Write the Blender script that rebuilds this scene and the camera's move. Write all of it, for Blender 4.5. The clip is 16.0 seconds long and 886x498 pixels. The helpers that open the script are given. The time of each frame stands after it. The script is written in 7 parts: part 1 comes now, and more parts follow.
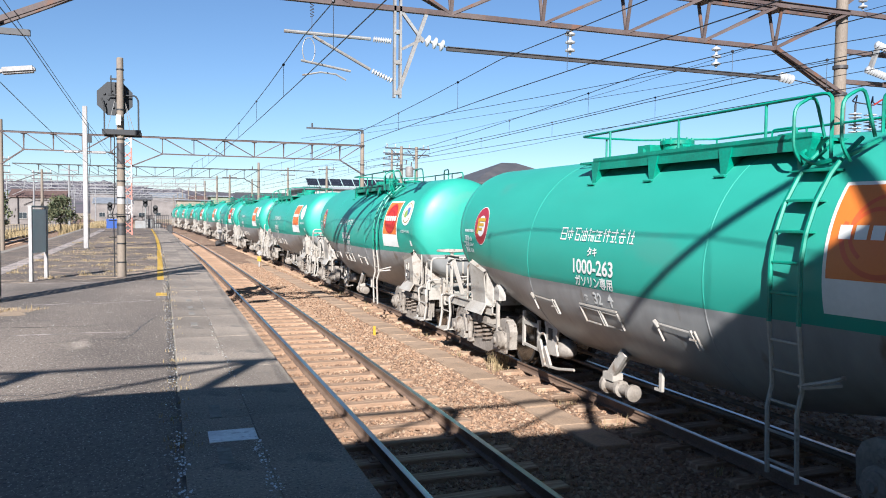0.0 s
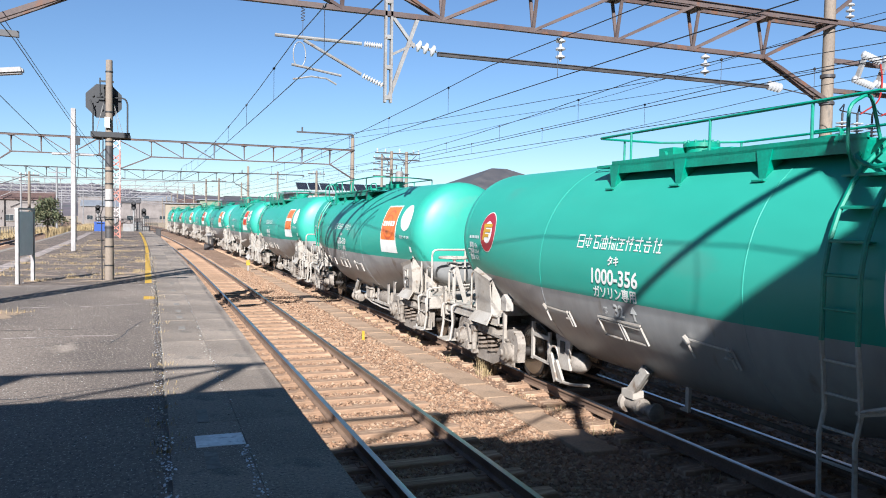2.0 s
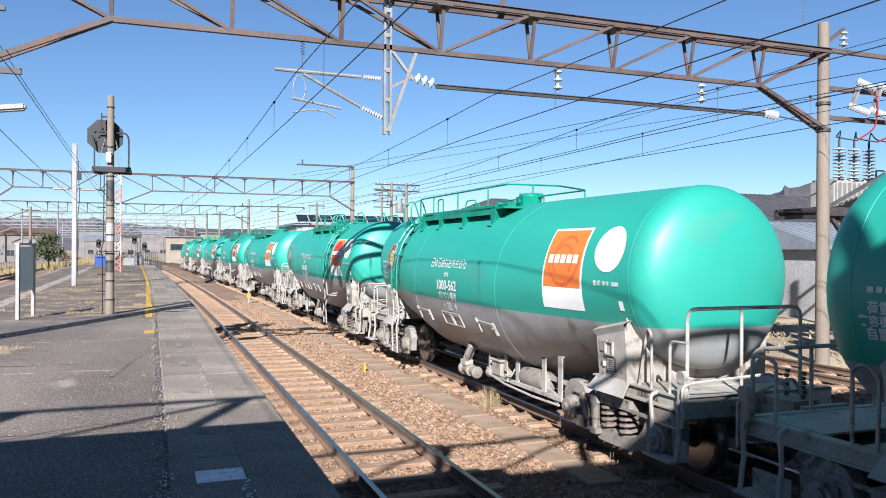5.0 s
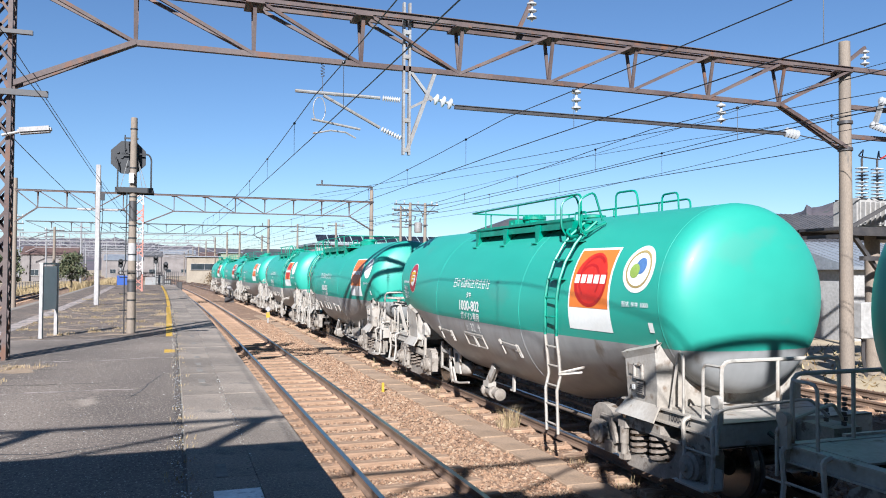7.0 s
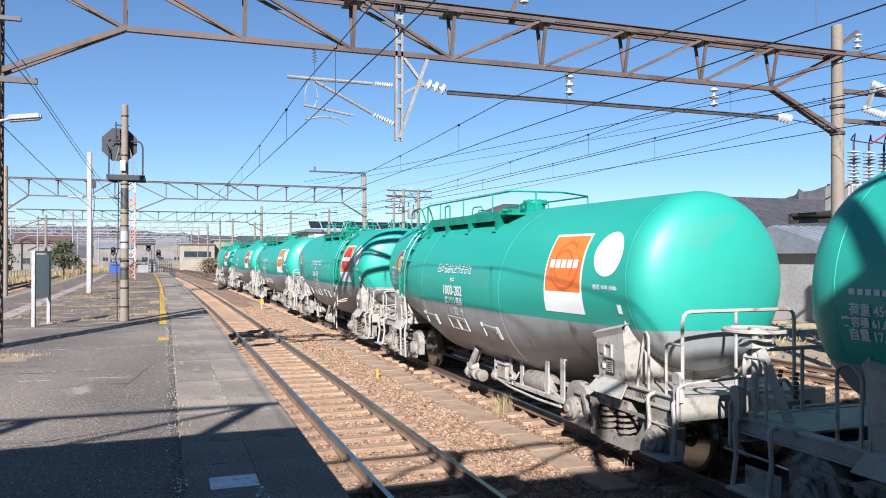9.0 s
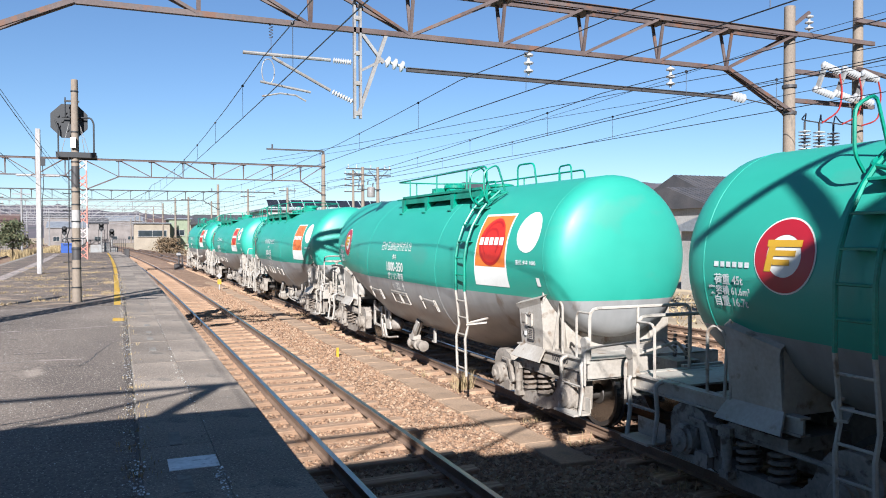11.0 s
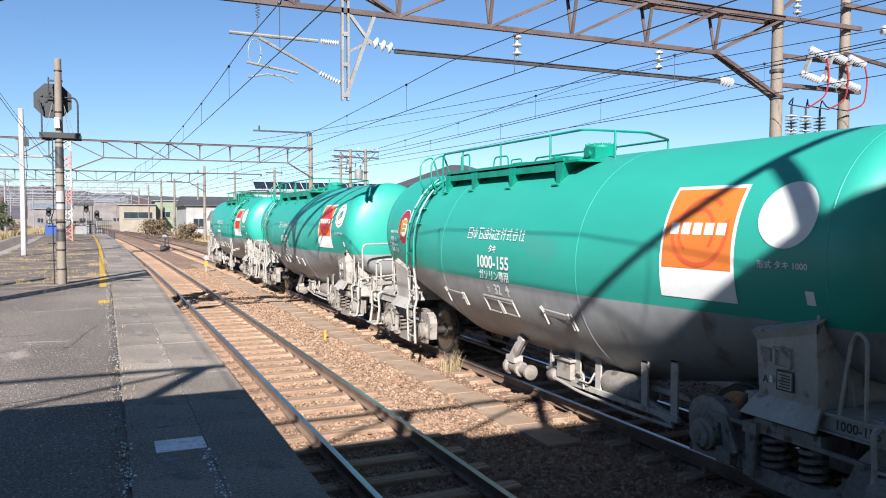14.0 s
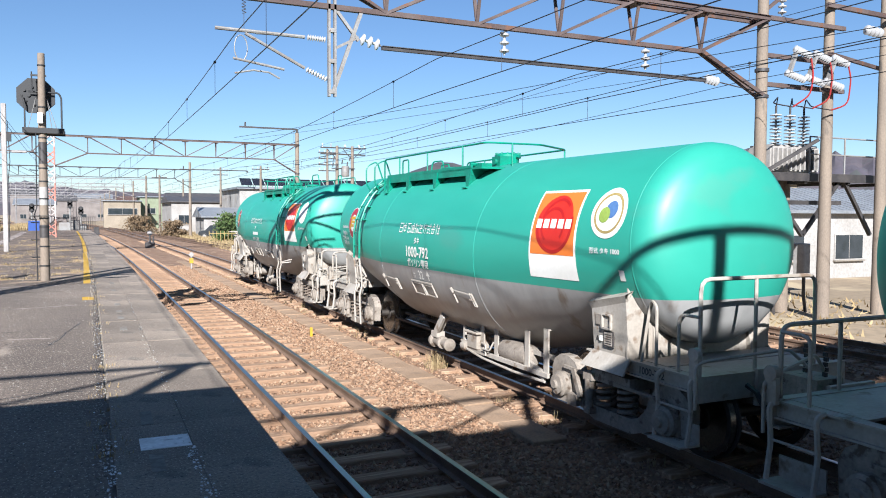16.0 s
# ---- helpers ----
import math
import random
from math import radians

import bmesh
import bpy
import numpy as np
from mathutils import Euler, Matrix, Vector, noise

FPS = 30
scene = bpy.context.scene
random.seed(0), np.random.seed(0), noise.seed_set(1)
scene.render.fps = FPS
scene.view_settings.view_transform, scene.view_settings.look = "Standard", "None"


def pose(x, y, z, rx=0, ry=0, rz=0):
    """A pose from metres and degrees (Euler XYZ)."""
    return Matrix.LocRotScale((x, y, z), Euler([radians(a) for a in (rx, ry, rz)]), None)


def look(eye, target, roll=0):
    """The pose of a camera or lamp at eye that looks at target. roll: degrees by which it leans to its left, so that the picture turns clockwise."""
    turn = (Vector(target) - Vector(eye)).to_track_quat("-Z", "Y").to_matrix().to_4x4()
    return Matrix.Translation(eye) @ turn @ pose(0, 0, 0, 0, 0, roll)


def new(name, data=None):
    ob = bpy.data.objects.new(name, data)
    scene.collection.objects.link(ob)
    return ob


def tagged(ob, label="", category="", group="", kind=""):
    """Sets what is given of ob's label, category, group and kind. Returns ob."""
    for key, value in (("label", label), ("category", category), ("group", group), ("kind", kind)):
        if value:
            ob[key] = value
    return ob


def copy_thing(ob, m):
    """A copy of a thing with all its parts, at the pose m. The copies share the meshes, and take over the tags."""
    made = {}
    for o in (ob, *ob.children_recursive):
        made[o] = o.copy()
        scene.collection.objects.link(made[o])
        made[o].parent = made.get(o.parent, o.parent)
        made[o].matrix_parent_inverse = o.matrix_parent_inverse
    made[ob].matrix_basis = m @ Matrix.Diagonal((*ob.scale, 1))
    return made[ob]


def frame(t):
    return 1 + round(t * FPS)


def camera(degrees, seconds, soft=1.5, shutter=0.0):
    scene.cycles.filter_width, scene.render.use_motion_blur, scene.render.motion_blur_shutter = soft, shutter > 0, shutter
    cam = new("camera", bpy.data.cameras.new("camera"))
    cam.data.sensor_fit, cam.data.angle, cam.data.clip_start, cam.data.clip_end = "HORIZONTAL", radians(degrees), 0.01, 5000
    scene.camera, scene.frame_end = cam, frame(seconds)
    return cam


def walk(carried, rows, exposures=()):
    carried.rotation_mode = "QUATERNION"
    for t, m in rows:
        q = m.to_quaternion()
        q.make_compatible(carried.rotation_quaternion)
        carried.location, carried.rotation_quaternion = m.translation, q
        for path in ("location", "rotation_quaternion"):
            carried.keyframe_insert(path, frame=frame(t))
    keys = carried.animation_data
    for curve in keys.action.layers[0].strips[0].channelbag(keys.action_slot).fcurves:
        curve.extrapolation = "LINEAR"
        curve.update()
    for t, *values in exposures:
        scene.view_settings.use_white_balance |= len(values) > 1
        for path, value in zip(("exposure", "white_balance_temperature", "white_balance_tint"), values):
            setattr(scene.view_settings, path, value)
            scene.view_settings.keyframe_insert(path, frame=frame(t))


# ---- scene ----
cam = camera(60.37, 16.0, 1.0)
# The camera stands on the platform and only turns.
EYE = (0.0, 0.0, 2.58)
TURNS = [
    (0.0, -19.857, -2.616, -0.57), (0.5, -20.152, -2.607, -0.825), (1.0, -20.353, -2.472, -0.995), (1.5, -20.499, -2.343, -1.06),
    (2.0, -20.624, -2.222, -0.96), (2.5, -20.799, -2.104, -0.69), (3.0, -21.016, -1.923, -0.49), (5.5, -20.287, 0.571, -0.285),
    (6.0, -19.891, 0.97, -0.28), (6.5, -19.534, 1.291, -0.315), (7.0, -19.196, 1.55, -0.345), (7.5, -18.97, 1.59, -0.3),
    (8.0, -18.964, 1.353, -0.25), (8.5, -19.225, 0.938, -0.135), (9.0, -19.679, 0.498, -0.015), (11.5, -23.078, -1.447, 0.19),
    (12.0, -23.157, -1.714, 0.175), (12.5, -23.101, -1.985, 0.215), (13.0, -23.106, -2.196, 0.21), (13.5, -23.281, -2.334, 0.12),
    (14.0, -23.613, -2.419, -0.05), (14.5, -23.93, -2.448, -0.13), (15.0, -24.187, -2.459, -0.22), (15.5, -24.397, -2.53, -0.23),
    (16.0, -24.601, -2.622, -0.225)]
walk(cam, [(t, pose(*EYE, 90 + p, r, y)) for t, y, p, r in TURNS], [(0.0, 1.45, 5780, 10), (3.0, 1.45, 5780, 10), (5.5, 1.38, 5620, 10), (9.0, 1.38, 5620, 10), (11.5, 1.45, 5780, 10), (16.0, 1.45, 5780, 10)])

# ---- light ----
SUN = Vector((-0.72, -1.45, 1.0)).normalized()
world = bpy.data.worlds.new("world")
scene.world = world
world.use_nodes = True
sky = world.node_tree.nodes.new("ShaderNodeTexSky")
sky.sky_type, sky.sun_disc = "NISHITA", False
sky.sun_elevation, sky.sun_rotation = math.asin(SUN.z), math.atan2(SUN.x, SUN.y)
sky.altitude, sky.air_density, sky.dust_density, sky.ozone_density = 300, 1.0, 0.0, 4.0
world.node_tree.links.new(sky.outputs[0], world.node_tree.nodes["Background"].inputs[0])
world.node_tree.nodes["Background"].inputs[1].default_value = 0.0415
lamp = new("sun", bpy.data.lights.new("sun", "SUN"))
lamp.data.energy, lamp.data.angle, lamp.data.color = 5.0, radians(0.5), (1.0, 0.94, 0.86)
lamp.matrix_world = look(SUN * 60, (0, 0, 0))


# ---- materials ----
# how deep all colours are: darkened throughout to offset the raised exposure
TONE = 0.72


def mat(name, a, b=None, rough=0.7, metal=0.0, big=1.5, fine=40.0, bump=0.0, spot=None, spots=0.6, vary=0.0, coat=0.0, stretch=(1, 1, 1), uneven=0.1, grit=None, speck=0.72):
    """A surface of two mixed colours at two scales, with relief, stains of a third colour, and a small difference from piece to piece."""
    m = bpy.data.materials.new(name)
    m.use_nodes = True
    n, ln = m.node_tree.nodes, m.node_tree.links
    p = n["Principled BSDF"]
    p.inputs["Metallic"].default_value = metal
    p.inputs["Coat Weight"].default_value = coat
    b = b or tuple(c * 0.75 for c in a)
    a, b = tuple(c * TONE for c in a), tuple(c * TONE for c in b)
    spot = tuple(c * TONE for c in spot) if spot else None
    co = n.new("ShaderNodeTexCoord")
    mp = n.new("ShaderNodeMapping")
    mp.inputs["Scale"].default_value = stretch
    ln.new(co.outputs["Object"], mp.inputs[0])

    def noise_node(scale, detail=4.0):
        t = n.new("ShaderNodeTexNoise")
        t.inputs["Scale"].default_value, t.inputs["Detail"].default_value = scale, detail
        ln.new(mp.outputs[0], t.inputs["Vector"])
        return t.outputs["Fac"]

    def ramp(src, lo, hi):
        r = n.new("ShaderNodeMapRange")
        r.inputs[1].default_value, r.inputs[2].default_value = lo, hi
        ln.new(src, r.inputs[0])
        return r.outputs[0]

    def mix(fac, c1, c2, blend="MIX"):
        x = n.new("ShaderNodeMix")
        x.data_type, x.blend_type = "RGBA", blend
        for sock, val in ((x.inputs[0], fac), (x.inputs[6], c1), (x.inputs[7], c2)):
            if isinstance(val, tuple):
                sock.default_value = (*val, 1)
            elif isinstance(val, float):
                sock.default_value = val
            else:
                ln.new(val, sock)
        return x.outputs[2]

    f1, f2 = noise_node(big), noise_node(fine)
    col = mix(ramp(f1, 0.35, 0.65), a, b)
    col = mix(ramp(f2, 0.3, 0.7), col, mix(1.0, col, (speck, speck, speck), "MULTIPLY"))
    if spot:
        col = mix(ramp(noise_node(big * 2.7, 8.0), spots, spots + 0.08), col, spot)
    if grit:
        col = mix(ramp(noise_node(grit[1], 2.0), grit[2], grit[2] + 0.06), col, tuple(c * TONE for c in grit[0]))
        col = mix(ramp(noise_node(grit[1] * 0.6, 2.0), grit[2] + 0.01, grit[2] + 0.07), col, mix(1.0, col, (0.45, 0.45, 0.45), "MULTIPLY"))
    if vary:
        inf = n.new("ShaderNodeObjectInfo")
        v = n.new("ShaderNodeMapRange")
        v.inputs[3].default_value, v.inputs[4].default_value = 1 - vary, 1 + vary
        ln.new(inf.outputs["Random"], v.inputs[0])
        h = n.new("ShaderNodeHueSaturation")
        ln.new(v.outputs[0], h.inputs["Value"])
        ln.new(col, h.inputs["Color"])
        col = h.outputs[0]
    ln.new(col, p.inputs["Base Color"])
    r = n.new("ShaderNodeMapRange")
    r.inputs[3].default_value, r.inputs[4].default_value = max(0.03, rough - uneven), min(1, rough + uneven)
    ln.new(f1, r.inputs[0])
    ln.new(r.outputs[0], p.inputs["Roughness"])
    if bump:
        bn = n.new("ShaderNodeBump")
        bn.inputs["Strength"].default_value, bn.inputs["Distance"].default_value = min(1.0, bump * 20), bump
        ln.new(f2, bn.inputs["Height"])
        ln.new(bn.outputs[0], p.inputs["Normal"])
    return m


def island_mat(name, colours, rough=0.9):
    """Loose stones or straws: each island takes its own colour of the list."""
    m = bpy.data.materials.new(name)
    m.use_nodes = True
    n, ln = m.node_tree.nodes, m.node_tree.links
    g = n.new("ShaderNodeNewGeometry")
    r = n.new("ShaderNodeValToRGB")
    while len(r.color_ramp.elements) < len(colours):
        r.color_ramp.elements.new(0.5)
    for i, c in enumerate(colours):
        r.color_ramp.elements[i].position = i / (len(colours) - 1)
        r.color_ramp.elements[i].color = (*(k * TONE for k in c), 1)
    ln.new(g.outputs["Random Per Island"], r.inputs[0])
    ln.new(r.outputs[0], n["Principled BSDF"].inputs["Base Color"])
    n["Principled BSDF"].inputs["Roughness"].default_value = rough
    return m


GREEN = mat("tank_green", (0.045, 0.375, 0.275), (0.032, 0.335, 0.245), rough=0.47, big=0.35, fine=2.0, coat=0.06, stretch=(1, 0.5, 1.5), uneven=0.03, speck=0.93, spot=(0.06, 0.32, 0.24), spots=0.62)
WALL_TOWN = mat("town_wall", (0.30, 0.26, 0.235), (0.21, 0.18, 0.165), rough=0.9, big=0.4, fine=5)
MAST_RED = mat("faded_red_paint", (0.62, 0.24, 0.17), (0.50, 0.20, 0.15), rough=0.6, big=2, fine=20)
MAST_WHITE = mat("faded_white_paint", (0.72, 0.60, 0.55), (0.6, 0.5, 0.46), rough=0.6, big=2, fine=20)
GREEN_STEEL = mat("walkway_green", (0.01, 0.33, 0.21), (0.01, 0.23, 0.15), rough=0.45, big=3, fine=30)
GREY = mat("tank_grey", (0.40, 0.395, 0.38), (0.315, 0.305, 0.29), rough=0.40, big=0.7, fine=6, spot=(0.19, 0.15, 0.115), spots=0.62, stretch=(1, 1.2, 0.4), speck=0.84)
TROUGH = mat("dusty_cover", (0.47, 0.32, 0.205), (0.37, 0.245, 0.15), rough=0.95, big=1.4, fine=30, bump=0.006, spot=(0.27, 0.185, 0.12), spots=0.56, vary=0.08)
FRAME_GREY = mat("frame_grey", (0.53, 0.48, 0.415), (0.41, 0.355, 0.29), rough=0.6, big=1.6, fine=25, spot=(0.22, 0.155, 0.105), spots=0.6, speck=0.82)
BOGIE = mat("bogie_grey", (0.40, 0.345, 0.285), (0.26, 0.215, 0.17), rough=0.72, big=3, fine=30, spot=(0.12, 0.085, 0.058), spots=0.57)
DIRTY = mat("dirty_steel", (0.20, 0.15, 0.11), (0.12, 0.09, 0.065), rough=0.85, big=3, fine=25)
WHEEL = mat("wheel_steel", (0.10, 0.085, 0.07), (0.06, 0.05, 0.045), rough=0.55, metal=0.4, big=5, fine=50)
TREAD = mat("wheel_tread", (0.55, 0.54, 0.52), rough=0.25, metal=1.0)
SPRING = mat("spring_rust", (0.30, 0.24, 0.19), (0.2, 0.15, 0.11), rough=0.7)
WHITE = mat("sign_white", (0.90, 0.875, 0.81), (0.85, 0.82, 0.75), rough=0.5, big=4, fine=20, speck=0.94)
RED = mat("logo_red", (0.62, 0.028, 0.012), (0.56, 0.02, 0.01), rough=0.4, speck=0.95)
RED_DEEP = mat("logo_deep_red", (0.50, 0.012, 0.008), rough=0.4, speck=0.95)
ORANGE = mat("logo_orange", (0.78, 0.21, 0.03), (0.74, 0.185, 0.026), rough=0.4, speck=0.95)
ORANGE_DEEP = mat("logo_deep_orange", (0.80, 0.13, 0.035), rough=0.4, speck=0.95)
YELLOW = mat("paint_yellow", (0.72, 0.42, 0.02), (0.6, 0.33, 0.02), rough=0.6, speck=0.95)
CRIMSON = mat("emblem_crimson", (0.50, 0.015, 0.03), rough=0.4, speck=0.95)
PALE = mat("pale_mark", (1.0, 1.04, 1.0), rough=0.6)
BLUE = mat("emblem_blue", (0.12, 0.24, 0.5), rough=0.5)
LIME = mat("emblem_lime", (0.4, 0.55, 0.1), rough=0.5)
RUSTY = mat("rusty_steel", (0.088, 0.053, 0.045), (0.145, 0.105, 0.092), rough=0.7, big=1.2, fine=25, spot=(0.15, 0.07, 0.04), spots=0.58, bump=0.002)
GALV = mat("galvanised_steel", (0.42, 0.41, 0.39), (0.33, 0.30, 0.27), rough=0.5, metal=0.3, big=3, fine=25, spot=(0.2, 0.12, 0.07), spots=0.66)
FAR_STEEL = mat("far_steel", (0.34, 0.33, 0.33), (0.26, 0.24, 0.23), rough=0.6)
DARK_STEEL = mat("dark_steel", (0.05, 0.045, 0.045), (0.08, 0.07, 0.065), rough=0.55, big=3, fine=25)
PORCELAIN = mat("white_porcelain", (0.62, 0.62, 0.61), (0.54, 0.53, 0.52), rough=0.18)
POLE = mat("concrete_pole", (0.32, 0.25, 0.185), (0.25, 0.20, 0.155), rough=0.85, big=1.2, fine=45, bump=0.002, spot=(0.14, 0.12, 0.10), spots=0.64, stretch=(1, 1, 0.4))
PAINTED = mat("white_painted_post", (0.50, 0.47, 0.44), (0.38, 0.345, 0.32), rough=0.6, big=2, fine=25, stretch=(1, 1, 0.3))
ASPHALT = mat("old_asphalt", (0.160, 0.122, 0.095), (0.285, 0.222, 0.172), rough=0.95, big=0.5, fine=30, bump=0.02, spot=(0.33, 0.265, 0.205), spots=0.66, grit=((0.46, 0.40, 0.32), 62.0, 0.61), speck=0.56, stretch=(1, 0.6, 1))
SLAB = mat("platform_slab", (0.235, 0.185, 0.142), (0.375, 0.298, 0.228), rough=0.9, big=0.9, fine=45, bump=0.004, spot=(0.175, 0.145, 0.115), spots=0.56, vary=0.2, grit=((0.47, 0.41, 0.335), 65.0, 0.61), speck=0.58)
CONCRETE = mat("concrete", (0.36, 0.31, 0.25), (0.28, 0.24, 0.19), rough=0.9, big=1.0, fine=40, bump=0.004, spot=(0.16, 0.13, 0.10), spots=0.62, vary=0.08)
WORN_YELLOW = mat("worn_yellow_line", (0.70, 0.41, 0.02), (0.58, 0.34, 0.03), rough=0.8, big=3, fine=50, spot=(0.2, 0.17, 0.13), spots=0.6)
PALE_YELLOW = mat("pale_yellow", (0.48, 0.36, 0.13), (0.40, 0.29, 0.10), rough=0.7)
WORN_WHITE = mat("worn_white_line", (0.56, 0.46, 0.40), (0.40, 0.32, 0.27), rough=0.85, big=2, fine=40, spot=(0.17, 0.145, 0.12), spots=0.50)
PATCH = mat("pale_patch", (0.84, 0.84, 0.83), (0.66, 0.66, 0.66), rough=0.38, big=5, fine=30, spot=(0.30, 0.30, 0.31), spots=0.6, uneven=0.15)
ASPHALT_OLD = mat("weedy_asphalt", (0.19, 0.135, 0.10), (0.125, 0.09, 0.068), rough=0.95, big=0.6, fine=14, bump=0.03, spot=(0.36, 0.255, 0.165), spots=0.57, grit=((0.45, 0.36, 0.25), 22.0, 0.60), speck=0.6, stretch=(0.5, 1, 1))
CRACK = mat("crack_dirt", (0.075, 0.058, 0.042), (0.12, 0.09, 0.06), rough=1.0, big=4, fine=30)
FAINT = mat("faint_mark", (0.31, 0.28, 0.24), (0.24, 0.21, 0.175), rough=0.9, big=5, fine=40, spot=(0.20, 0.17, 0.135), spots=0.5)
EARTH = mat("ballast_bed", (0.32, 0.192, 0.114), (0.23, 0.133, 0.077), rough=0.95, big=0.9, fine=28, bump=0.03, spot=(0.44, 0.31, 0.20), spots=0.58)
FIELD = mat("dry_ground", (0.44, 0.335, 0.215), (0.34, 0.255, 0.16), rough=0.95, big=0.08, fine=3, spot=(0.50, 0.39, 0.24), spots=0.55)
STONES = island_mat("ballast_stones", [(0.295, 0.163, 0.088), (0.36, 0.217, 0.125), (0.16, 0.083, 0.045), (0.44, 0.31, 0.20), (0.305, 0.173, 0.097), (0.215, 0.13, 0.082)])
SLEEPER = mat("weathered_sleeper", (0.44, 0.272, 0.165), (0.34, 0.207, 0.123), rough=0.92, big=2.5, fine=35, bump=0.008, spot=(0.49, 0.33, 0.21), spots=0.54, vary=0.15, stretch=(0.4, 3, 1))
RAIL_SIDE = mat("rail_side", (0.26, 0.165, 0.105), (0.17, 0.105, 0.07), rough=0.8, big=2, fine=40)
RAIL_TOP = mat("rail_top", (0.62, 0.63, 0.66), (0.50, 0.50, 0.53), rough=0.34, metal=1.0, big=2, fine=60, stretch=(6, 0.2, 1))
STRAW = island_mat("dry_grass", [(0.40, 0.29, 0.14), (0.33, 0.23, 0.105), (0.48, 0.37, 0.20), (0.25, 0.175, 0.085)])
WIRE = mat("wire_copper", (0.035, 0.035, 0.04), rough=0.5, metal=0.3)
CABLE_RED = mat("red_cable", (0.40, 0.025, 0.02), rough=0.5)
BLACK = mat("black_paint", (0.018, 0.018, 0.02), (0.03, 0.03, 0.03), rough=0.6)
WALL_WHITE = mat("white_wall", (0.50, 0.475, 0.44), (0.40, 0.37, 0.335), rough=0.85, big=0.6, fine=8)
WALL_CREAM = mat("cream_wall", (0.42, 0.35, 0.26), (0.34, 0.28, 0.205), rough=0.85, big=0.6, fine=8)
WALL_OLIVE = mat("olive_wall", (0.30, 0.34, 0.22), (0.26, 0.29, 0.19), rough=0.85)
ROOF_DARK = mat("dark_roof", (0.075, 0.072, 0.075), (0.11, 0.10, 0.10), rough=0.6, big=1, fine=12)
ROOF_GREY = mat("grey_metal_roof", (0.40, 0.42, 0.44), (0.33, 0.34, 0.36), rough=0.4, metal=0.3, big=0.7, fine=10)
ROOF_RED = mat("red_brown_roof", (0.17, 0.10, 0.08), rough=0.7)
SOLAR = mat("solar_panel", (0.02, 0.022, 0.03), (0.03, 0.032, 0.042), rough=0.25)
GLASS = mat("dark_glass", (0.03, 0.04, 0.045), (0.05, 0.06, 0.07), rough=0.1)
HILL = mat("bare_hill", (0.10, 0.085, 0.105), (0.145, 0.115, 0.12), rough=1.0, big=0.012, fine=0.09, spot=(0.07, 0.075, 0.07), spots=0.56)
PINE = island_mat("pine_leaves", [(0.05, 0.07, 0.03), (0.10, 0.11, 0.05), (0.15, 0.13, 0.06)])
BUSH = island_mat("bush_leaves", [(0.04, 0.08, 0.02), (0.08, 0.13, 0.03), (0.12, 0.15, 0.05)])
WITHERED = island_mat("withered_leaves", [(0.16, 0.10, 0.05), (0.22, 0.15, 0.08), (0.12, 0.08, 0.045)])
BARK = mat("bark", (0.12, 0.085, 0.06), rough=0.95, fine=20, bump=0.01)
CAR_WHITE = mat("car_white", (0.72, 0.72, 0.72), rough=0.25, coat=0.5)
CAR_DARK = mat("car_dark", (0.05, 0.055, 0.06), rough=0.25, coat=0.5)
BLUE_SHEET = mat("blue_sheet", (0.02, 0.09, 0.38), (0.02, 0.07, 0.3), rough=0.6)


# ---- mesh helpers ----
def box(bm, x0, y0, z0, x1, y1, z1, m=None):
    r = bmesh.ops.create_cube(bm, size=1)
    for v in r["verts"]:
        v.co = Vector(((x0 + x1) / 2 + v.co.x * (x1 - x0), (y0 + y1) / 2 + v.co.y * (y1 - y0), (z0 + z1) / 2 + v.co.z * (z1 - z0)))
        if m:
            v.co = m @ v.co


def beam(bm, a, b, w, h=None):
    """A square bar from a to b."""
    a, b, h = Vector(a), Vector(b), h or w
    q = (b - a).to_track_quat("Y", "Z").to_matrix().to_4x4()
    box(bm, -w / 2, -(b - a).length / 2, -h / 2, w / 2, (b - a).length / 2, h / 2, Matrix.Translation((a + b) / 2) @ q)


def rod(bm, a, b, r, r2=None, n=8):
    a, b = Vector(a), Vector(b)
    q = (b - a).to_track_quat("Z", "Y").to_matrix().to_4x4()
    bmesh.ops.create_cone(bm, segments=n, radius1=r, radius2=r if r2 is None else r2, depth=(b - a).length, cap_ends=True, matrix=Matrix.Translation((a + b) / 2) @ q)


def tube(bm, pts, r, n=6):
    """A bent round bar through the points."""
    pts = [Vector(p) for p in pts]
    rings = []
    for i, p in enumerate(pts):
        d = (pts[min(i + 1, len(pts) - 1)] - pts[max(i - 1, 0)]).normalized()
        q = d.to_track_quat("Z", "Y" if abs(d.y) < 0.9 else "X")
        u, w = q @ Vector((1, 0, 0)), q @ Vector((0, 1, 0))
        if rings:
            u = (prev - d * prev.dot(d)).normalized()
            w = d.cross(u)
        prev = u
        rings.append([bm.verts.new(p + u * (r * math.cos(2 * math.pi * k / n)) + w * (r * math.sin(2 * math.pi * k / n))) for k in range(n)])
    for a, b in zip(rings, rings[1:]):
        for k in range(n):
            bm.faces.new((a[k], a[(k + 1) % n], b[(k + 1) % n], b[k]))
    bm.faces.new(rings[0][::-1])
    bm.faces.new(rings[-1])


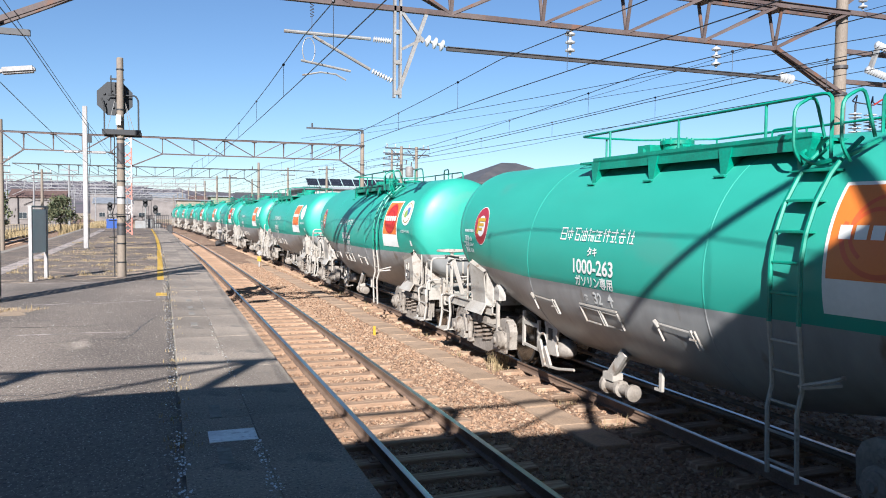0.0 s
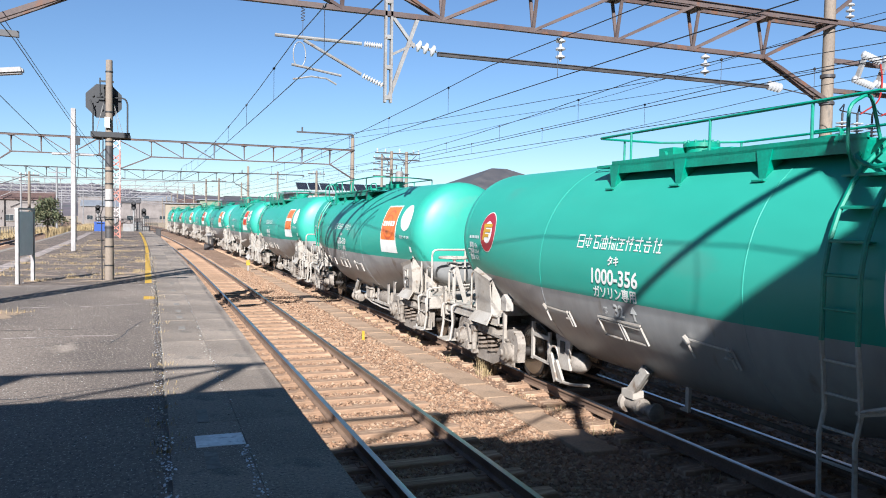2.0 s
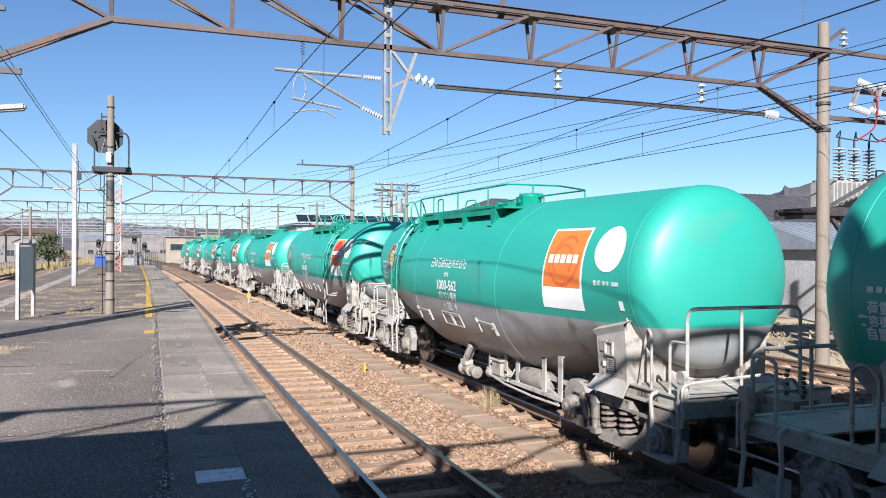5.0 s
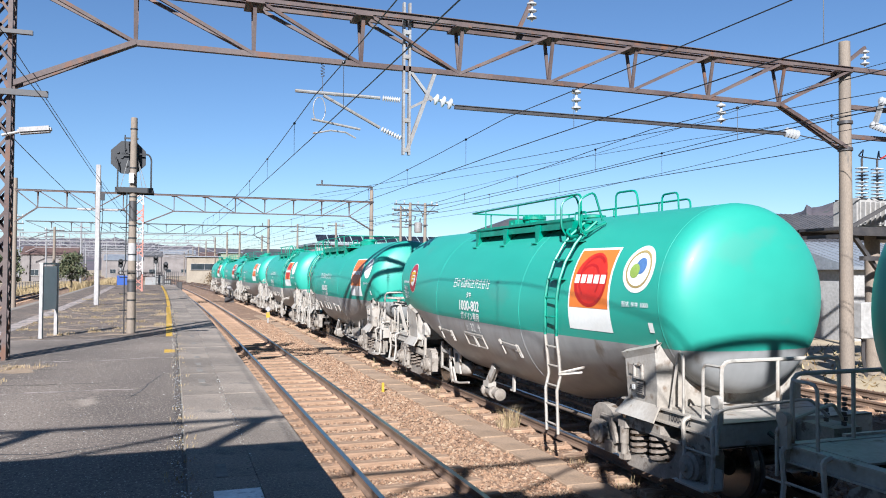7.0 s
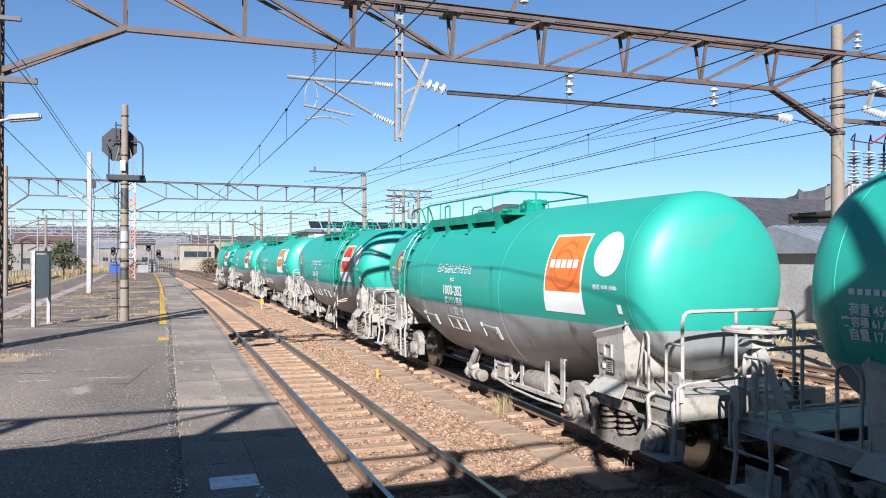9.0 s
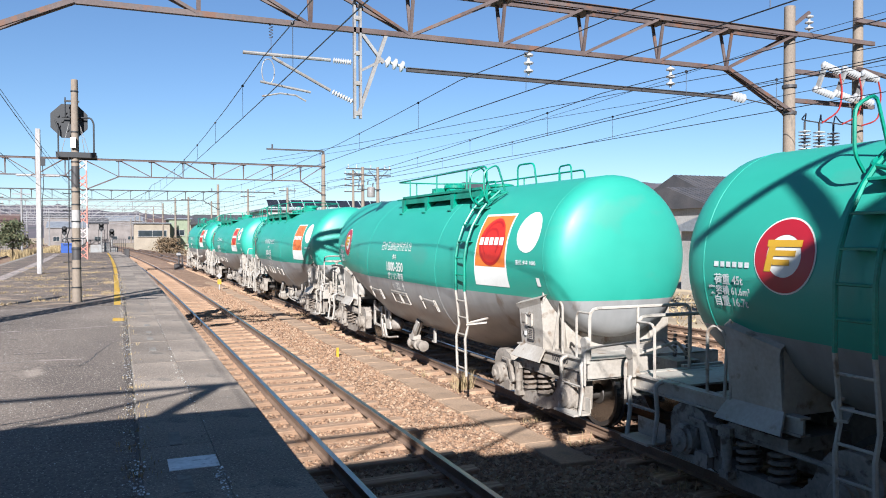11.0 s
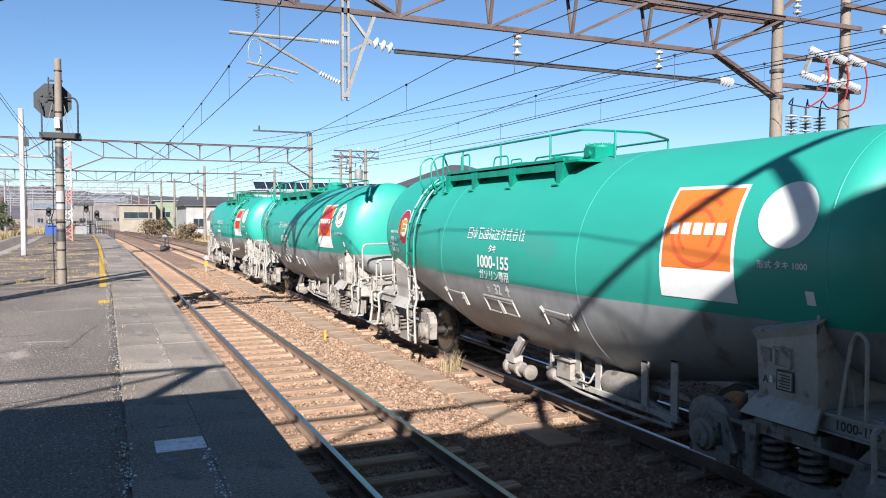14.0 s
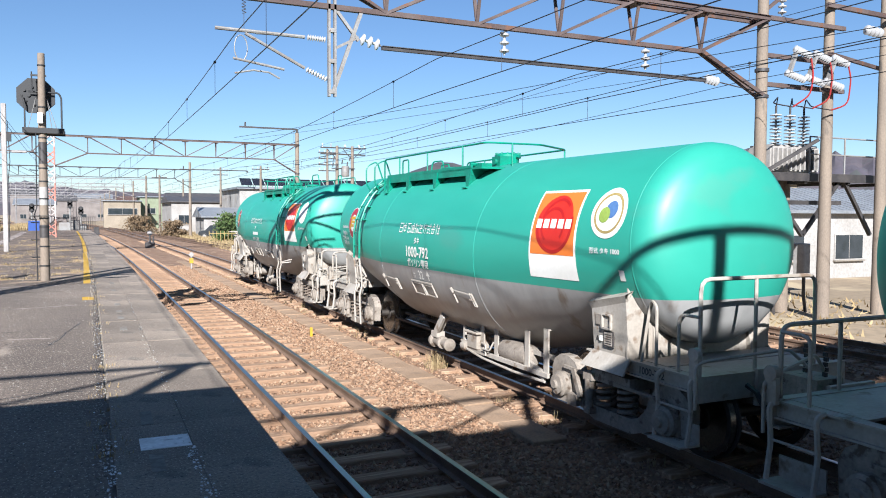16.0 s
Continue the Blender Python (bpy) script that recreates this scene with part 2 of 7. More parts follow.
def lathe(bm, prof, at=(0, 0, 0), axis="Z", n=16):
    """Turns (radius, height) pairs round an axis."""
    if isinstance(axis, Vector):
        q = axis.to_track_quat("Z", "Y").to_matrix()
    else:
        q = {"Z": Matrix.Identity(3), "X": Matrix(((0, 0, 1), (0, 1, 0), (-1, 0, 0))), "Y": Matrix(((1, 0, 0), (0, 0, 1), (0, -1, 0)))}[axis]
    at = Vector(at)
    rings = [[bm.verts.new(at + q @ Vector((r * math.cos(2 * math.pi * k / n), r * math.sin(2 * math.pi * k / n), h))) for k in range(n)] for r, h in prof]
    for a, b in zip(rings, rings[1:]):
        for k in range(n):
            bm.faces.new((a[k], a[(k + 1) % n], b[(k + 1) % n], b[k]))
    bm.faces.new(rings[0][::-1])
    bm.faces.new(rings[-1])


def rounded(pts, r=0.06, steps=3):
    """Rounds the corners of a polyline."""
    pts = [Vector(p) for p in pts]
    out = [pts[0]]
    for a, b, c in zip(pts, pts[1:], pts[2:]):
        k = min(r, (a - b).length * 0.45, (c - b).length * 0.45)
        s, e = b + (a - b).normalized() * k, b + (c - b).normalized() * k
        for i in range(steps + 1):
            t = i / steps
            out.append(s * (1 - t) ** 2 + b * (2 * t * (1 - t)) + e * t * t)
    return out + [pts[-1]]


def smooth(me, angle=0.6):
    me.shade_smooth()
    me.set_sharp_from_angle(angle=angle)


def part(name, bm, material, parent=None, label="", round_off=True):
    """Links a bmesh as ONE mesh object under a thing or a part."""
    me = bpy.data.meshes.new(name)
    bmesh.ops.recalc_face_normals(bm, faces=bm.faces)
    bm.to_mesh(me)
    bm.free()
    for m in material if isinstance(material, (list, tuple)) else [material]:
        me.materials.append(m)
    if round_off:
        smooth(me)
    ob = new(name, me)
    ob.parent = parent
    if label:
        ob["label"] = label
    return ob


def made(fn, *args, **kw):
    bm = bmesh.new()
    fn(bm, *args, **kw)
    return bm


def thing(name, label, category, group="", at=None, kind=""):
    e = tagged(new(name), label, category, group, kind)
    if at is not None:
        e.matrix_basis = at
    return e


def whole(name, bm, material, label, category, group="", kind=""):
    return tagged(part(name, bm, material), label, category, group, kind)


BEND = 0.00025


def bend(x, y):
    """The place across of a line that runs with the gently curving tracks."""
    return x - BEND * y * y if y > 0 else x


def strip(bm, x0, x1, y0, y1, z0, z1, step=2.5):
    """A long body that follows the bend of the tracks."""
    n = max(2, int((y1 - y0) / step) + 1)
    rings = []
    for i in range(n):
        y = y0 + (y1 - y0) * i / (n - 1)
        a, b = bend(x0, y), bend(x1, y)
        rings.append([bm.verts.new(c) for c in ((a, y, z0), (b, y, z0), (b, y, z1), (a, y, z1))])
    for p, q in zip(rings, rings[1:]):
        for k in range(4):
            bm.faces.new((p[k], p[(k + 1) % 4], q[(k + 1) % 4], q[k]))
    bm.faces.new(rings[0][::-1])
    bm.faces.new(rings[-1])


# ---- the train: tank wagons ----
NEAR_X, TRAIN_X = 2.806, 6.47
PITCH = 13.57
LINE_Z = 1.66
# along the wagon, radius, height of the axis
SHELL = [(-5.63, 0.03, 2.257), (-5.61, 0.35, 2.257), (-5.57, 0.62, 2.257), (-5.505, 0.83, 2.257), (-5.44, 0.98, 2.257), (-5.385, 1.05, 2.257), (-5.32, 1.103, 2.257), (-5.245, 1.142, 2.257), (-5.16, 1.157, 2.257),
         (-5.05, 1.159, 2.257), (-1.95, 1.45, 1.975), (1.95, 1.45, 1.975), (5.05, 1.167, 2.262), (5.30, 1.165, 2.262),
         (5.44, 1.15, 2.262), (5.54, 1.11, 2.262), (5.62, 1.055, 2.262), (5.68, 0.985, 2.262), (5.76, 0.83, 2.262), (5.83, 0.62, 2.262), (5.88, 0.35, 2.262), (5.90, 0.03, 2.262)]


def shell_at(y):
    for (a, ra, za), (b, rb, zb) in zip(SHELL, SHELL[1:]):
        if a <= y <= b:
            t = (y - a) / (b - a)
            return ra + (rb - ra) * t, za + (zb - za) * t
    return SHELL[0][1:]


def on_shell(y, z, out=0.004):
    r, zc = shell_at(y)
    return Vector((-math.sqrt(max(0.02, (r + out) ** 2 - (z - zc) ** 2)), y, z))


def tank_mesh():
    bm = bmesh.new()
    n = 64
    rings = []
    for y, r, zc in SHELL:
        rings.append([bm.verts.new((r * math.cos(2 * math.pi * k / n), y, zc + r * math.sin(2 * math.pi * k / n))) for k in range(n)])
    for p, q in zip(rings, rings[1:]):
        for k in range(n):
            bm.faces.new((p[k], q[k], q[(k + 1) % n], p[(k + 1) % n]))
    bm.faces.new(rings[0])
    bm.faces.new(rings[-1][::-1])
    bmesh.ops.bisect_plane(bm, geom=bm.verts[:] + bm.edges[:] + bm.faces[:], plane_co=(0, 0, LINE_Z), plane_no=(0, 0, 1))
    for f in bm.faces:
        f.material_index = 0 if f.calc_center_median().z > LINE_Z else 1
    return bm


def seam(bm, y):
    r, zc = shell_at(y)
    r += 0.004
    rings = [[bm.verts.new(((r + o) * math.cos(2 * math.pi * k / 64), y + s, zc + (r + o) * math.sin(2 * math.pi * k / 64))) for k in range(64)] for s, o in ((-0.016, -0.008), (-0.008, -0.001), (0.008, -0.001), (0.016, -0.008))]
    for p, q in zip(rings, rings[1:]):
        for k in range(64):
            bm.faces.new((p[k], q[k], q[(k + 1) % 64], p[(k + 1) % 64]))


def decal_rect(bm, y0, y1, z0, z1, out, lean=0.0, n=12):
    g = [[bm.verts.new(on_shell(y0 + (y1 - y0) * i / n + lean * (j / n), z0 + (z1 - z0) * j / n, out)) for j in range(n + 1)] for i in range(n + 1)]
    for i in range(n):
        for j in range(n):
            bm.faces.new((g[i][j], g[i + 1][j], g[i + 1][j + 1], g[i][j + 1]))


def decal_ring(bm, yc, zc, r0, r1, out, a0=0.0, a1=2 * math.pi, n=40, m=3, flat=1.0):
    g = [[bm.verts.new(on_shell(yc + (r0 + (r1 - r0) * j / m) * math.cos(a0 + (a1 - a0) * i / n), zc + flat * (r0 + (r1 - r0) * j / m) * math.sin(a0 + (a1 - a0) * i / n), out)) for j in range(m + 1)] for i in range(n + 1)]
    for i in range(n):
        for j in range(m):
            bm.faces.new((g[i][j], g[i + 1][j], g[i + 1][j + 1], g[i][j + 1]))


def lettering(name, body, size, y, z, parent, material=None, flat_x=None, wide=1.0):
    """Painted words, centred at y, with their foot at z, on the shell or on an upright plate at flat_x."""
    cu = bpy.data.curves.new("lettering", "FONT")
    cu.body, cu.size, cu.align_x, cu.resolution_u = body, size, "CENTER", 3
    cu.offset = size * 0.025
    ob = bpy.data.objects.new("lettering", cu)
    scene.collection.objects.link(ob)
    dg = bpy.context.evaluated_depsgraph_get()
    me = bpy.data.meshes.new_from_object(ob.evaluated_get(dg))
    bpy.data.objects.remove(ob)
    for v in me.vertices:
        yy, zz = y - v.co.x * wide, z + v.co.y
        v.co = on_shell(yy, zz, 0.012) if flat_x is None else Vector((flat_x, yy, zz))
    me.materials.clear()
    me.materials.append(material or WHITE)
    out = new(name, me)
    out.parent = parent
    return out


def bogie(parent, yc):
    """A two-axle bogie: cast side frames with axle boxes and coil springs, bolster, brake gear, wheelsets."""
    for s in (-1, 1):
        bm = bmesh.new()
        x = s * 0.95
        # side frame as a swept outline: hooked ends over the axle boxes and a deep middle
        outline = [(-1.24, 0.30), (-1.26, 0.60), (-1.20, 0.72), (-1.08, 0.79), (-0.90, 0.79), (-0.76, 0.74), (-0.66, 0.62), (-0.58, 0.44), (-0.46, 0.33), (-0.34, 0.29), (0.34, 0.29), (0.46, 0.33), (0.58, 0.44), (0.66, 0.62),
                   (0.76, 0.74), (0.90, 0.79), (1.08, 0.79), (1.20, 0.72), (1.26, 0.60), (1.24, 0.30), (1.14, 0.29), (1.12, 0.57), (0.82, 0.57), (0.78, 0.36), (0.70, 0.24),
                   (0.34, 0.12), (-0.34, 0.12), (-0.70, 0.24), (-0.78, 0.36), (-0.82, 0.57), (-1.12, 0.57), (-1.14, 0.29)]
        lo = [bm.verts.new((x - 0.07, yc + a, b)) for a, b in outline]
        hi = [bm.verts.new((x + 0.07, yc + a, b)) for a, b in outline]
        bm.faces.new(lo)
        bm.faces.new(hi[::-1])
        for k in range(len(outline)):
            j = (k + 1) % len(outline)
            bm.faces.new((lo[k], lo[j], hi[j], hi[k]))
        part("side_frame", bm, BOGIE, parent, round_off=False)
        for w in (-0.97, 0.97):
            bm = bmesh.new()
            box(bm, x - 0.1, yc + w - 0.15, 0.3, x + 0.1, yc + w + 0.15, 0.57)
            lathe(bm, [(0.16, 0), (0.16, 0.1), (0.125, 0.12), (0.125, 0.15), (0.06, 0.16), (0.05, 0.19)] if s > 0 else [(0.05, -0.19), (0.06, -0.16), (0.125, -0.15), (0.125, -0.12), (0.16, -0.1), (0.16, 0)], (x + s * 0.06, yc + w, 0.43), "X", 18)
            box(bm, x + s * 0.1 - 0.03, yc + w - 0.2, 0.22, x + s * 0.1 + 0.03, yc + w + 0.2, 0.29)
            part("axle_box", bm, BOGIE, parent)
        for w in (-0.2, 0.2):
            bm = bmesh.new()
            turns, pts = 4, []
            for i in range(turns * 10 + 1):
                a = 2 * math.pi * i / 10
                pts.append((x + s * 0.0 + 0.105 * math.cos(a), yc + w + 0.105 * math.sin(a), 0.30 + 0.3 * i / (turns * 10)))
            tube(bm, pts, 0.024, 5)
            part("coil_spring", bm, SPRING, parent)
    bm = bmesh.new()
    box(bm, -1.06, yc - 0.36, 0.61, 1.06, yc + 0.36, 0.74)
    box(bm, -0.5, yc - 0.25, 0.30, 0.5, yc + 0.25, 0.58)
    lathe(bm, [(0.3, 0), (0.3, 0.1)], (0, yc, 0.72))
    part("bolster", bm, BOGIE, parent)
    # damper and its brackets between the springs and the outer frame
    for s in (-1, 1):
        bm = bmesh.new()
        rod(bm, (s * 1.08, yc + 0.36, 0.26), (s * 1.08, yc + 0.36, 0.62), 0.045, n=12)
        rod(bm, (s * 1.08, yc + 0.36, 0.40), (s * 1.08, yc + 0.36, 0.62), 0.058, n=12)
        box(bm, s * 1.03 - 0.09, yc + 0.28, 0.60, s * 1.03 + 0.09, yc + 0.44, 0.70)
        box(bm, s * 1.03 - 0.09, yc + 0.30, 0.20, s * 1.03 + 0.09, yc + 0.42, 0.27)
        part("damper", bm, BOGIE, parent)
        bm = bmesh.new()
        beam(bm, (s * 1.05, yc - 0.95, 0.62), (s * 1.05, yc + 0.95, 0.66), 0.035)
        beam(bm, (s * 1.07, yc + 0.55, 0.35), (s * 1.07, yc + 0.70, 0.66), 0.05, 0.07)
        box(bm, s * 1.07 - 0.04, yc + 0.60, 0.22, s * 1.07 + 0.04, yc + 0.78, 0.36)
        part("brake_linkage", bm, BOGIE, parent)
    for w in (-0.45, 0.45):
        bm = bmesh.new()
        beam(bm, (-0.95, yc + w * 1.15, 0.38), (0.95, yc + w * 1.15, 0.38), 0.08)
        for s in (-1, 1):
            box(bm, s * 0.52 - 0.05, yc + w * 1.15 - 0.06, 0.25, s * 0.52 + 0.05, yc + w * 1.15 + 0.06, 0.55)
        part("brake_beam", bm, BOGIE, parent)
    for w in (-0.97, 0.97):
        ws = new("wheelset")
        ws.parent = parent
        ws.location = (0, yc + w, 0.43)
        WHEELSETS.append((ws, yc + w))
        part("axle", made(rod, (-0.82, 0, 0), (0.82, 0, 0), 0.07, n=12), WHEEL, ws)
        for s in (-1, 1):
            prof = [(0.07, -0.06), (0.13, -0.06), (0.15, -0.02), (0.34, 0.0), (0.36, -0.045), (0.43, -0.05), (0.43, 0.045), (0.455, 0.05), (0.455, 0.075), (0.36, 0.075), (0.34, 0.03), (0.15, 0.04), (0.13, 0.08), (0.07, 0.08)]
            bm = bmesh.new()
            lathe(bm, [(r, -s * h) for r, h in prof], (s * 0.555, 0, 0), "X", 40)
            for k in range(6):
                a = k * math.pi / 3
                lathe(bm, [(0.02, s * 0.0), (0.02, s * 0.03)], (s * 0.555, 0.24 * math.cos(a), 0.24 * math.sin(a)), "X", 6)
            part("wheel", bm, WHEEL, ws)
            bm = bmesh.new()
            lathe(bm, [(0.4315, s * 0.046), (0.4315, -s * 0.04)], (s * 0.555, 0, 0), "X", 40)
            part("tread", bm, TREAD, ws)


WHEELSETS = []


def end_at(s):
    """How far the deck reaches: the brake end is longer."""
    return 6.58 if s > 0 else 6.08


def extrude(prof, axis, a, b):
    """A closed outline of (u, v) pairs pulled from a to b along x or y."""
    bm = bmesh.new()
    put = (lambda k, u, v: (k, u, v)) if axis == "x" else (lambda k, u, v: (u, k, v))
    lo = [bm.verts.new(put(a, u, v)) for u, v in prof]
    hi = [bm.verts.new(put(b, u, v)) for u, v in prof]
    bm.faces.new(lo)
    bm.faces.new(hi[::-1])
    for k in range(len(prof)):
        j = (k + 1) % len(prof)
        bm.faces.new((lo[k], lo[j], hi[j], hi[k]))
    return bm


def end_deck(parent, s, turned):
    """The end of the underframe: sills, deck plates, buffer beam, coupler, hoses, rails and steps."""
    e = end_at(s)

    def span(bm, x0, a, z0, x1, b, z1):
        box(bm, x0, min(s * a, s * b), z0, x1, max(s * a, s * b), z1)

    for x in (-1, 1):
        bm = bmesh.new()
        span(bm, x * 1.0 - 0.012, 4.2, 0.80, x * 1.0 + 0.012, e, 0.955)
        span(bm, x * 0.985 - 0.06, 4.2, 0.94, x * 0.985 + 0.06, e, 0.96)
        span(bm, x * 0.985 - 0.06, 4.2, 0.79, x * 0.985 + 0.06, e, 0.81)
        part("side_sill", bm, FRAME_GREY, parent, round_off=False)
    bm = bmesh.new()
    span(bm, -0.28, 3.4, 0.62, 0.28, e, 0.94)
    part("centre_sill", bm, DIRTY, parent)
    for a, b in ((5.06, 5.5), (5.54, e - 0.05)) if s < 0 else ((5.06, 5.35), (5.75, e - 0.05)):
        bm = bmesh.new()
        span(bm, -0.93, a, 0.945, 0.93, b, 0.967)
        part("deck_plate", bm, FRAME_GREY, parent)
    bm = bmesh.new()
    span(bm, -0.9, 5.2, 0.86, 0.9, 5.28, 0.93)
    span(bm, -0.9, e - 0.5, 0.86, 0.9, e - 0.42, 0.93)
    part("cross_beam", bm, DIRTY, parent)
    bm = bmesh.new()
    span(bm, -1.06, e - 0.02, 0.715, 1.06, e + 0.01, 0.97)
    span(bm, -1.06, e - 0.09, 0.955, 1.06, e + 0.01, 0.975)
    span(bm, -1.06, e - 0.09, 0.71, 1.06, e + 0.01, 0.73)
    span(bm, -0.3, e, 0.62, 0.3, e + 0.05, 1.0)
    part("buffer_beam", bm, FRAME_GREY, parent)
    bm = bmesh.new()
    span(bm, -0.09, e, 0.76, 0.09, e + 0.30, 0.94)
    span(bm, -0.2, e + 0.24, 0.72, 0.16, e + 0.46, 1.0)
    span(bm, 0.05, e + 0.40, 0.74, 0.16, e + 0.55, 0.98)
    part("coupler", bm, BOGIE, parent)
    for x in (-0.45, 0.45):
        part("brake_hose", made(tube, [(x, s * (e + 0.05), 0.85), (x, s * (e + 0.18), 0.8), (x * 0.9, s * (e + 0.3), 0.55), (x * 0.6, s * (e + 0.42), 0.5)], 0.03), BLACK, parent)
    # uncoupling lever: a flat upright bracket, its handle and the long rod to the coupler
    bm = bmesh.new()
    span(bm, -1.10, e - 0.08, 0.93, -1.05, e + 0.04, 1.24)
    lathe(bm, [(0.07, -0.03), (0.07, 0.03)], (-1.08, s * (e - 0.02), 1.20), "X", 14)
    tube(bm, rounded([(-1.12, s * (e + 0.03), 0.66), (-1.12, s * (e + 0.03), 1.10), (-1.02, s * (e + 0.06), 1.14), (-0.15, s * (e + 0.30), 1.24), (0.05, s * (e + 0.36), 1.05)], 0.06), 0.018)
    part("uncoupling_lever", bm, FRAME_GREY, parent)
    bm = bmesh.new()
    for k in range(6):
        box(bm, 0.02 + 0.012 * (k % 2), s * (e + 0.34) - 0.02, 1.0 + 0.05 * k, 0.05 + 0.012 * (k % 2), s * (e + 0.34) + 0.02, 1.04 + 0.05 * k)
    part("coupler_chain", bm, BLACK, parent)
    # rails
    top = 1.94 if s < 0 and turned else 1.62
    bm = bmesh.new()
    tube(bm, rounded([(-1.0, s * (e - 0.04), 0.95), (-1.0, s * (e - 0.04), top), (0.62, s * (e - 0.04), top), (0.62, s * (e - 0.04), 0.95)], 0.12), 0.022)
    rod(bm, (-0.25, s * (e - 0.04), 0.95), (-0.25, s * (e - 0.04), top), 0.020)
    part("end_rail", bm, FRAME_GREY, parent)
    bm = bmesh.new()
    tube(bm, rounded([(-1.0, s * (e - 0.34), 0.95), (-1.0, s * (e - 0.34), 1.56), (-1.0, s * (e - 0.04), 1.56)], 0.09), 0.018)
    part("side_rail", bm, FRAME_GREY, parent)
    bm = bmesh.new()
    tube(bm, rounded([(-1.0, s * 5.16, 0.95), (-0.93, s * 5.20, 1.55), (-0.98, s * 5.30, 1.66), (-1.0, s * 5.40, 1.6), (-1.0, s * 5.40, 0.95)], 0.07), 0.018)
    part("grab_rail", bm, FRAME_GREY, parent)
    # hanging step
    ya, yb = e - 0.52, e - 0.04
    tread = bmesh.new()
    span(tread, -1.24, ya, 0.255, -0.98, yb, 0.28)
    span(tread, -0.995, ya, 0.26, -0.98, yb, 0.47)
    step = part("foot_step", tread, FRAME_GREY, parent)
    for k in (ya, yb):
        part("step_post", made(tube, rounded([(-1.03, s * k, 0.95), (-1.13, s * k, 0.92), (-1.10, s * k, 0.60), (-1.15, s * k, 0.27)], 0.06), 0.026), FRAME_GREY, step)
    part("step_rung", made(rod, (-1.1, s * ya, 0.62), (-1.1, s * yb, 0.62), 0.014), FRAME_GREY, step)



def saddle(parent, s):
    """The box-shaped upright that carries the tank over the bogie: side plates with a lip and a flared foot, and webs shaped to the tank."""
    a, b = 4.38, 5.02
    wide = 1.15 if s < 0 else 1.115

    def belly(y, x):
        r, zc = shell_at(s * y)
        return zc - math.sqrt((r + 0.004) ** 2 - x * x)

    for side in (-1, 1):
        # the plate's top edge climbs towards the wagon's end
        bm = bmesh.new()
        za, zb = 1.55, 1.69
        plate = [(a, 0.95), (b, 0.95), (b, zb - 0.08), (a, za - 0.08)]
        o = [bm.verts.new((side * (1.06 + 0.05 * (z - 0.95) / 0.6), s * y, z)) for y, z in plate]
        i = [bm.verts.new((side * (1.035 + 0.05 * (z - 0.95) / 0.6), s * y, z)) for y, z in plate]
        lip = [bm.verts.new((side * x, s * y, z)) for x, y, z in ((wide, a - 0.03, za), (wide, b + 0.03, zb), (1.03, b + 0.03, zb + 0.05), (1.03, a - 0.03, za + 0.05))]
        bm.faces.new((o[0], o[1], o[2], o[3]))
        bm.faces.new((i[3], i[2], i[1], i[0]))
        for k in (0, 1, 3):
            j = (k + 1) % 4
            bm.faces.new((o[k], i[k], i[j], o[j]))
        bm.faces.new((o[3], o[2], lip[1], lip[0]))
        bm.faces.new((lip[0], lip[1], lip[2], lip[3]))
        bm.faces.new((i[2], i[3], lip[3], lip[2]))
        part("saddle", bm, FRAME_GREY, parent, round_off=False)
        bm = bmesh.new()
        foot = [(1.065, a - 0.02, 0.985), (1.065, b + 0.02, 0.985), (1.20, b + 0.07, 0.80), (1.20, a - 0.10, 0.80)]
        o = [bm.verts.new((side * x, s * y, z)) for x, y, z in foot]
        i = [bm.verts.new((side * (x - 0.02), s * y, z - 0.01)) for x, y, z in foot]
        bm.faces.new(o)
        bm.faces.new(i[::-1])
        for k in range(4):
            j = (k + 1) % 4
            bm.faces.new((o[k], o[j], i[j], i[k]))
        part("flared_foot", bm, FRAME_GREY, parent, round_off=False)
    for y, x1 in ((a + 0.01, 1.05), (b - 0.015, 1.08)):
        xs = [-x1 + 2 * x1 * k / 16 for k in range(17)]
        prof = [(-x1, 0.93)] + [(x, max(0.95, belly(y, min(abs(x), 1.06)))) for x in xs] + [(x1, 0.93)]
        part("saddle_web", extrude(prof, "y", s * y - 0.012, s * y + 0.012), FRAME_GREY, parent, round_off=False)
    # stiffening rib outside the outer web
    for x in (-0.72, 0.72):
        part("gusset", extrude([(s * 5.02, 1.34), (s * 5.02, 0.95), (s * 5.10, 0.95)], "x", x - 0.01, x + 0.01), FRAME_GREY, parent, round_off=False)
    if s > 0:
        return
    # card holder, small notices and a pale button on the plate
    yc = s * 4.66
    bm = bmesh.new()
    for dy in (-0.09, 0.07):
        box(bm, -1.125, yc + dy - 0.012, 1.28, -1.095, yc + dy + 0.012, 1.44)
    for z in (1.27, 1.43):
        box(bm, -1.125, yc - 0.10, z - 0.01, -1.095, yc + 0.08, z + 0.01)
    part("card_holder", bm, FRAME_GREY, parent)
    part("notice_plate", made(box, -1.108, yc + 0.12, 1.30, -1.09, yc + 0.20, 1.42), BOGIE, parent)
    frame_plate = part("notice_plate", made(box, -1.098, yc - 0.12, 1.06, -1.078, yc + 0.06, 1.24), DARK_STEEL, parent)
    part("notice_sheet", made(box, -1.101, yc - 0.105, 1.075, -1.0985, yc + 0.045, 1.225), FRAME_GREY, frame_plate)
    for k in range(5):
        part("notice_line", made(box, -1.104, yc - 0.09, 1.09 + 0.026 * k, -1.1015, yc + 0.03 - 0.02 * (k % 2), 1.10 + 0.026 * k), DARK_STEEL, frame_plate)
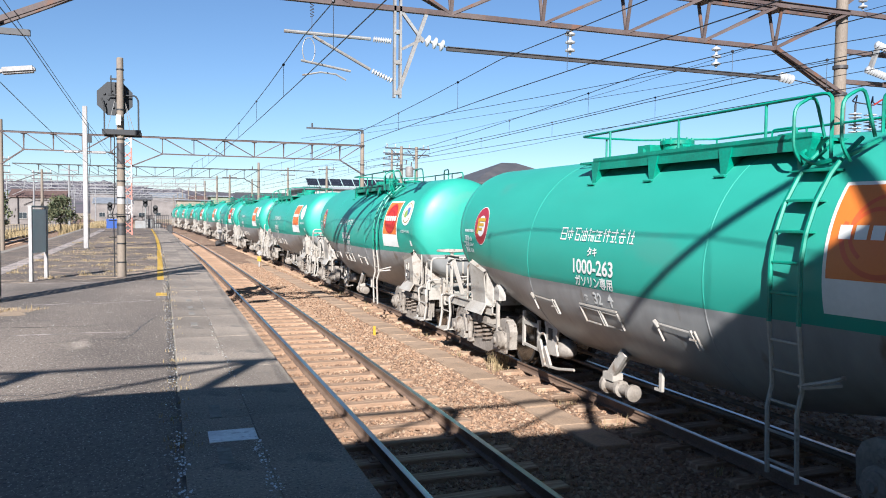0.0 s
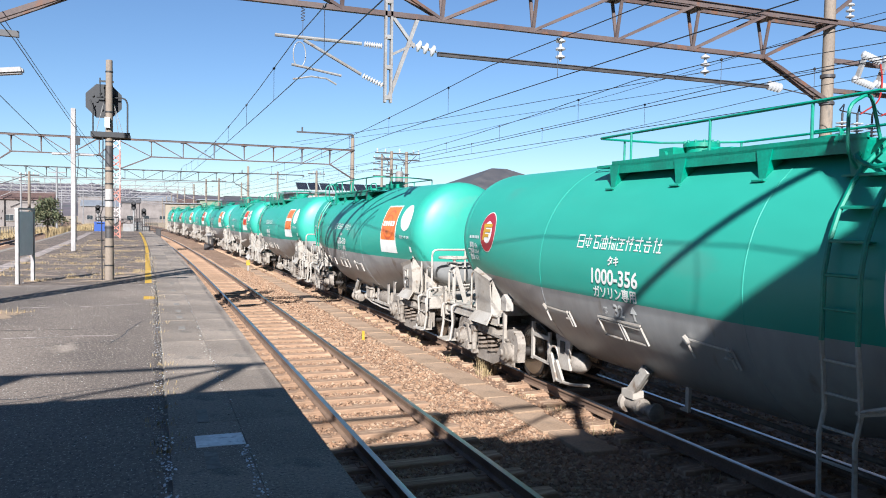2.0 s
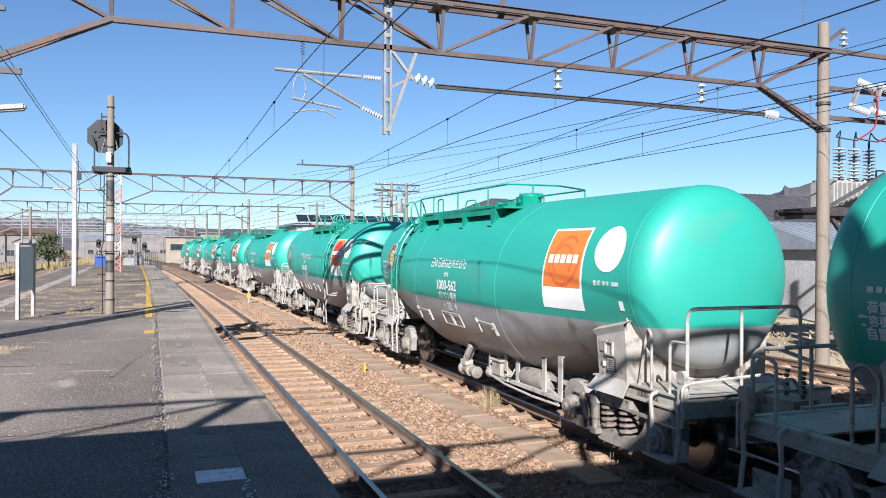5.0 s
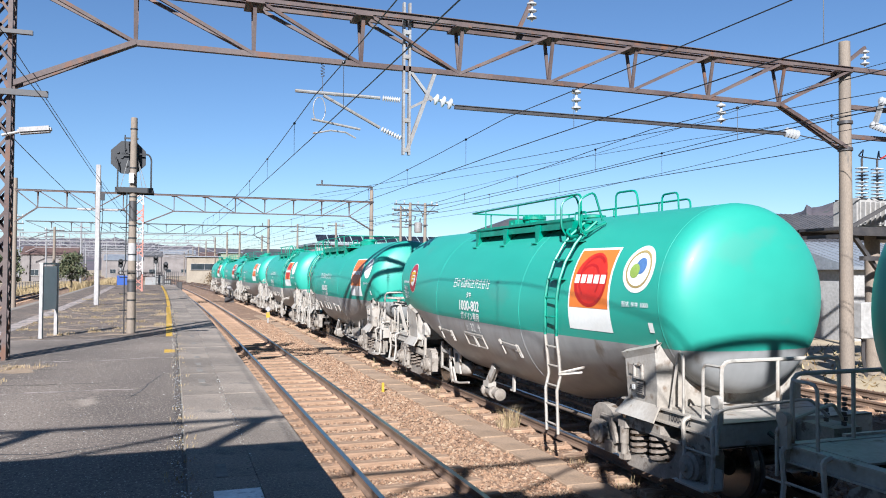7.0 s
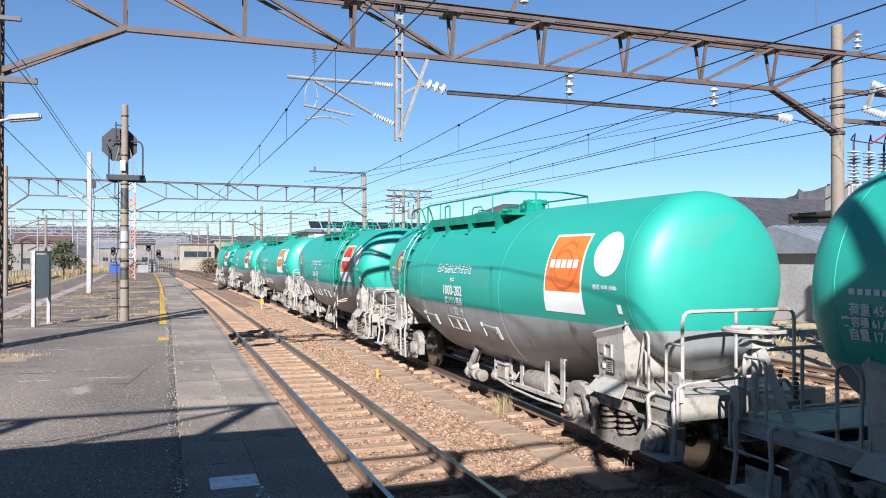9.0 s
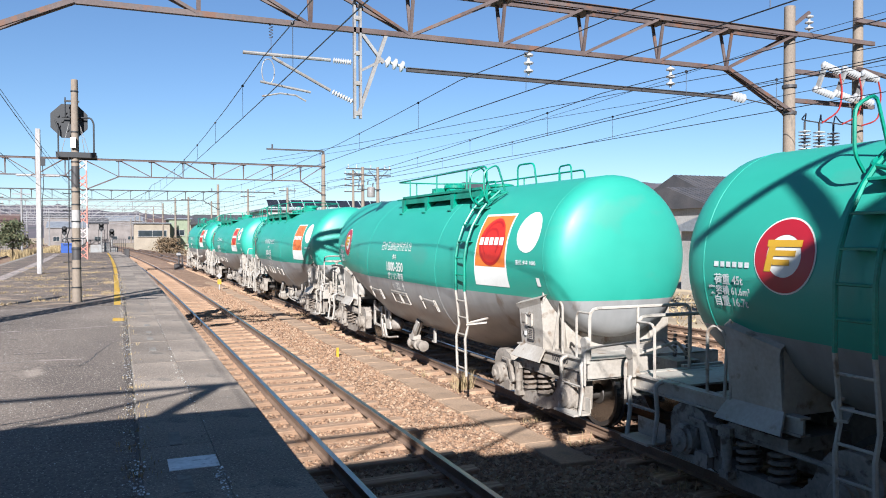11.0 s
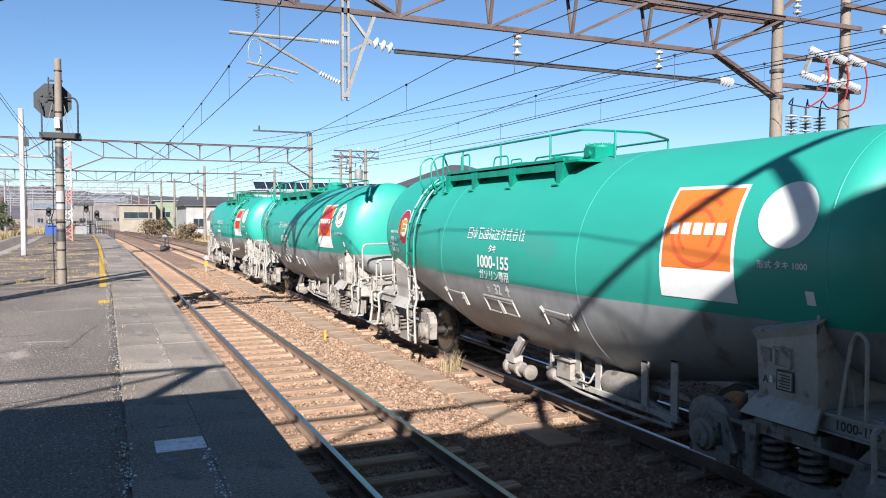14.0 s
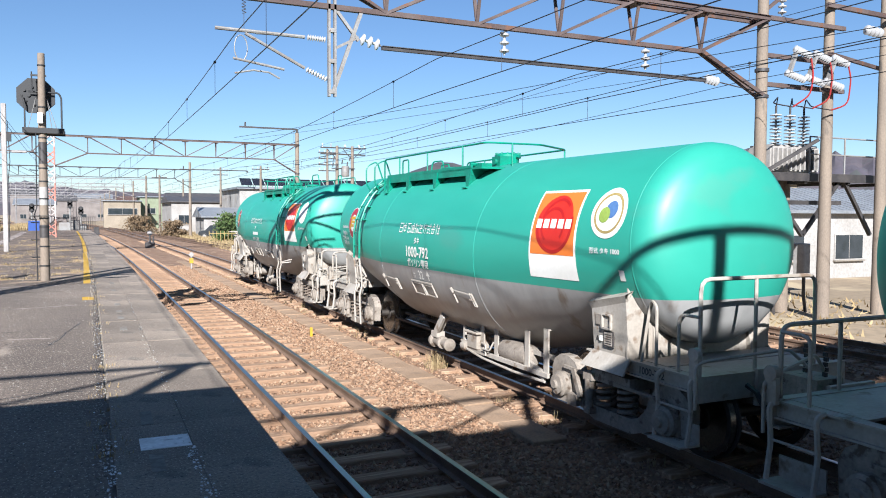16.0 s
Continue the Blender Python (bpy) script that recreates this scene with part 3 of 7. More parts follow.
    part("button", made(box, -1.10, yc + 0.10, 1.11, -1.075, yc + 0.14, 1.17), WHITE, parent)


def equipment(parent, turned):
    """Ladder, top walkway with rails and dome, brake wheel and brake gear; a turned wagon carries the top set end for end."""
    m = Matrix.Diagonal((1, -1, 1, 1)) if turned else Matrix.Identity(4)

    ladder_set = {"ladder_top", "ladder_foot", "ladder_rail", "rung", "step", "ladder_stay", "grab_hoop", "vent_pipe"}
    out = Matrix.Translation((0, 0.33, 0)) @ m if turned else m

    def put(name, bm, material, label="", under=None):
        bmesh.ops.transform(bm, matrix=out if name in ladder_set else m, verts=bm.verts)
        return part(name, bm, material, under or parent, label)

    def fixed(name, bm, material):
        return part(name, bm, material, parent)

    # top walkway beside the crest, on brackets
    for sx in (-1, 1):
        bm = bmesh.new()
        box(bm, min(sx * 0.48, sx * 0.97), -2.80, 3.29, max(sx * 0.48, sx * 0.97), 1.30, 3.32)
        box(bm, min(sx * 0.945, sx * 0.97), -2.80, 3.20, max(sx * 0.945, sx * 0.97), 0.95, 3.36)
        put("walkway", bm, GREEN_STEEL)
        for y in (-2.72, -1.68, -0.42, 0.87):
            bm = bmesh.new()
            p = [(sx * 0.985, y - 0.10, 3.30), (sx * 0.985, y + 0.10, 3.30), (sx * 1.0, y + 0.04, 3.01), (sx * 1.0, y - 0.04, 3.01), (sx * 0.55, y - 0.03, 3.28), (sx * 0.55, y + 0.03, 3.28)]
            v = [bm.verts.new(c) for c in p]
            bm.faces.new((v[0], v[1], v[2], v[3]))
            bm.faces.new((v[0], v[3], v[4]))
            bm.faces.new((v[1], v[5], v[2]))
            bm.faces.new((v[0], v[4], v[5], v[1]))
            bm.faces.new((v[3], v[2], v[5], v[4]))
            box(bm, min(sx * 0.94, sx * 1.06), y - 0.08, 2.995, max(sx * 0.94, sx * 1.06), y + 0.08, 3.012)
            put("bracket", bm, GREEN_STEEL)
    # hand rail: along both sides and round the dome's end
    top = 3.69
    bm = bmesh.new()
    tube(bm, rounded([(-0.95, -3.0, 3.05), (-0.95, -3.0, top), (-0.92, 1.35, top), (0.05, 1.38, top), (0.95, 0.75, top), (0.95, -3.0, top), (0.95, -3.0, 3.05)], 0.1), 0.017)
    put("handrail", bm, GREEN_STEEL)
    for x, y in ((-0.94, -2.2), (-0.94, -0.85), (-0.94, 0.58), (-0.48, 1.40), (0.93, 0.75), (0.95, -0.85), (0.95, -2.2)):
        put("rail_post", made(rod, (x, y, 3.26), (x, y, top), 0.015), GREEN_STEEL)
    # hoops where the walkway starts
    for sx in (-1, 1):
        put("safety_rail", made(tube, rounded([(sx * 0.40, -3.05, 3.3), (sx * 0.40, -3.05, 3.72), (sx * 0.35, -3.5, 3.72), (sx * 0.33, -3.55, 3.36)], 0.09), 0.016), GREEN_STEEL)
    # dome with its bolted lid and valve boxes
    bm = bmesh.new()
    lathe(bm, [(0.19, 3.28), (0.19, 3.54), (0.225, 3.54), (0.225, 3.59), (0.19, 3.61), (0.15, 3.62)], (0, 0.42, 0), n=24)
    for k in range(12):
        a = k * math.pi / 6
        rod(bm, (0.205 * math.cos(a), 0.42 + 0.205 * math.sin(a), 3.53), (0.205 * math.cos(a), 0.42 + 0.205 * math.sin(a), 3.625), 0.014, n=6)
    put("dome", bm, GREEN_STEEL)
    bm = bmesh.new()
    box(bm, -0.36, 0.52, 3.36, -0.06, 0.80, 3.54)
    lathe(bm, [(0.05, -0.04), (0.05, 0.0)], (-0.36, 0.66, 3.45), "X", 12)
    put("valve_box", bm, GREEN_STEEL)
    bm = bmesh.new()
    rod(bm, (-0.4, -0.2, 3.46), (0.1, -0.2, 3.46), 0.03)
    box(bm, -0.30, -0.45, 3.36, 0.10, 0.05, 3.47)
    tube(bm, rounded([(-0.2, -0.9, 3.36), (-0.2, -0.85, 3.44), (-0.2, -0.2, 3.44)], 0.05), 0.02)
    put("vent_valve", bm, GREEN_STEEL)
    bm = bmesh.new()
    lathe(bm, [(0.20, 3.34), (0.20, 3.44), (0.23, 3.44), (0.23, 3.48), (0.12, 3.50)], (0.0, -1.7, 0), n=20)
    tube(bm, rounded([(-0.2, -1.85, 3.40), (-0.2, -1.85, 3.54), (-0.2, -1.5, 3.54), (-0.2, -1.5, 3.40)], 0.05), 0.012)
    put("manhole_cover", bm, GREEN_STEEL)
    bm = bmesh.new()
    tube(bm, rounded([(-0.80, -2.75, 3.26), (-1.06, -2.75, 3.16), (-1.08, -2.95, 3.05), (-1.0, -3.25, 3.12), (-0.72, -3.3, 3.26)], 0.08), 0.022)
    put("vent_pipe", bm, GREEN_STEEL)
    # side ladder: follows the shell, then hangs straight
    ly = -3.02
    climb = []
    for z in (3.28, 3.1, 2.95, 2.7, 2.45, 2.2, 1.95):
        climb.append((on_shell(-3.0, z, 0.10).x, z))
    climb.append((climb[-1][0], 1.66))
    lower = [(climb[-1][0], 1.66), (climb[-1][0] + 0.04, 1.35), (climb[-1][0] + 0.06, 1.1), (climb[-1][0] + 0.01, 0.9), (climb[-1][0] + 0.03, 0.30)]
    for nm, run, material in (("ladder_top", climb, GREEN_STEEL), ("ladder_foot", lower, FRAME_GREY)):
        first_rail = None
        for y in (ly - 0.17, ly + 0.17):
            bm = bmesh.new()
            tube(bm, [(x, y, z) for x, z in run], 0.022, 6)
            first_rail = first_rail or put(nm, bm, material)
            if y > ly:
                put("ladder_rail", bm, material, "", first_rail)
        z = 3.0 if nm == "ladder_top" else 1.50
        while z > run[-1][1]:
            x = next((a[0] + (b[0] - a[0]) * (a[1] - z) / (a[1] - b[1]) for a, b in zip(run, run[1:]) if a[1] >= z >= b[1]), run[-1][0])
            put("rung", made(rod, (x, ly - 0.17, z), (x, ly + 0.17, z), 0.014, n=6), material, "", first_rail)
            z -= 0.27
    for z in (3.0, 2.73, 2.46):
        x = on_shell(-3.0, z, 0.09).x
        put("step", made(box, x - 0.03, ly - 0.16, z - 0.012, x + 0.12, ly + 0.16, z + 0.005), GREEN_STEEL)
    bm = bmesh.new()
    beam(bm, (-1.40, ly - 0.15, 1.13), (-1.12, ly - 0.32, 1.17), 0.10, 0.025)
    tube(bm, rounded([(-1.40, ly - 0.17, 1.15), (-1.24, ly - 0.36, 1.22), (-1.12, ly - 0.36, 1.24)], 0.05), 0.018)
    put("ladder_stay", bm, FRAME_GREY)
    # grab hoops at the top of the ladder
    for y in (ly - 0.26, ly + 0.26):
        bm = bmesh.new()
        tube(bm, rounded([(-1.03, y, 3.06), (-1.14, y, 3.2), (-1.14, y, 3.58), (-0.90, y, 3.70), (-0.76, y, 3.28)], 0.09), 0.016)
        put("grab_hoop", bm, GREEN_STEEL)
    # discharge valve under the middle: forked bracket, flanged body
    bm = bmesh.new()
    beam(bm, (-0.93, 0.50, 0.44), (-0.93, 0.16, 0.82), 0.05, 0.13)
    beam(bm, (-0.85, 0.54, 0.44), (-0.85, 0.20, 0.82), 0.05, 0.13)
    box(bm, -0.96, 0.38, 0.40, -0.80, 0.62, 0.50)
    fixed("valve_bracket", bm, FRAME_GREY)
    bm = bmesh.new()
    lathe(bm, [(0.05, -0.38), (0.11, -0.36), (0.11, -0.31), (0.07, -0.29), (0.07, -0.10), (0.11, -0.09), (0.11, -0.03), (0.08, -0.01), (0.08, 0.20), (0.125, 0.22), (0.125, 0.28), (0.05, 0.30)], (-0.88, 0.36, 0.32), "Y", 16)
    rod(bm, (-0.88, 0.45, 0.30), (-0.88, 0.45, 0.48), 0.05)
    fixed("discharge_valve", bm, BOGIE)
    bm = bmesh.new()
    box(bm, -0.87, -0.545, 0.46, -0.83, -0.49, 0.74)
    box(bm, -0.87, -0.49, 0.46, -0.83, -0.40, 0.49)
    fixed("hanger", bm, FRAME_GREY)
    bm = bmesh.new()
    rod(bm, (-0.55, -3.3, 0.36), (-0.55, 3.3, 0.36), 0.025)
    rod(bm, (-0.35, -3.3, 0.46), (-0.35, 3.3, 0.46), 0.03)
    fixed("brake_rod", bm, DIRTY)
    if turned:
        # rack of the brake valve: posts, two long rails, air tank and valve box
        for y, z0, z1 in ((-1.17, 0.40, 0.84), (-1.62, 0.40, 0.88), (-2.52, 0.38, 0.93), (-3.02, 0.38, 1.02)):
            bm = bmesh.new()
            box(bm, -0.87, y - 0.055, z0, -0.845, y + 0.055, z1)
            box(bm, -0.87, y - 0.06, z1 - 0.02, -0.72, y + 0.06, z1)
            fixed("hanger", bm, FRAME_GREY)
        for x, z in ((-0.88, 0.39), (-0.70, 0.60)):
            fixed("gear_rail", made(box, x - 0.025, -3.12, z - 0.03, x + 0.025, -0.55, z + 0.03), FRAME_GREY)
        bm = bmesh.new()
        lathe(bm, [(0.05, -0.42), (0.15, -0.38), (0.17, -0.30), (0.17, 0.30), (0.15, 0.38), (0.05, 0.42)], (-0.72, -2.05, 0.52), "Y", 18)
        fixed("air_tank", bm, BOGIE)
        bm = bmesh.new()
        box(bm, -0.93, -1.10, 0.42, -0.70, -0.75, 0.68)
        box(bm, -0.96, -1.14, 0.66, -0.68, -0.71, 0.70)
        bmesh.ops.bevel(bm, geom=bm.edges[:], offset=0.012, segments=1, affect="EDGES")
        lathe(bm, [(0.07, -0.1), (0.09, 0.0), (0.05, 0.1)], (-0.9, -0.62, 0.42), "Y", 12)
        fixed("valve_box", bm, FRAME_GREY)
        bm = bmesh.new()
        tube(bm, rounded([(-0.92, -0.6, 0.40), (-0.94, -1.3, 0.33), (-0.94, -2.3, 0.30), (-0.90, -3.05, 0.30)], 0.1), 0.02)
        tube(bm, rounded([(-0.90, -1.2, 0.55), (-0.93, -1.4, 0.55), (-0.93, -1.4, 0.38)], 0.04), 0.016)
        tube(bm, rounded([(-0.90, -1.3, 0.48), (-0.95, -1.3, 0.48), (-0.95, -1.55, 0.48), (-0.90, -1.6, 0.62)], 0.04), 0.014)
        fixed("air_pipe", bm, FRAME_GREY)
        fixed("brake_lever", made(beam, (-0.80, -2.45, 0.44), (-0.86, -3.0, 0.36), 0.05, 0.11), FRAME_GREY)
    else:
        # rack of the brake cylinder: hanger frame, funnel-shaped bracket, cylinder
        for y in (3.17, 2.64):
            fixed("hanger", made(box, -0.90, y - 0.03, 0.42, -0.86, y + 0.03, 1.0 if y > 3 else 0.9), FRAME_GREY)
        bm = bmesh.new()
        beam(bm, (-0.88, 3.17, 0.82), (-0.88, 2.64, 0.80), 0.035, 0.06)
        beam(bm, (-0.88, 3.17, 0.46), (-0.88, 2.50, 0.42), 0.035)
        fixed("hanger_bar", bm, FRAME_GREY)
        fixed("cylinder_bracket", extrude([(2.42, 0.92), (1.98, 0.88), (2.06, 0.60), (2.00, 0.44), (2.38, 0.42), (2.34, 0.62)], "x", -0.90, -0.86), FRAME_GREY)
        fixed("bracket_slot", made(box, -0.908, 2.15, 0.66, -0.902, 2.28, 0.84), BLACK)
        bm = bmesh.new()
        lathe(bm, [(0.05, -0.30), (0.08, -0.28), (0.15, -0.14), (0.15, 0.12), (0.18, 0.13), (0.18, 0.18), (0.06, 0.22)], (-0.72, 2.12, 0.54), "Y", 18)
        fixed("brake_cylinder", bm, BOGIE)
        fixed("air_pipe", made(tube, rounded([(-0.90, 2.62, 0.46), (-0.92, 2.56, 0.70), (-0.90, 2.40, 0.74), (-0.88, 2.30, 0.50)], 0.1), 0.018), FRAME_GREY)
        bm = bmesh.new()
        beam(bm, (-0.93, 2.52, 0.60), (-0.95, 2.30, 0.24), 0.04, 0.10)
        beam(bm, (-0.93, 2.35, 0.52), (-0.95, 2.12, 0.26), 0.04, 0.09)
        tube(bm, rounded([(-0.95, 2.28, 0.26), (-0.95, 1.9, 0.27), (-0.92, 1.45, 0.34)], 0.08), 0.022)
        fixed("brake_lever", bm, FRAME_GREY)
        # control box on a post by the far bogie
        bm = bmesh.new()
        box(bm, -1.10, 3.72, 1.10, -0.97, 3.92, 1.30)
        extra = extrude([(3.72, 1.30), (3.82, 1.37), (3.92, 1.30)], "x", -1.10, -0.97)
        me = bpy.data.meshes.new("cap")
        extra.to_mesh(me)
        extra.free()
        bm.from_mesh(me)
        bpy.data.meshes.remove(me)
        beam(bm, (-1.05, 3.86, 0.42), (-1.05, 3.86, 1.12), 0.05, 0.06)
        fixed("control_box", bm, FRAME_GREY)
        # brake wheel on its stand at the long end
        bm = bmesh.new()
        rod(bm, (-0.92, 6.48, 0.95), (-0.92, 6.48, 1.80), 0.035)
        beam(bm, (-0.92, 6.44, 1.72), (-0.80, 6.15, 0.96), 0.03, 0.09)
        box(bm, -1.04, 6.38, 1.66, -0.80, 6.58, 1.74)
        box(bm, -1.0, 6.40, 0.95, -0.84, 6.56, 0.99)
        fixed("brake_stand", bm, FRAME_GREY)
        bm = bmesh.new()
        ring = [(-0.92 + 0.30 * math.cos(2 * math.pi * k / 24), 6.48 + 0.30 * math.sin(2 * math.pi * k / 24), 1.83) for k in range(25)]
        tube(bm, ring, 0.022)
        for k in range(4):
            a = k * math.pi / 2 + 0.4
            rod(bm, (-0.92, 6.48, 1.82), (-0.92 + 0.30 * math.cos(a), 6.48 + 0.30 * math.sin(a), 1.83), 0.012, n=6)
        lathe(bm, [(0.06, 1.79), (0.06, 1.86)], (-0.92, 6.48, 0))
        fixed("brake_wheel", bm, FRAME_GREY)


def wagon_base(turned):
    e = thing("tank_wagon", "x", "tank wagon")
    part("tank", tank_mesh(), [GREEN, GREY], e, "glossy green tank shell with a grey belly")
    for y in (-5.13, -1.95, 1.95, 5.28):
        bm = bmesh.new()
        seam(bm, y)
        bmesh.ops.bisect_plane(bm, geom=bm.verts[:] + bm.edges[:] + bm.faces[:], plane_co=(0, 0, LINE_Z), plane_no=(0, 0, 1))
        for f in bm.faces:
            f.material_index = 0 if f.calc_center_median().z > LINE_Z else 1
        part("weld_seam", bm, [GREEN, GREY], e)
    for s in (-1, 1):
        bogie(e, s * 4.68)
        end_deck(e, s, turned)
        saddle(e, s)
    equipment(e, turned)
    # card racks on the belly
    for y, half in ((1.60, 0.33), (0.12, 0.43), (-1.41, 0.33)):
        bm = bmesh.new()
        beam(bm, on_shell(y - half, 1.37, 0.03), on_shell(y + half, 1.40, 0.03), 0.016)
        ends = ((half, 0.06), (0.0, 0.06), (-0.05, 0.05), (-half, 0.08)) if half > 0.4 else ((half, 0.03), (-half + 0.06, 0.05), (-half, 0.08))
        for k, w in ends:
            beam(bm, on_shell(y + k, 1.40, 0.03), on_shell(y + k - 0.06, 1.20, 0.05), 0.02)
        if half > 0.4:
            for k in (half - 0.03, -0.08):
                beam(bm, on_shell(y + k - 0.06, 1.21, 0.05), on_shell(y + k - 0.36, 1.20, 0.05), 0.016)
            beam(bm, on_shell(y - half, 1.42, 0.03), on_shell(y + half, 1.43, 0.03), 0.022)
        else:
            beam(bm, on_shell(y - half, 1.30, 0.05), on_shell(y - half + 0.1, 1.30, 0.05), 0.02)
            beam(bm, on_shell(y + half, 1.43, 0.04), on_shell(y + half - 0.06, 1.36, 0.04), 0.03)
        part("card_rack", bm, FRAME_GREY, e)
    return e


def markings(e, number, red, picture, weight):
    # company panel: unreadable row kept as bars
    c = 0.14
    # strokes of each sign: (left, right, foot, head) in tenths of its square
    signs = (((0, 1, 0, 10), (9, 10, 0, 10), (0, 10, 9, 10), (0, 10, 4.5, 5.5), (0, 10, 0, 1)), ((0, 10, 6.5, 7.5), (4.5, 5.5, 0, 10), (2, 8, 1.5, 2.4), (1, 2, 3, 6), (8, 9, 3, 6)),
             ((0, 10, 9, 10), (2.5, 3.5, 0, 9), (8.5, 9.5, 0, 5), (3, 9, 4.2, 5.2), (3, 9, 0, 1)), ((0, 1.2, 6, 8), (0, 1.2, 0, 4), (3, 4, 0, 8), (6, 7, 0, 10), (9, 10, 0, 8), (3, 10, 7, 8), (3, 10, 3.5, 4.4), (3, 10, 0, 1)),
             ((0, 4, 8, 9), (1.5, 2.5, 0, 10), (0, 4, 4, 5), (5, 10, 7, 8), (5, 6, 0, 5), (7, 8, 0, 5), (9, 10, 0, 5)), ((0, 1.5, 7, 9), (0.5, 1.5, 1, 5), (0, 10, 0, 1), (3, 10, 7, 8), (3, 10, 4.5, 5.4), (6, 7, 2, 8)),
             ((0, 4.5, 6, 7), (1.7, 2.7, 0, 10), (5, 10, 7.5, 8.4), (5, 10, 4.5, 5.4), (7, 8, 0, 10)), ((0, 10, 7, 8), (6.5, 7.5, 2, 10), (1, 5.5, 4, 5), (2.8, 3.8, 0.5, 5), (0.5, 6, 0.3, 1.2), (8, 10, 0, 1.2)),
             ((4.2, 5.8, 8.5, 10), (2, 8, 6.5, 7.4), (0, 10, 4.2, 5.1), (2, 3, 1, 4), (2, 8, 0, 1), (7, 8, 1, 4)), ((0, 3.5, 7, 8), (1.4, 2.4, 0, 10), (7, 8, 0, 9), (5, 10, 5, 6), (4.5, 10, 0, 1)))
    for k, strokes in enumerate(signs):
        y = c + 0.785 - k * 0.174
        bm = bmesh.new()
        for i, (x0, x1, z0, z1) in enumerate(strokes):
            decal_rect(bm, y + 0.075 - x1 * 0.015, y + 0.075 - x0 * 0.015, 2.255 + z0 * 0.0165, 2.255 + z1 * 0.0165, 0.006 + 0.0004 * i, n=1)
        part("lettering", bm, WHITE, e)["kind"] = "stuff"
    lettering("lettering", "タキ", 0.12, c + 0.0, 2.08, e)
    if number:
        lettering("lettering", "1000-" + number, 0.25, c, 1.845, e, wide=1.05)
    else:
        part("lettering", made(decal_rect, c - 0.4, c + 0.4, 1.87, 1.97, 0.006, n=6), WHITE, e)
    lettering("lettering", "ガソリン専用", 0.15, c - 0.02, 1.685, e)
    lettering("lettering", "32", 0.20, c - 0.06, 1.475, e)
    lettering("lettering", "燃", 0.09, c + 0.22, 1.49, e)
    bm = bmesh.new()
    decal_rect(bm, c - 0.37, c - 0.33, 1.46, 1.55, 0.006, n=2)
    a, b, d = (bm.verts.new(on_shell(y, z, 0.007)) for y, z in ((c - 0.42, 1.54), (c - 0.28, 1.54), (c - 0.35, 1.63)))
    bm.faces.new((a, b, d))
    part("arrow_mark", bm, WHITE, e)
    # square badge with a pale foot
    y0, y1, z0 = -4.22, -3.30, 1.78
    board = part("badge", made(decal_rect, y0, y1, z0, 2.885, 0.005, n=14), WHITE, e, "square badge with white border and pale foot")
    main, deep = (RED, RED_DEEP) if red else (ORANGE, ORANGE_DEEP)
    part("badge_field", made(decal_rect, y0 + 0.035, y1 - 0.035, z0 + 0.30, 2.855, 0.008, n=14), ORANGE if red else main, board)
    part("badge_disc", made(decal_ring, (y0 + y1) / 2, 2.46, 0.0, 0.36, 0.010, m=5), main, board)
    bm = bmesh.new()
    decal_ring(bm, (y0 + y1) / 2 - 0.02, 2.45, 0.31, 0.355, 0.012, math.pi * 0.9, math.pi * 2.1)
    decal_ring(bm, (y0 + y1) / 2 + 0.03, 2.43, 0.21, 0.245, 0.012, math.pi * 0.15, math.pi * 1.2)
    decal_ring(bm, (y0 + y1) / 2 - 0.03, 2.49, 0.26, 0.295, 0.012, math.pi * -0.3, math.pi * 0.75)
    part("badge_swirl", bm, deep, board)
    for k in range(5):
        y = (y0 + y1) / 2 + 0.29 - k * 0.145
        part("badge_bar", made(decal_rect, y - 0.055, y + 0.055, 2.41, 2.525, 0.014, n=2), WHITE, board)
    # round mark
    disc = part("round_mark", made(decal_ring, -4.72, 2.60, 0.0, 0.29, 0.006, m=5), WHITE, e)
    if picture:
        part("mark_shape", made(decal_ring, -4.72, 2.60, 0.205, 0.235, 0.008, n=36, m=1), PALE_YELLOW, disc)
        part("mark_shape", made(decal_ring, -4.76, 2.64, 0.0, 0.10, 0.009, n=24), BLUE, disc)
        part("mark_shape", made(decal_ring, -4.66, 2.58, 0.0, 0.09, 0.010, n=24), LIME, disc)
    lettering("lettering", "形式 タキ 1000", 0.075, -4.72, 2.14, e, PALE)
    part("paper_label", made(decal_rect, -5.0, -4.92, 1.84, 1.96, 0.008, n=2), WHITE, e)
    # oval emblem and the load table at the other end
    em = part("emblem", made(decal_ring, 4.22, 2.38, 0.0, 0.36, 0.005, m=5, flat=0.93), WHITE, e, "crimson oval emblem with a yellow mark")
    part("emblem_ring", made(decal_ring, 4.22, 2.38, 0.20, 0.345, 0.008, m=3, flat=0.93), CRIMSON, em)
    bm = bmesh.new()
    decal_rect(bm, 4.02, 4.42, 2.46, 2.52, 0.012, n=3)
    decal_rect(bm, 4.08, 4.34, 2.38, 2.43, 0.012, n=3)
    decal_rect(bm, 4.14, 4.34, 2.30, 2.35, 0.012, n=3)
    decal_rect(bm, 4.36, 4.44, 2.24, 2.47, 0.013, lean=-0.05, n=3)
    part("emblem_mark", bm, YELLOW, em)
    for k in range(6):
        part("lettering", made(decal_rect, 5.12 - k * 0.085 - 0.06, 5.12 - k * 0.085, 2.26, 2.31, 0.007, n=2), PALE, e)
    lettering("lettering", "荷重 45t", 0.11, 4.92, 2.10, e, PALE)
    lettering("lettering", "実容積 61.6m³", 0.095, 4.92, 2.00, e, PALE)
    lettering("lettering", "自重 %st" % weight, 0.11, 4.92, 1.89, e, PALE)
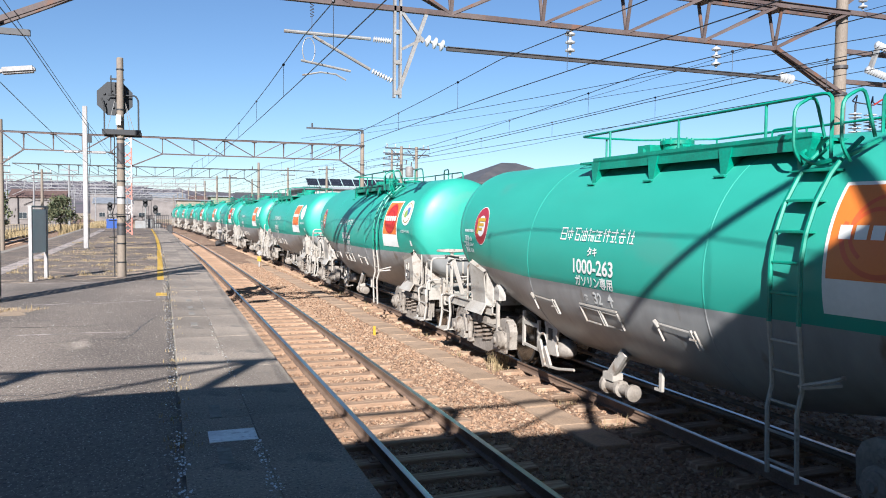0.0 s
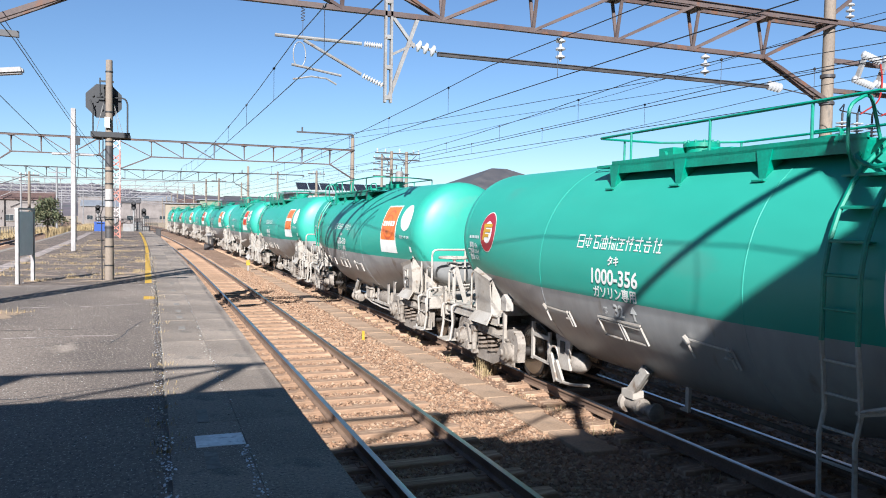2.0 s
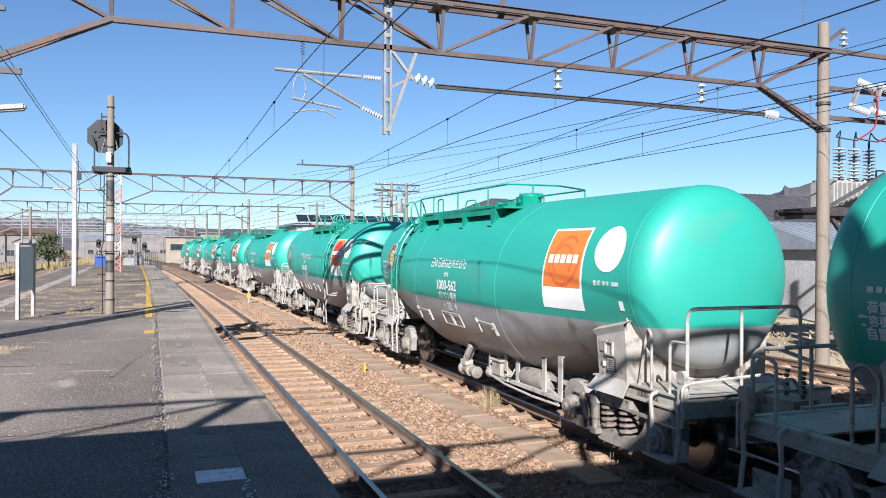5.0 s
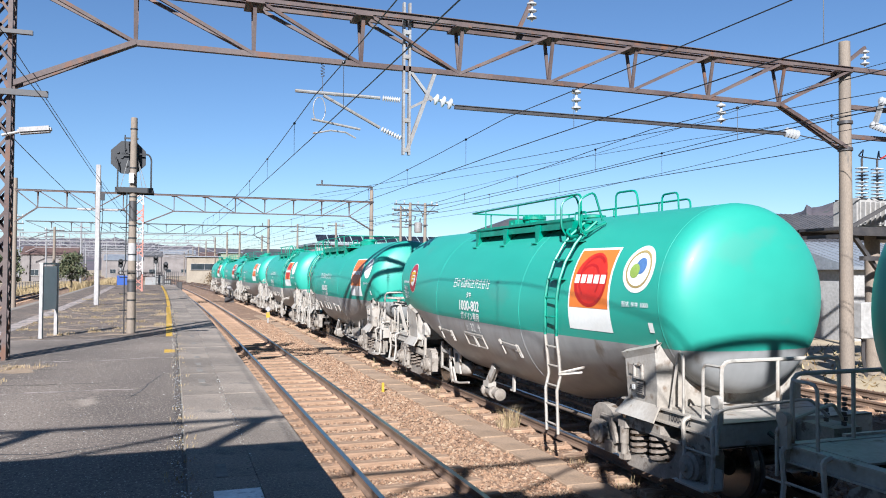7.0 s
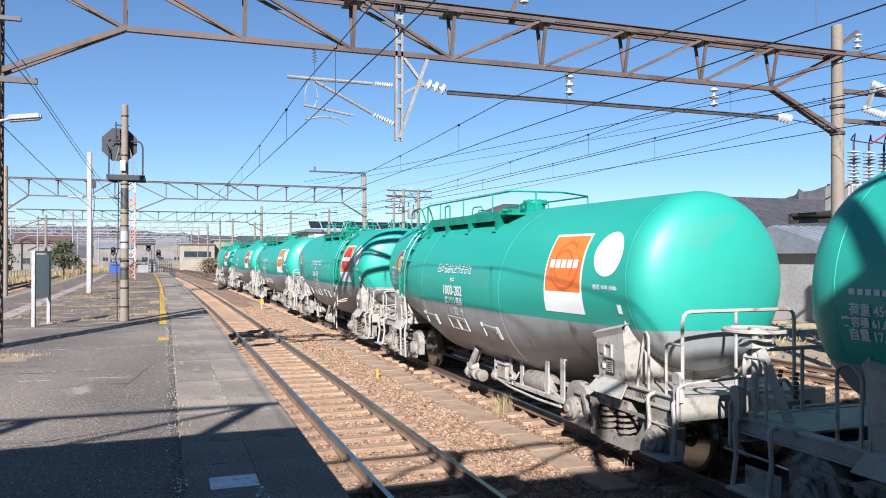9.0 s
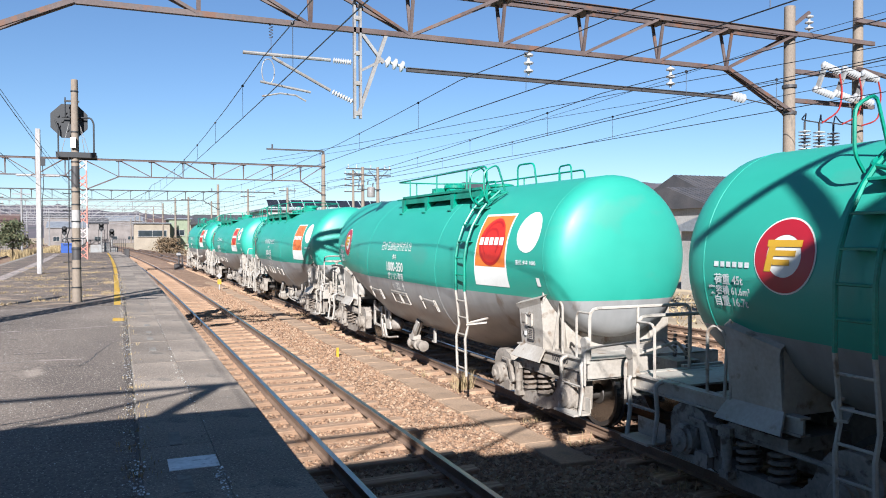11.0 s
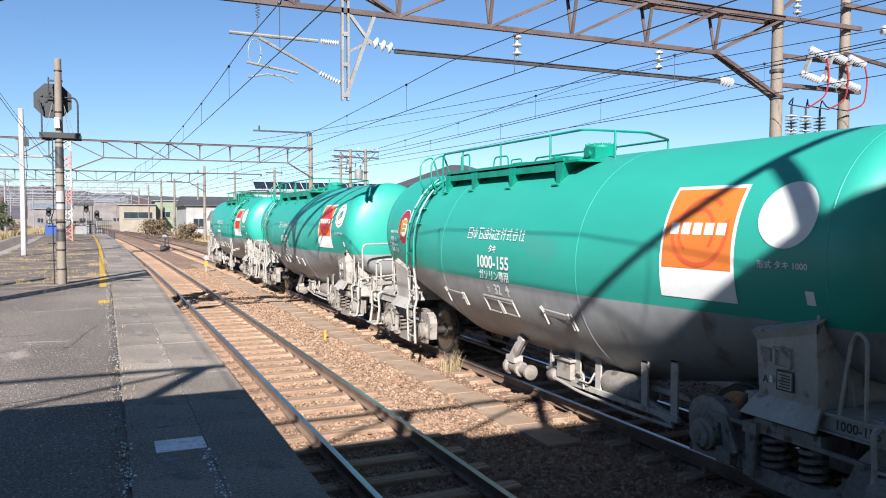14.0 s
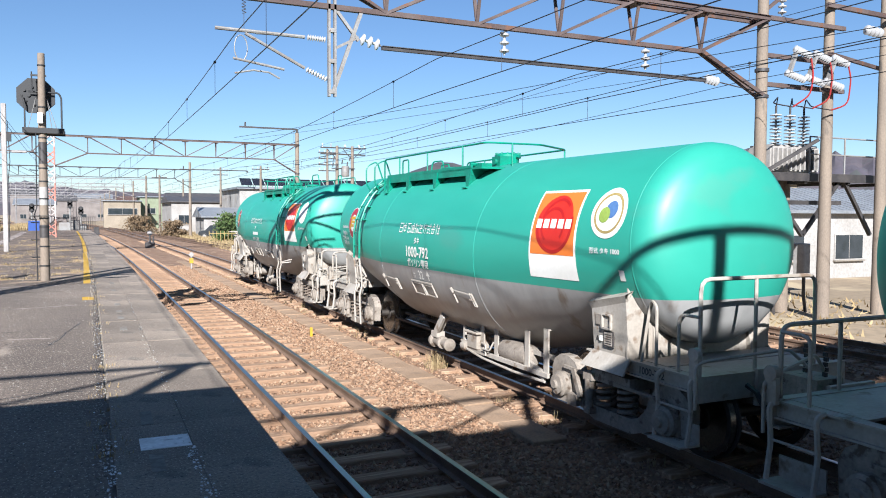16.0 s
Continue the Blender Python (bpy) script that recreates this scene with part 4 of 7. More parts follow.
    # words on the end plate
    lettering("lettering", "AI", 0.09, -4.48, 1.10, e, DARK_STEEL, flat_x=-1.085)
    if number:
        lettering("lettering", "1000-" + number, 0.11, -5.34, 0.835, e, DARK_STEEL, flat_x=-1.016)


# number, turned end for end, red badge, picture in the round mark, own weight, label
TRAIN = [
    # never in view: added ahead to deepen the shade beside the train
    ("", True, True, False, "16.7", "unseen green tank wagon ahead, with red badge and grey belly"),
    ("263", False, False, False, "16.6", "green tank wagon with orange badge and ladder amidships"),
    ("356", False, True, True, "16.7", "green tank wagon with red badge and pictured round mark"),
    ("510", True, False, False, "16.7", "green tank wagon with orange badge and ladder at the end"),
    ("562", True, False, False, "17.1", "green tank wagon, orange badge, blank white disc, ladder at the end"),
    ("802", False, True, True, "17.1", "green tank wagon with red badge, ladder amidships, grey belly"),
    ("282", True, False, False, "16.7", "green and grey tank wagon with orange badge and blank disc"),
    ("350", False, True, False, "17.2", "green tank wagon with red badge and blank white disc"),
    ("155", True, False, False, "17.2", "green tank wagon with faded orange badge, ladder at the end"),
    ("792", True, True, True, "16.7", "green tank wagon with red badge, pictured mark, ladder at the end"),
    ("", False, True, False, "16.7", "last green tank wagon of the train, with red badge"),
]
bases = {False: wagon_base(False), True: wagon_base(True)}
WAGONS = []
first = {False: True, True: True}
for number, turned, red, picture, weight, label in TRAIN:
    base = bases[turned]
    e = base if first[turned] else None
    if e is None:
        e = copy_thing(base, Matrix.Identity(4))
    first[turned] = False
    tagged(e, label, "tank wagon", "tank wagons of the train")
    WAGONS.append(e)
for e, (number, turned, red, picture, weight, label) in zip(WAGONS, TRAIN):
    markings(e, number, red, picture, weight)

# how far the train has rolled
ROLLED = [
    (0.0, 0.0), (0.5, 3.67), (1.0, 7.23), (1.5, 10.69), (2.0, 14.28), (2.5, 18.03), (3.0, 21.79), (5.5, 39.43), (6.0, 42.84), (6.5, 46.11), (7.0, 49.74),
    (7.5, 53.06), (8.0, 56.43), (8.5, 59.69), (9.0, 62.78), (11.5, 78.60), (12.0, 81.82), (12.5, 84.8), (13.0, 87.75), (13.5, 90.57), (14.0, 93.65),
    (14.5, 96.55), (15.0, 99.41), (15.5, 102.22), (16.0, 104.93)]
FIRST_Y = 8.20


def rolled(t):
    """How far the train has rolled at t, smoothly between the rows."""
    n = len(ROLLED)
    i = max(j for j in range(n - 1) if ROLLED[j][0] <= t + 1e-6)
    (ta, a), (tb, b) = ROLLED[i], ROLLED[i + 1]

    def slope(j):
        p, q = ROLLED[max(0, j - 1)], ROLLED[min(n - 1, j + 1)]
        return (q[1] - p[1]) / (q[0] - p[0])

    h = tb - ta
    u = (t - ta) / h
    return a * (2 * u ** 3 - 3 * u * u + 1) + slope(i) * h * (u ** 3 - 2 * u * u + u) + b * (3 * u * u - 2 * u ** 3) + slope(i + 1) * h * (u ** 3 - u * u)


def motions():
    for k, e in enumerate(WAGONS):
        rows = []
        for t, s in ROLLED:
            y = FIRST_Y + PITCH * (k - 1) - s
            rows.append((t, pose(bend(TRAIN_X, y), y, 0.0, 0, 0, math.degrees(math.atan(2 * BEND * max(0, y))))))
        walk(e, rows)
        # the wheels turn as far as the train rolls
        turn = []
        for i in range(201):
            t = i * 0.08
            turn.append((t, math.degrees(rolled(t) / 0.43)))
        for ws in e.children:
            if ws.name.startswith("wheelset"):
                x, y, z = ws.location
                walk(ws, [(t, pose(x, y, z, a, 0, 0)) for t, a in turn])


# ---- ground and tracks ----
whole("ground", made(box, -900, -120, -0.9, 900, 1600, -0.32), FIELD, "dry brown ground with withered grass", "ground", kind="structure")
bm = bmesh.new()
strip(bm, 1.15, 9.4, -12, 320, -0.5, -0.20)
whole("ballast_bed", bm, EARTH, "brown ballast bed between the tracks", "ballast", kind="structure")
bm = bmesh.new()
strip(bm, -13.6, -5.75, -12, 320, -0.5, -0.21)
whole("ballast_bed_far", bm, EARTH, "dark ballast bed beyond the platform", "ballast", kind="structure")


def third(y):
    """The siding that swings in towards the main tracks."""
    if y < 8:
        return 13.75
    if y < 32:
        return 13.75 - 0.092 * (y - 8) ** 2 / 48
    return max(13.75 - 1.104 - 0.092 * (y - 32), bend(TRAIN_X, y) + 0.02)


def main_line(x0):
    return lambda y: bend(x0, y)


def rail_mesh(path, side, y0, y1, top):
    bm = bmesh.new()
    prof = [(-0.055, -0.14), (0.055, -0.14), (0.055, -0.128), (0.010, -0.11), (0.010, -0.045), (0.0325, -0.035), (0.0325, -0.006), (-0.0325, -0.006), (-0.0325, -0.035), (-0.010, -0.045), (-0.010, -0.11), (-0.055, -0.128)]
    if top:
        prof = [(-0.0325, -0.0055), (0.0325, -0.0055), (0.0315, -0.001), (0.02, 0.0), (-0.02, 0.0), (-0.0315, -0.001)]
    rings = []
    n = int((y1 - y0) / 2.0) + 1
    for i in range(n):
        y = y0 + (y1 - y0) * i / (n - 1)
        x = path(y) + side * 0.566
        rings.append([bm.verts.new((x + a, y, b)) for a, b in prof])
    for p, q in zip(rings, rings[1:]):
        for k in range(len(prof)):
            bm.faces.new((p[k], p[(k + 1) % len(prof)], q[(k + 1) % len(prof)], q[k]))
    return bm


def railway(name, label, path, y0, y1, sleepers, dirty=False):
    e = thing(name, label, "railway track", kind="structure")
    for s in (-1, 1):
        r = part("rail", rail_mesh(path, s, y0, y1, False), RAIL_SIDE, e)
        part("rail_head", rail_mesh(path, s, y0, y1, True), RAIL_SIDE if dirty else RAIL_TOP, r)
    bm = bmesh.new()
    box(bm, -1.0, -0.105, -0.27, 1.0, 0.105, -0.143)
    bmesh.ops.bevel(bm, geom=bm.edges[:], offset=0.012, segments=1, affect="EDGES")
    for s in (-0.566, 0.566):
        box(bm, s - 0.15, -0.07, -0.143, s + 0.15, 0.07, -0.13)
        for o in (-0.1, 0.1):
            box(bm, s + o - 0.015, -0.03, -0.13, s + o + 0.015, 0.03, -0.10)
    me = None
    y = sleepers[0]
    while y < sleepers[1]:
        if me is None:
            ob = part("sleeper", bm, SLEEPER, e, round_off=False)
            me = ob.data
        else:
            ob = new("sleeper", me)
            ob.parent = e
        ob.matrix_basis = pose(path(y) + random.uniform(-0.02, 0.02), y + random.uniform(-0.02, 0.02), random.uniform(-0.006, 0.004), 0, 0, random.uniform(-0.7, 0.7))
        y += 0.64
    return e


railway("track_1", "worn railway track with polished rails on weathered sleepers", main_line(NEAR_X), -12, 320, (1.0, 120))
railway("track_2", "railway track beneath the tank wagons", main_line(TRAIN_X), -30, 320, (0.5, 80))
railway("track_3", "rusty siding track on pale ballast", third, -12, 150, (4, 60), True)
railway("track_4", "railway track on the other side of the platform", main_line(-7.5), 10, 320, (20, 90))
railway("track_5", "second railway track beyond the platform", main_line(-11.3), 10, 320, (30, 80))
bm = bmesh.new()
rings = []
for i in range(60):
    y = -12 + i * 2.6
    rings.append([bm.verts.new((third(y) + a, y, b)) for a, b in ((-1.9, -0.5), (1.9, -0.5), (1.5, -0.193), (-1.5, -0.193))])
for p, q in zip(rings, rings[1:]):
    for k in range(4):
        bm.faces.new((p[k], p[(k + 1) % 4], q[(k + 1) % 4], q[k]))
whole("ballast_bed_siding", bm, EARTH, "pale ballast bed of the siding", "ballast", kind="structure")


def stone_field(count, area, size, seed, z=-0.2, keep=None, name="ballast_stones", label="loose brown crushed ballast stones", material=None):
    """Loose broken stones, each a small uneven lump."""
    rng = np.random.default_rng(seed)
    base = np.array([(1, 0, 0), (-1, 0, 0), (0, 1, 0), (0, -1, 0), (0, 0, 1), (0, 0, -1)], float)
    tri = np.array([(0, 2, 4), (2, 1, 4), (1, 3, 4), (3, 0, 4), (2, 0, 5), (1, 2, 5), (3, 1, 5), (0, 3, 5)])
    x = rng.uniform(area[0], area[1], count)
    y = area[2] + (area[3] - area[2]) * rng.uniform(0, 1, count) ** 1.35
    if keep is not None:
        k = keep(x, y, rng)
        x, y = x[k], y[k]
    n = len(x)
    r = rng.uniform(size[0], size[1], n) * (1 + 0.012 * np.maximum(0, y - 10))
    v = base[None] * (0.7 + 0.6 * rng.random((n, 6, 1))) * r[:, None, None] * np.stack([np.ones(n), rng.uniform(0.7, 1.2, n), rng.uniform(0.5, 0.8, n)], -1)[:, None]
    v += rng.normal(0, 0.22, v.shape) * r[:, None, None]
    a = rng.uniform(0, 6.28, n)
    c, s = np.cos(a)[:, None], np.sin(a)[:, None]
    xs, ys = v[..., 0] * c - v[..., 1] * s, v[..., 0] * s + v[..., 1] * c
    off = np.where(y > 0, BEND * y * y, 0)
    v = np.stack([xs + (x - off)[:, None], ys + y[:, None], v[..., 2] + z + (r * rng.uniform(0.0, 0.35, n))[:, None]], -1)
    me = bpy.data.meshes.new(name)
    me.from_pydata(v.reshape(-1, 3).tolist(), [], (tri[None] + 6 * np.arange(n)[:, None, None]).reshape(-1, 3).tolist())
    me.materials.append(material or STONES)
    return tagged(new(name, me), label, "loose stones", kind="stuff")


def not_on_sleepers(x, y, rng):
    u = np.abs(x - NEAR_X)
    on_rail = np.abs(u - 0.566) < 0.075
    on_sleeper = (u < 0.98) & (np.abs((y - 1.0) / 0.64 - np.round((y - 1.0) / 0.64)) < 0.17)
    slab = (x > 4.75) & (x < 5.3) & (y > 7.5)
    return ~on_rail & (~on_sleeper | (rng.random(len(x)) < 0.22)) & (~slab | (rng.random(len(x)) < 0.35)) & ((x < 5.28) | (rng.random(len(x)) < 0.35))


stone_field(95000, (1.16, 5.85, 3.8, 42), (0.016, 0.036), 1, keep=not_on_sleepers)
stone_field(16000, (5.9, 9.2, 3.0, 30), (0.022, 0.045), 2, keep=lambda x, y, rng: np.abs(np.abs(x - TRAIN_X) - 0.566) > 0.07)
stone_field(9000, (12.2, 15.4, 5.0, 26), (0.025, 0.05), 3, keep=lambda x, y, rng: y < 24)

# flat cable-trough covers laid in the ballast between the tracks
trough = thing("cable_trough", "row of flat concrete cable trough covers in the ballast", "cable trough", kind="structure")
me = None
y = 8.2
while y < 46:
    if me is None:
        bm = bmesh.new()
        box(bm, -0.24, -0.47, -0.06, 0.24, 0.47, 0.0)
        bmesh.ops.bevel(bm, geom=bm.edges[:], offset=0.01, segments=1, affect="EDGES")
        ob = part("trough_cover", bm, TROUGH, trough, round_off=False)
        me = ob.data
    else:
        ob = new("trough_cover", me)
        ob.parent = trough
    ob.matrix_basis = pose(bend(5.02, y) + random.uniform(-0.03, 0.03), y, -0.155 + random.uniform(-0.015, 0.01), random.uniform(-1, 1), random.uniform(-1.5, 1.5), random.uniform(-2, 2))
    y += 0.98


def grass_tuft(at, count, height, seed, label="tuft of dry yellow grass beside the rail"):
    rng = random.Random(seed)
    bm = bmesh.new()
    for _ in range(count):
        a, r = rng.uniform(0, 6.28), rng.uniform(0, 0.14) * (1 + height)
        x, y = r * math.cos(a), r * math.sin(a)
        h, lean = height * rng.uniform(0.4, 1.0), rng.uniform(0, 0.35) * height
        w = 0.004
        p = Vector((x, y, 0))
        q = p + Vector((math.cos(a) * lean * 0.4, math.sin(a) * lean * 0.4, h * 0.6))
        t = p + Vector((math.cos(a) * lean, math.sin(a) * lean, h))
        d = Vector((-math.sin(a + 1), math.cos(a + 1), 0)) * w
        v = [bm.verts.new(c) for c in (p - d, p + d, q + d * 0.7, q - d * 0.7, t)]
        bm.faces.new(v[:4])
        bm.faces.new((v[3], v[2], v[4]))
    ob = whole("grass_tuft", bm, STRAW, label, "grass", "dry grass tufts", kind="stuff")
    ob.matrix_basis = pose(*at)
    return ob


grass_tuft((5.55, 12.4, -0.2), 120, 0.42, 4)
for i in range(26):
    yy = 7 + i * 1.35 + random.uniform(-0.5, 0.5)
    grass_tuft((bend(5.5, yy) + random.uniform(-0.15, 0.12), yy, -0.2), 14, random.uniform(0.12, 0.3), 10 + i)

# ---- platform ----
plat = thing("platform", "island platform of old asphalt with a concrete slab edge", "platform", kind="structure")
bm = bmesh.new()
strip(bm, -5.7, 1.08, -14, 76, -0.5, 0.985)
part("platform_body", bm, CONCRETE, plat, "concrete platform wall", round_off=False)
bm = bmesh.new()
strip(bm, -5.45, 0.075, -14, 18.6, 0.98, 0.998)
part("asphalt_top", bm, ASPHALT, plat, "cracked grey asphalt", round_off=False)
bm = bmesh.new()
strip(bm, -5.45, 0.075, 18.602, 76, 0.98, 0.998)
part("asphalt_far", bm, ASPHALT_OLD, plat, "dark brown weedy asphalt", round_off=False)
me = [None, None]
for row, (xa, xb) in enumerate(((0.10, 0.599), (0.601, 1.115))):
    y = -8.0
    while y < 75:
        ln = 2.0
        if me[row] is None:
            bm = bmesh.new()
            box(bm, -(xb - xa) / 2, -ln / 2 + 0.003, -0.09, (xb - xa) / 2, ln / 2 - 0.003, 0.0)
            bmesh.ops.bevel(bm, geom=bm.edges[:], offset=0.003, segments=1, affect="EDGES")
            ob = part("slab", bm, SLAB, plat, round_off=False)
            me[row] = ob.data
        else:
            ob = new("slab", me[row])
            ob.parent = plat
        yc = y + ln / 2
        ob.matrix_basis = pose(bend((xa + xb) / 2, yc), yc, 1.0 + random.uniform(-0.003, 0.003) + 0.004, 0, 0, math.degrees(math.atan(2 * BEND * max(0, yc))))
        y += ln
bm = bmesh.new()
strip(bm, -5.72, -5.45, -14, 76, 0.9, 1.0)
part("far_edge", bm, CONCRETE, plat, round_off=False)

# worn paint on the platform
def paint(name, x0, x1, y0, y1, material, label):
    bm = bmesh.new()
    strip(bm, x0, x1, y0, y1, 0.99, 1.002)
    return whole(name, bm, material, label, "painted line", kind="structure")


paint("yellow_line", -0.15, 0.0, 18.8, 33, WORN_YELLOW, "worn yellow painted line on the platform")
paint("yellow_line_far", -0.12, 0.02, 33.4, 72, WORN_YELLOW, "narrow worn yellow line")
paint("yellow_mark", -0.16, 0.04, 15.2, 15.75, WORN_YELLOW, "short worn yellow mark")
paint("white_line", -4.15, -3.72, 14, 70, WORN_WHITE, "broad worn white stripe on the platform")
bm = bmesh.new()
box(bm, 0.26, 5.35, 1.0, 0.585, 5.64, 1.0085)
whole("pale_patch", bm, PATCH, "pale worn rectangular mark on the platform edge", "painted mark", kind="structure")
for i, (yy, half) in enumerate(((5.06, 0.19), (6.21, 0.2), (11.2, 0.16), (12.4, 0.18), (13.2, 0.16), (14.2, 0.18), (16.8, 0.2), (18.5, 0.2))):
    bm = bmesh.new()
    box(bm, 0.30, yy - half, 1.0, 0.385, yy + half, 1.0078)
    whole("worn_square", bm, FAINT, "faint worn square mark on the slabs", "painted mark", "worn square marks", kind="structure")


def flecks(area, count, size, z, seed, label, lean=0.0):
    """Torn remains of white paint, each a small ragged flake."""
    rng = random.Random(seed)
    vs, fs = [], []
    for _ in range(count):
        t = rng.random()
        y = area[2] + (area[3] - area[2]) * t
        x = bend(area[0] + (area[1] - area[0]) * min(1, max(0, rng.gauss(0.5, 0.22))), y) + lean * (1 - t)
        n, r = 6, size * rng.uniform(0.3, 1.0) ** 1.5
        b = len(vs)
        for k in range(n):
            q = r * rng.uniform(0.45, 1.0)
            vs.append((x + q * math.cos(k * 6.283 / n) * 0.8, y + 1.7 * q * math.sin(k * 6.283 / n), z + 0.00003 * (b // n % 100)))
        fs.append(tuple(range(b, b + n)))
    me = bpy.data.meshes.new("paint_flecks")
    me.from_pydata(vs, [], fs)
    me.materials.append(PATCH)
    tagged(new("paint_flecks", me), label, "worn paint", kind="stuff")


flecks((0.02, 0.13, 4.2, 5.7), 130, 0.017, 1.0085, 1, "flaking white paint along the platform joint")
flecks((0.53, 0.63, 4.3, 5.4), 90, 0.017, 1.0085, 2, "flaking white paint on the slab joint")
flecks((-0.02, 0.12, 5.7, 26), 320, 0.015, 1.0085, 3, "flaking white paint along the platform joint")
flecks((0.57, 0.63, 6.5, 16), 90, 0.014, 1.0085, 4, "flaking white paint on the slab joint")
flecks((-4.5, 1.05, 4.5, 22), 420, 0.011, 1.0087, 5, "scattered pale flakes on the platform")
for i in range(60):
    yy = random.uniform(4.5, 30)
    grass_tuft((bend(0.085, yy), yy, 1.0), 12, random.uniform(0.015, 0.05), 100 + i, "dry weeds in the platform joint")
for i in range(70):
    yy = random.uniform(19, 46)
    xx = random.choice((-1.1, -2.6, -3.2, -1.6)) + random.uniform(-0.6, 0.6)
    grass_tuft((bend(xx, yy), yy, 1.0), 16, random.uniform(0.03, 0.09), 200 + i, "dry weeds on the asphalt")
for row, yy in enumerate((21.5, 23.8, 26.5, 30.2, 35.0, 41.0, 48.0)):
    for i in range(16):
        xx = -0.5 - 3.4 * random.random()
        grass_tuft((bend(xx, yy), yy + random.uniform(-0.25, 0.25), 1.0), 22, random.uniform(0.03, 0.1), 400 + row * 20 + i, "dry weeds on the asphalt")
SOIL = mat("blown_soil", (0.42, 0.30, 0.19), (0.31, 0.215, 0.135), rough=1.0, big=3, fine=30, bump=0.01)


def soil_patch(x, y, rx, ry, seed):
    """A thin ragged drift of soil on the asphalt."""
    bm = bmesh.new()
    n = 40
    mid = bm.verts.new((bend(x, y), y, 1.006))
    rim = []
    for k in range(n):
        a = 2 * math.pi * k / n
        q = 0.75 + 0.5 * noise.noise(Vector((math.cos(a) * 1.7, math.sin(a) * 1.7, seed))) + 0.25 * noise.noise(Vector((math.cos(a) * 6, math.sin(a) * 6, seed + 5)))
        rim.append(bm.verts.new((bend(x + rx * q * math.cos(a), y), y + ry * q * math.sin(a), 0.9985)))
    for k in range(n):
        bm.faces.new((mid, rim[k], rim[(k + 1) % n]))
    whole("soil_patch", bm, SOIL, "thin ragged drift of brown soil on the asphalt", "soil", "soil drifts", kind="structure")


for i, (x, y, rx, ry) in enumerate(((-2.9, 11.6, 0.9, 0.9), (-2.4, 13.4, 0.7, 0.6), (-2.5, 19.8, 0.5, 0.25), (-1.7, 20.4, 0.9, 0.2), (-2.0, 26.0, 1.1, 0.3), (-1.3, 29.6, 1.3, 0.4), (-2.6, 31.6, 1.0, 0.4), (-0.9, 35.5, 1.1, 0.4), (-2.2, 41, 1.4, 0.5), (-1.4, 50, 1.6, 0.6), (-0.35, 22.5, 0.22, 0.9), (-0.3, 27.5, 0.2, 1.2))):
    soil_patch(x, y, rx, ry, 3.1 * i)
    for k in range(9):
        a, q = random.uniform(0, 6.28), random.uniform(0.1, 0.9)
        grass_tuft((bend(x + rx * q * math.cos(a), y), y + ry * q * math.sin(a), 1.0), 18, random.uniform(0.03, 0.10), 700 + 20 * i + k, "dry weeds on a drift of soil")
# ragged cracks right across the asphalt, with dry growth in them
for i in range(22):
    bm = bmesh.new()
    y = 11.0 + 34 * (i / 22) ** 1.2 + random.uniform(-0.4, 0.4)
    xa = random.uniform(-5.2, -2.5)
    xb = random.uniform(-1.6, 0.0)
    prev = None
    x = xa
    while x < xb:
        w = random.uniform(0.006, 0.03) * (1 + y / 40)
        now = (bm.verts.new((bend(x, y), y - w, 0.9995)), bm.verts.new((bend(x, y), y + w, 0.9995)))
        if prev:
            bm.faces.new((prev[0], now[0], now[1], prev[1]))
        prev = now
        x += random.uniform(0.08, 0.25)
        y += random.uniform(-0.05, 0.05)
    whole("asphalt_crack", bm, CRACK if i % 3 else WORN_WHITE, "ragged crack across the asphalt with dirt in it" if i % 3 else "pale filled seam across the asphalt", "crack", "asphalt cracks", kind="structure")
GRIT = island_mat("platform_grit", [(0.45, 0.42, 0.37), (0.30, 0.27, 0.23), (0.60, 0.57, 0.50), (0.16, 0.14, 0.12), (0.5, 0.42, 0.3)])
stone_field(900, (-0.02, 0.10, 3.9, 34), (0.004, 0.010), 21, 1.0, name="joint_grit", label="pale crumbled grit along the platform joint", material=GRIT)
stone_field(220, (0.54, 0.62, 3.9, 12), (0.004, 0.010), 22, 1.004, name="joint_grit", label="pale grit along the slab joint", material=GRIT)
stone_field(7000, (-5.0, 0.05, 4.0, 30), (0.003, 0.008), 23, 0.998, name="platform_grit", label="fine loose grit on the asphalt", material=GRIT)
# joints across the slabs and cracks in the asphalt
for i in range(14):
    bm = bmesh.new()
    x, y = random.uniform(-3.4, -0.4), random.uniform(5.5, 20)
    pts = []
    for k in range(9):
        pts.append((x, y))
        x += random.uniform(0.05, 0.28) * (1 if i % 2 else 0.3)
        y += random.uniform(-0.12, 0.12) if i % 2 else random.uniform(0.1, 0.4)
    for (xa, ya), (xb, yb) in zip(pts, pts[1:]):
        d = Vector((ya - yb, xb - xa, 0)).normalized() * random.uniform(0.003, 0.008)
        v = [bm.verts.new(c) for c in ((xa - d.x, ya - d.y, 0.9995), (xb - d.x, yb - d.y, 0.9995), (xb + d.x, yb + d.y, 0.9995), (xa + d.x, ya + d.y, 0.9995))]
        bm.faces.new(v)
    whole("asphalt_crack", bm, BLACK, "thin dark crack in the asphalt", "crack", "asphalt cracks", kind="structure")


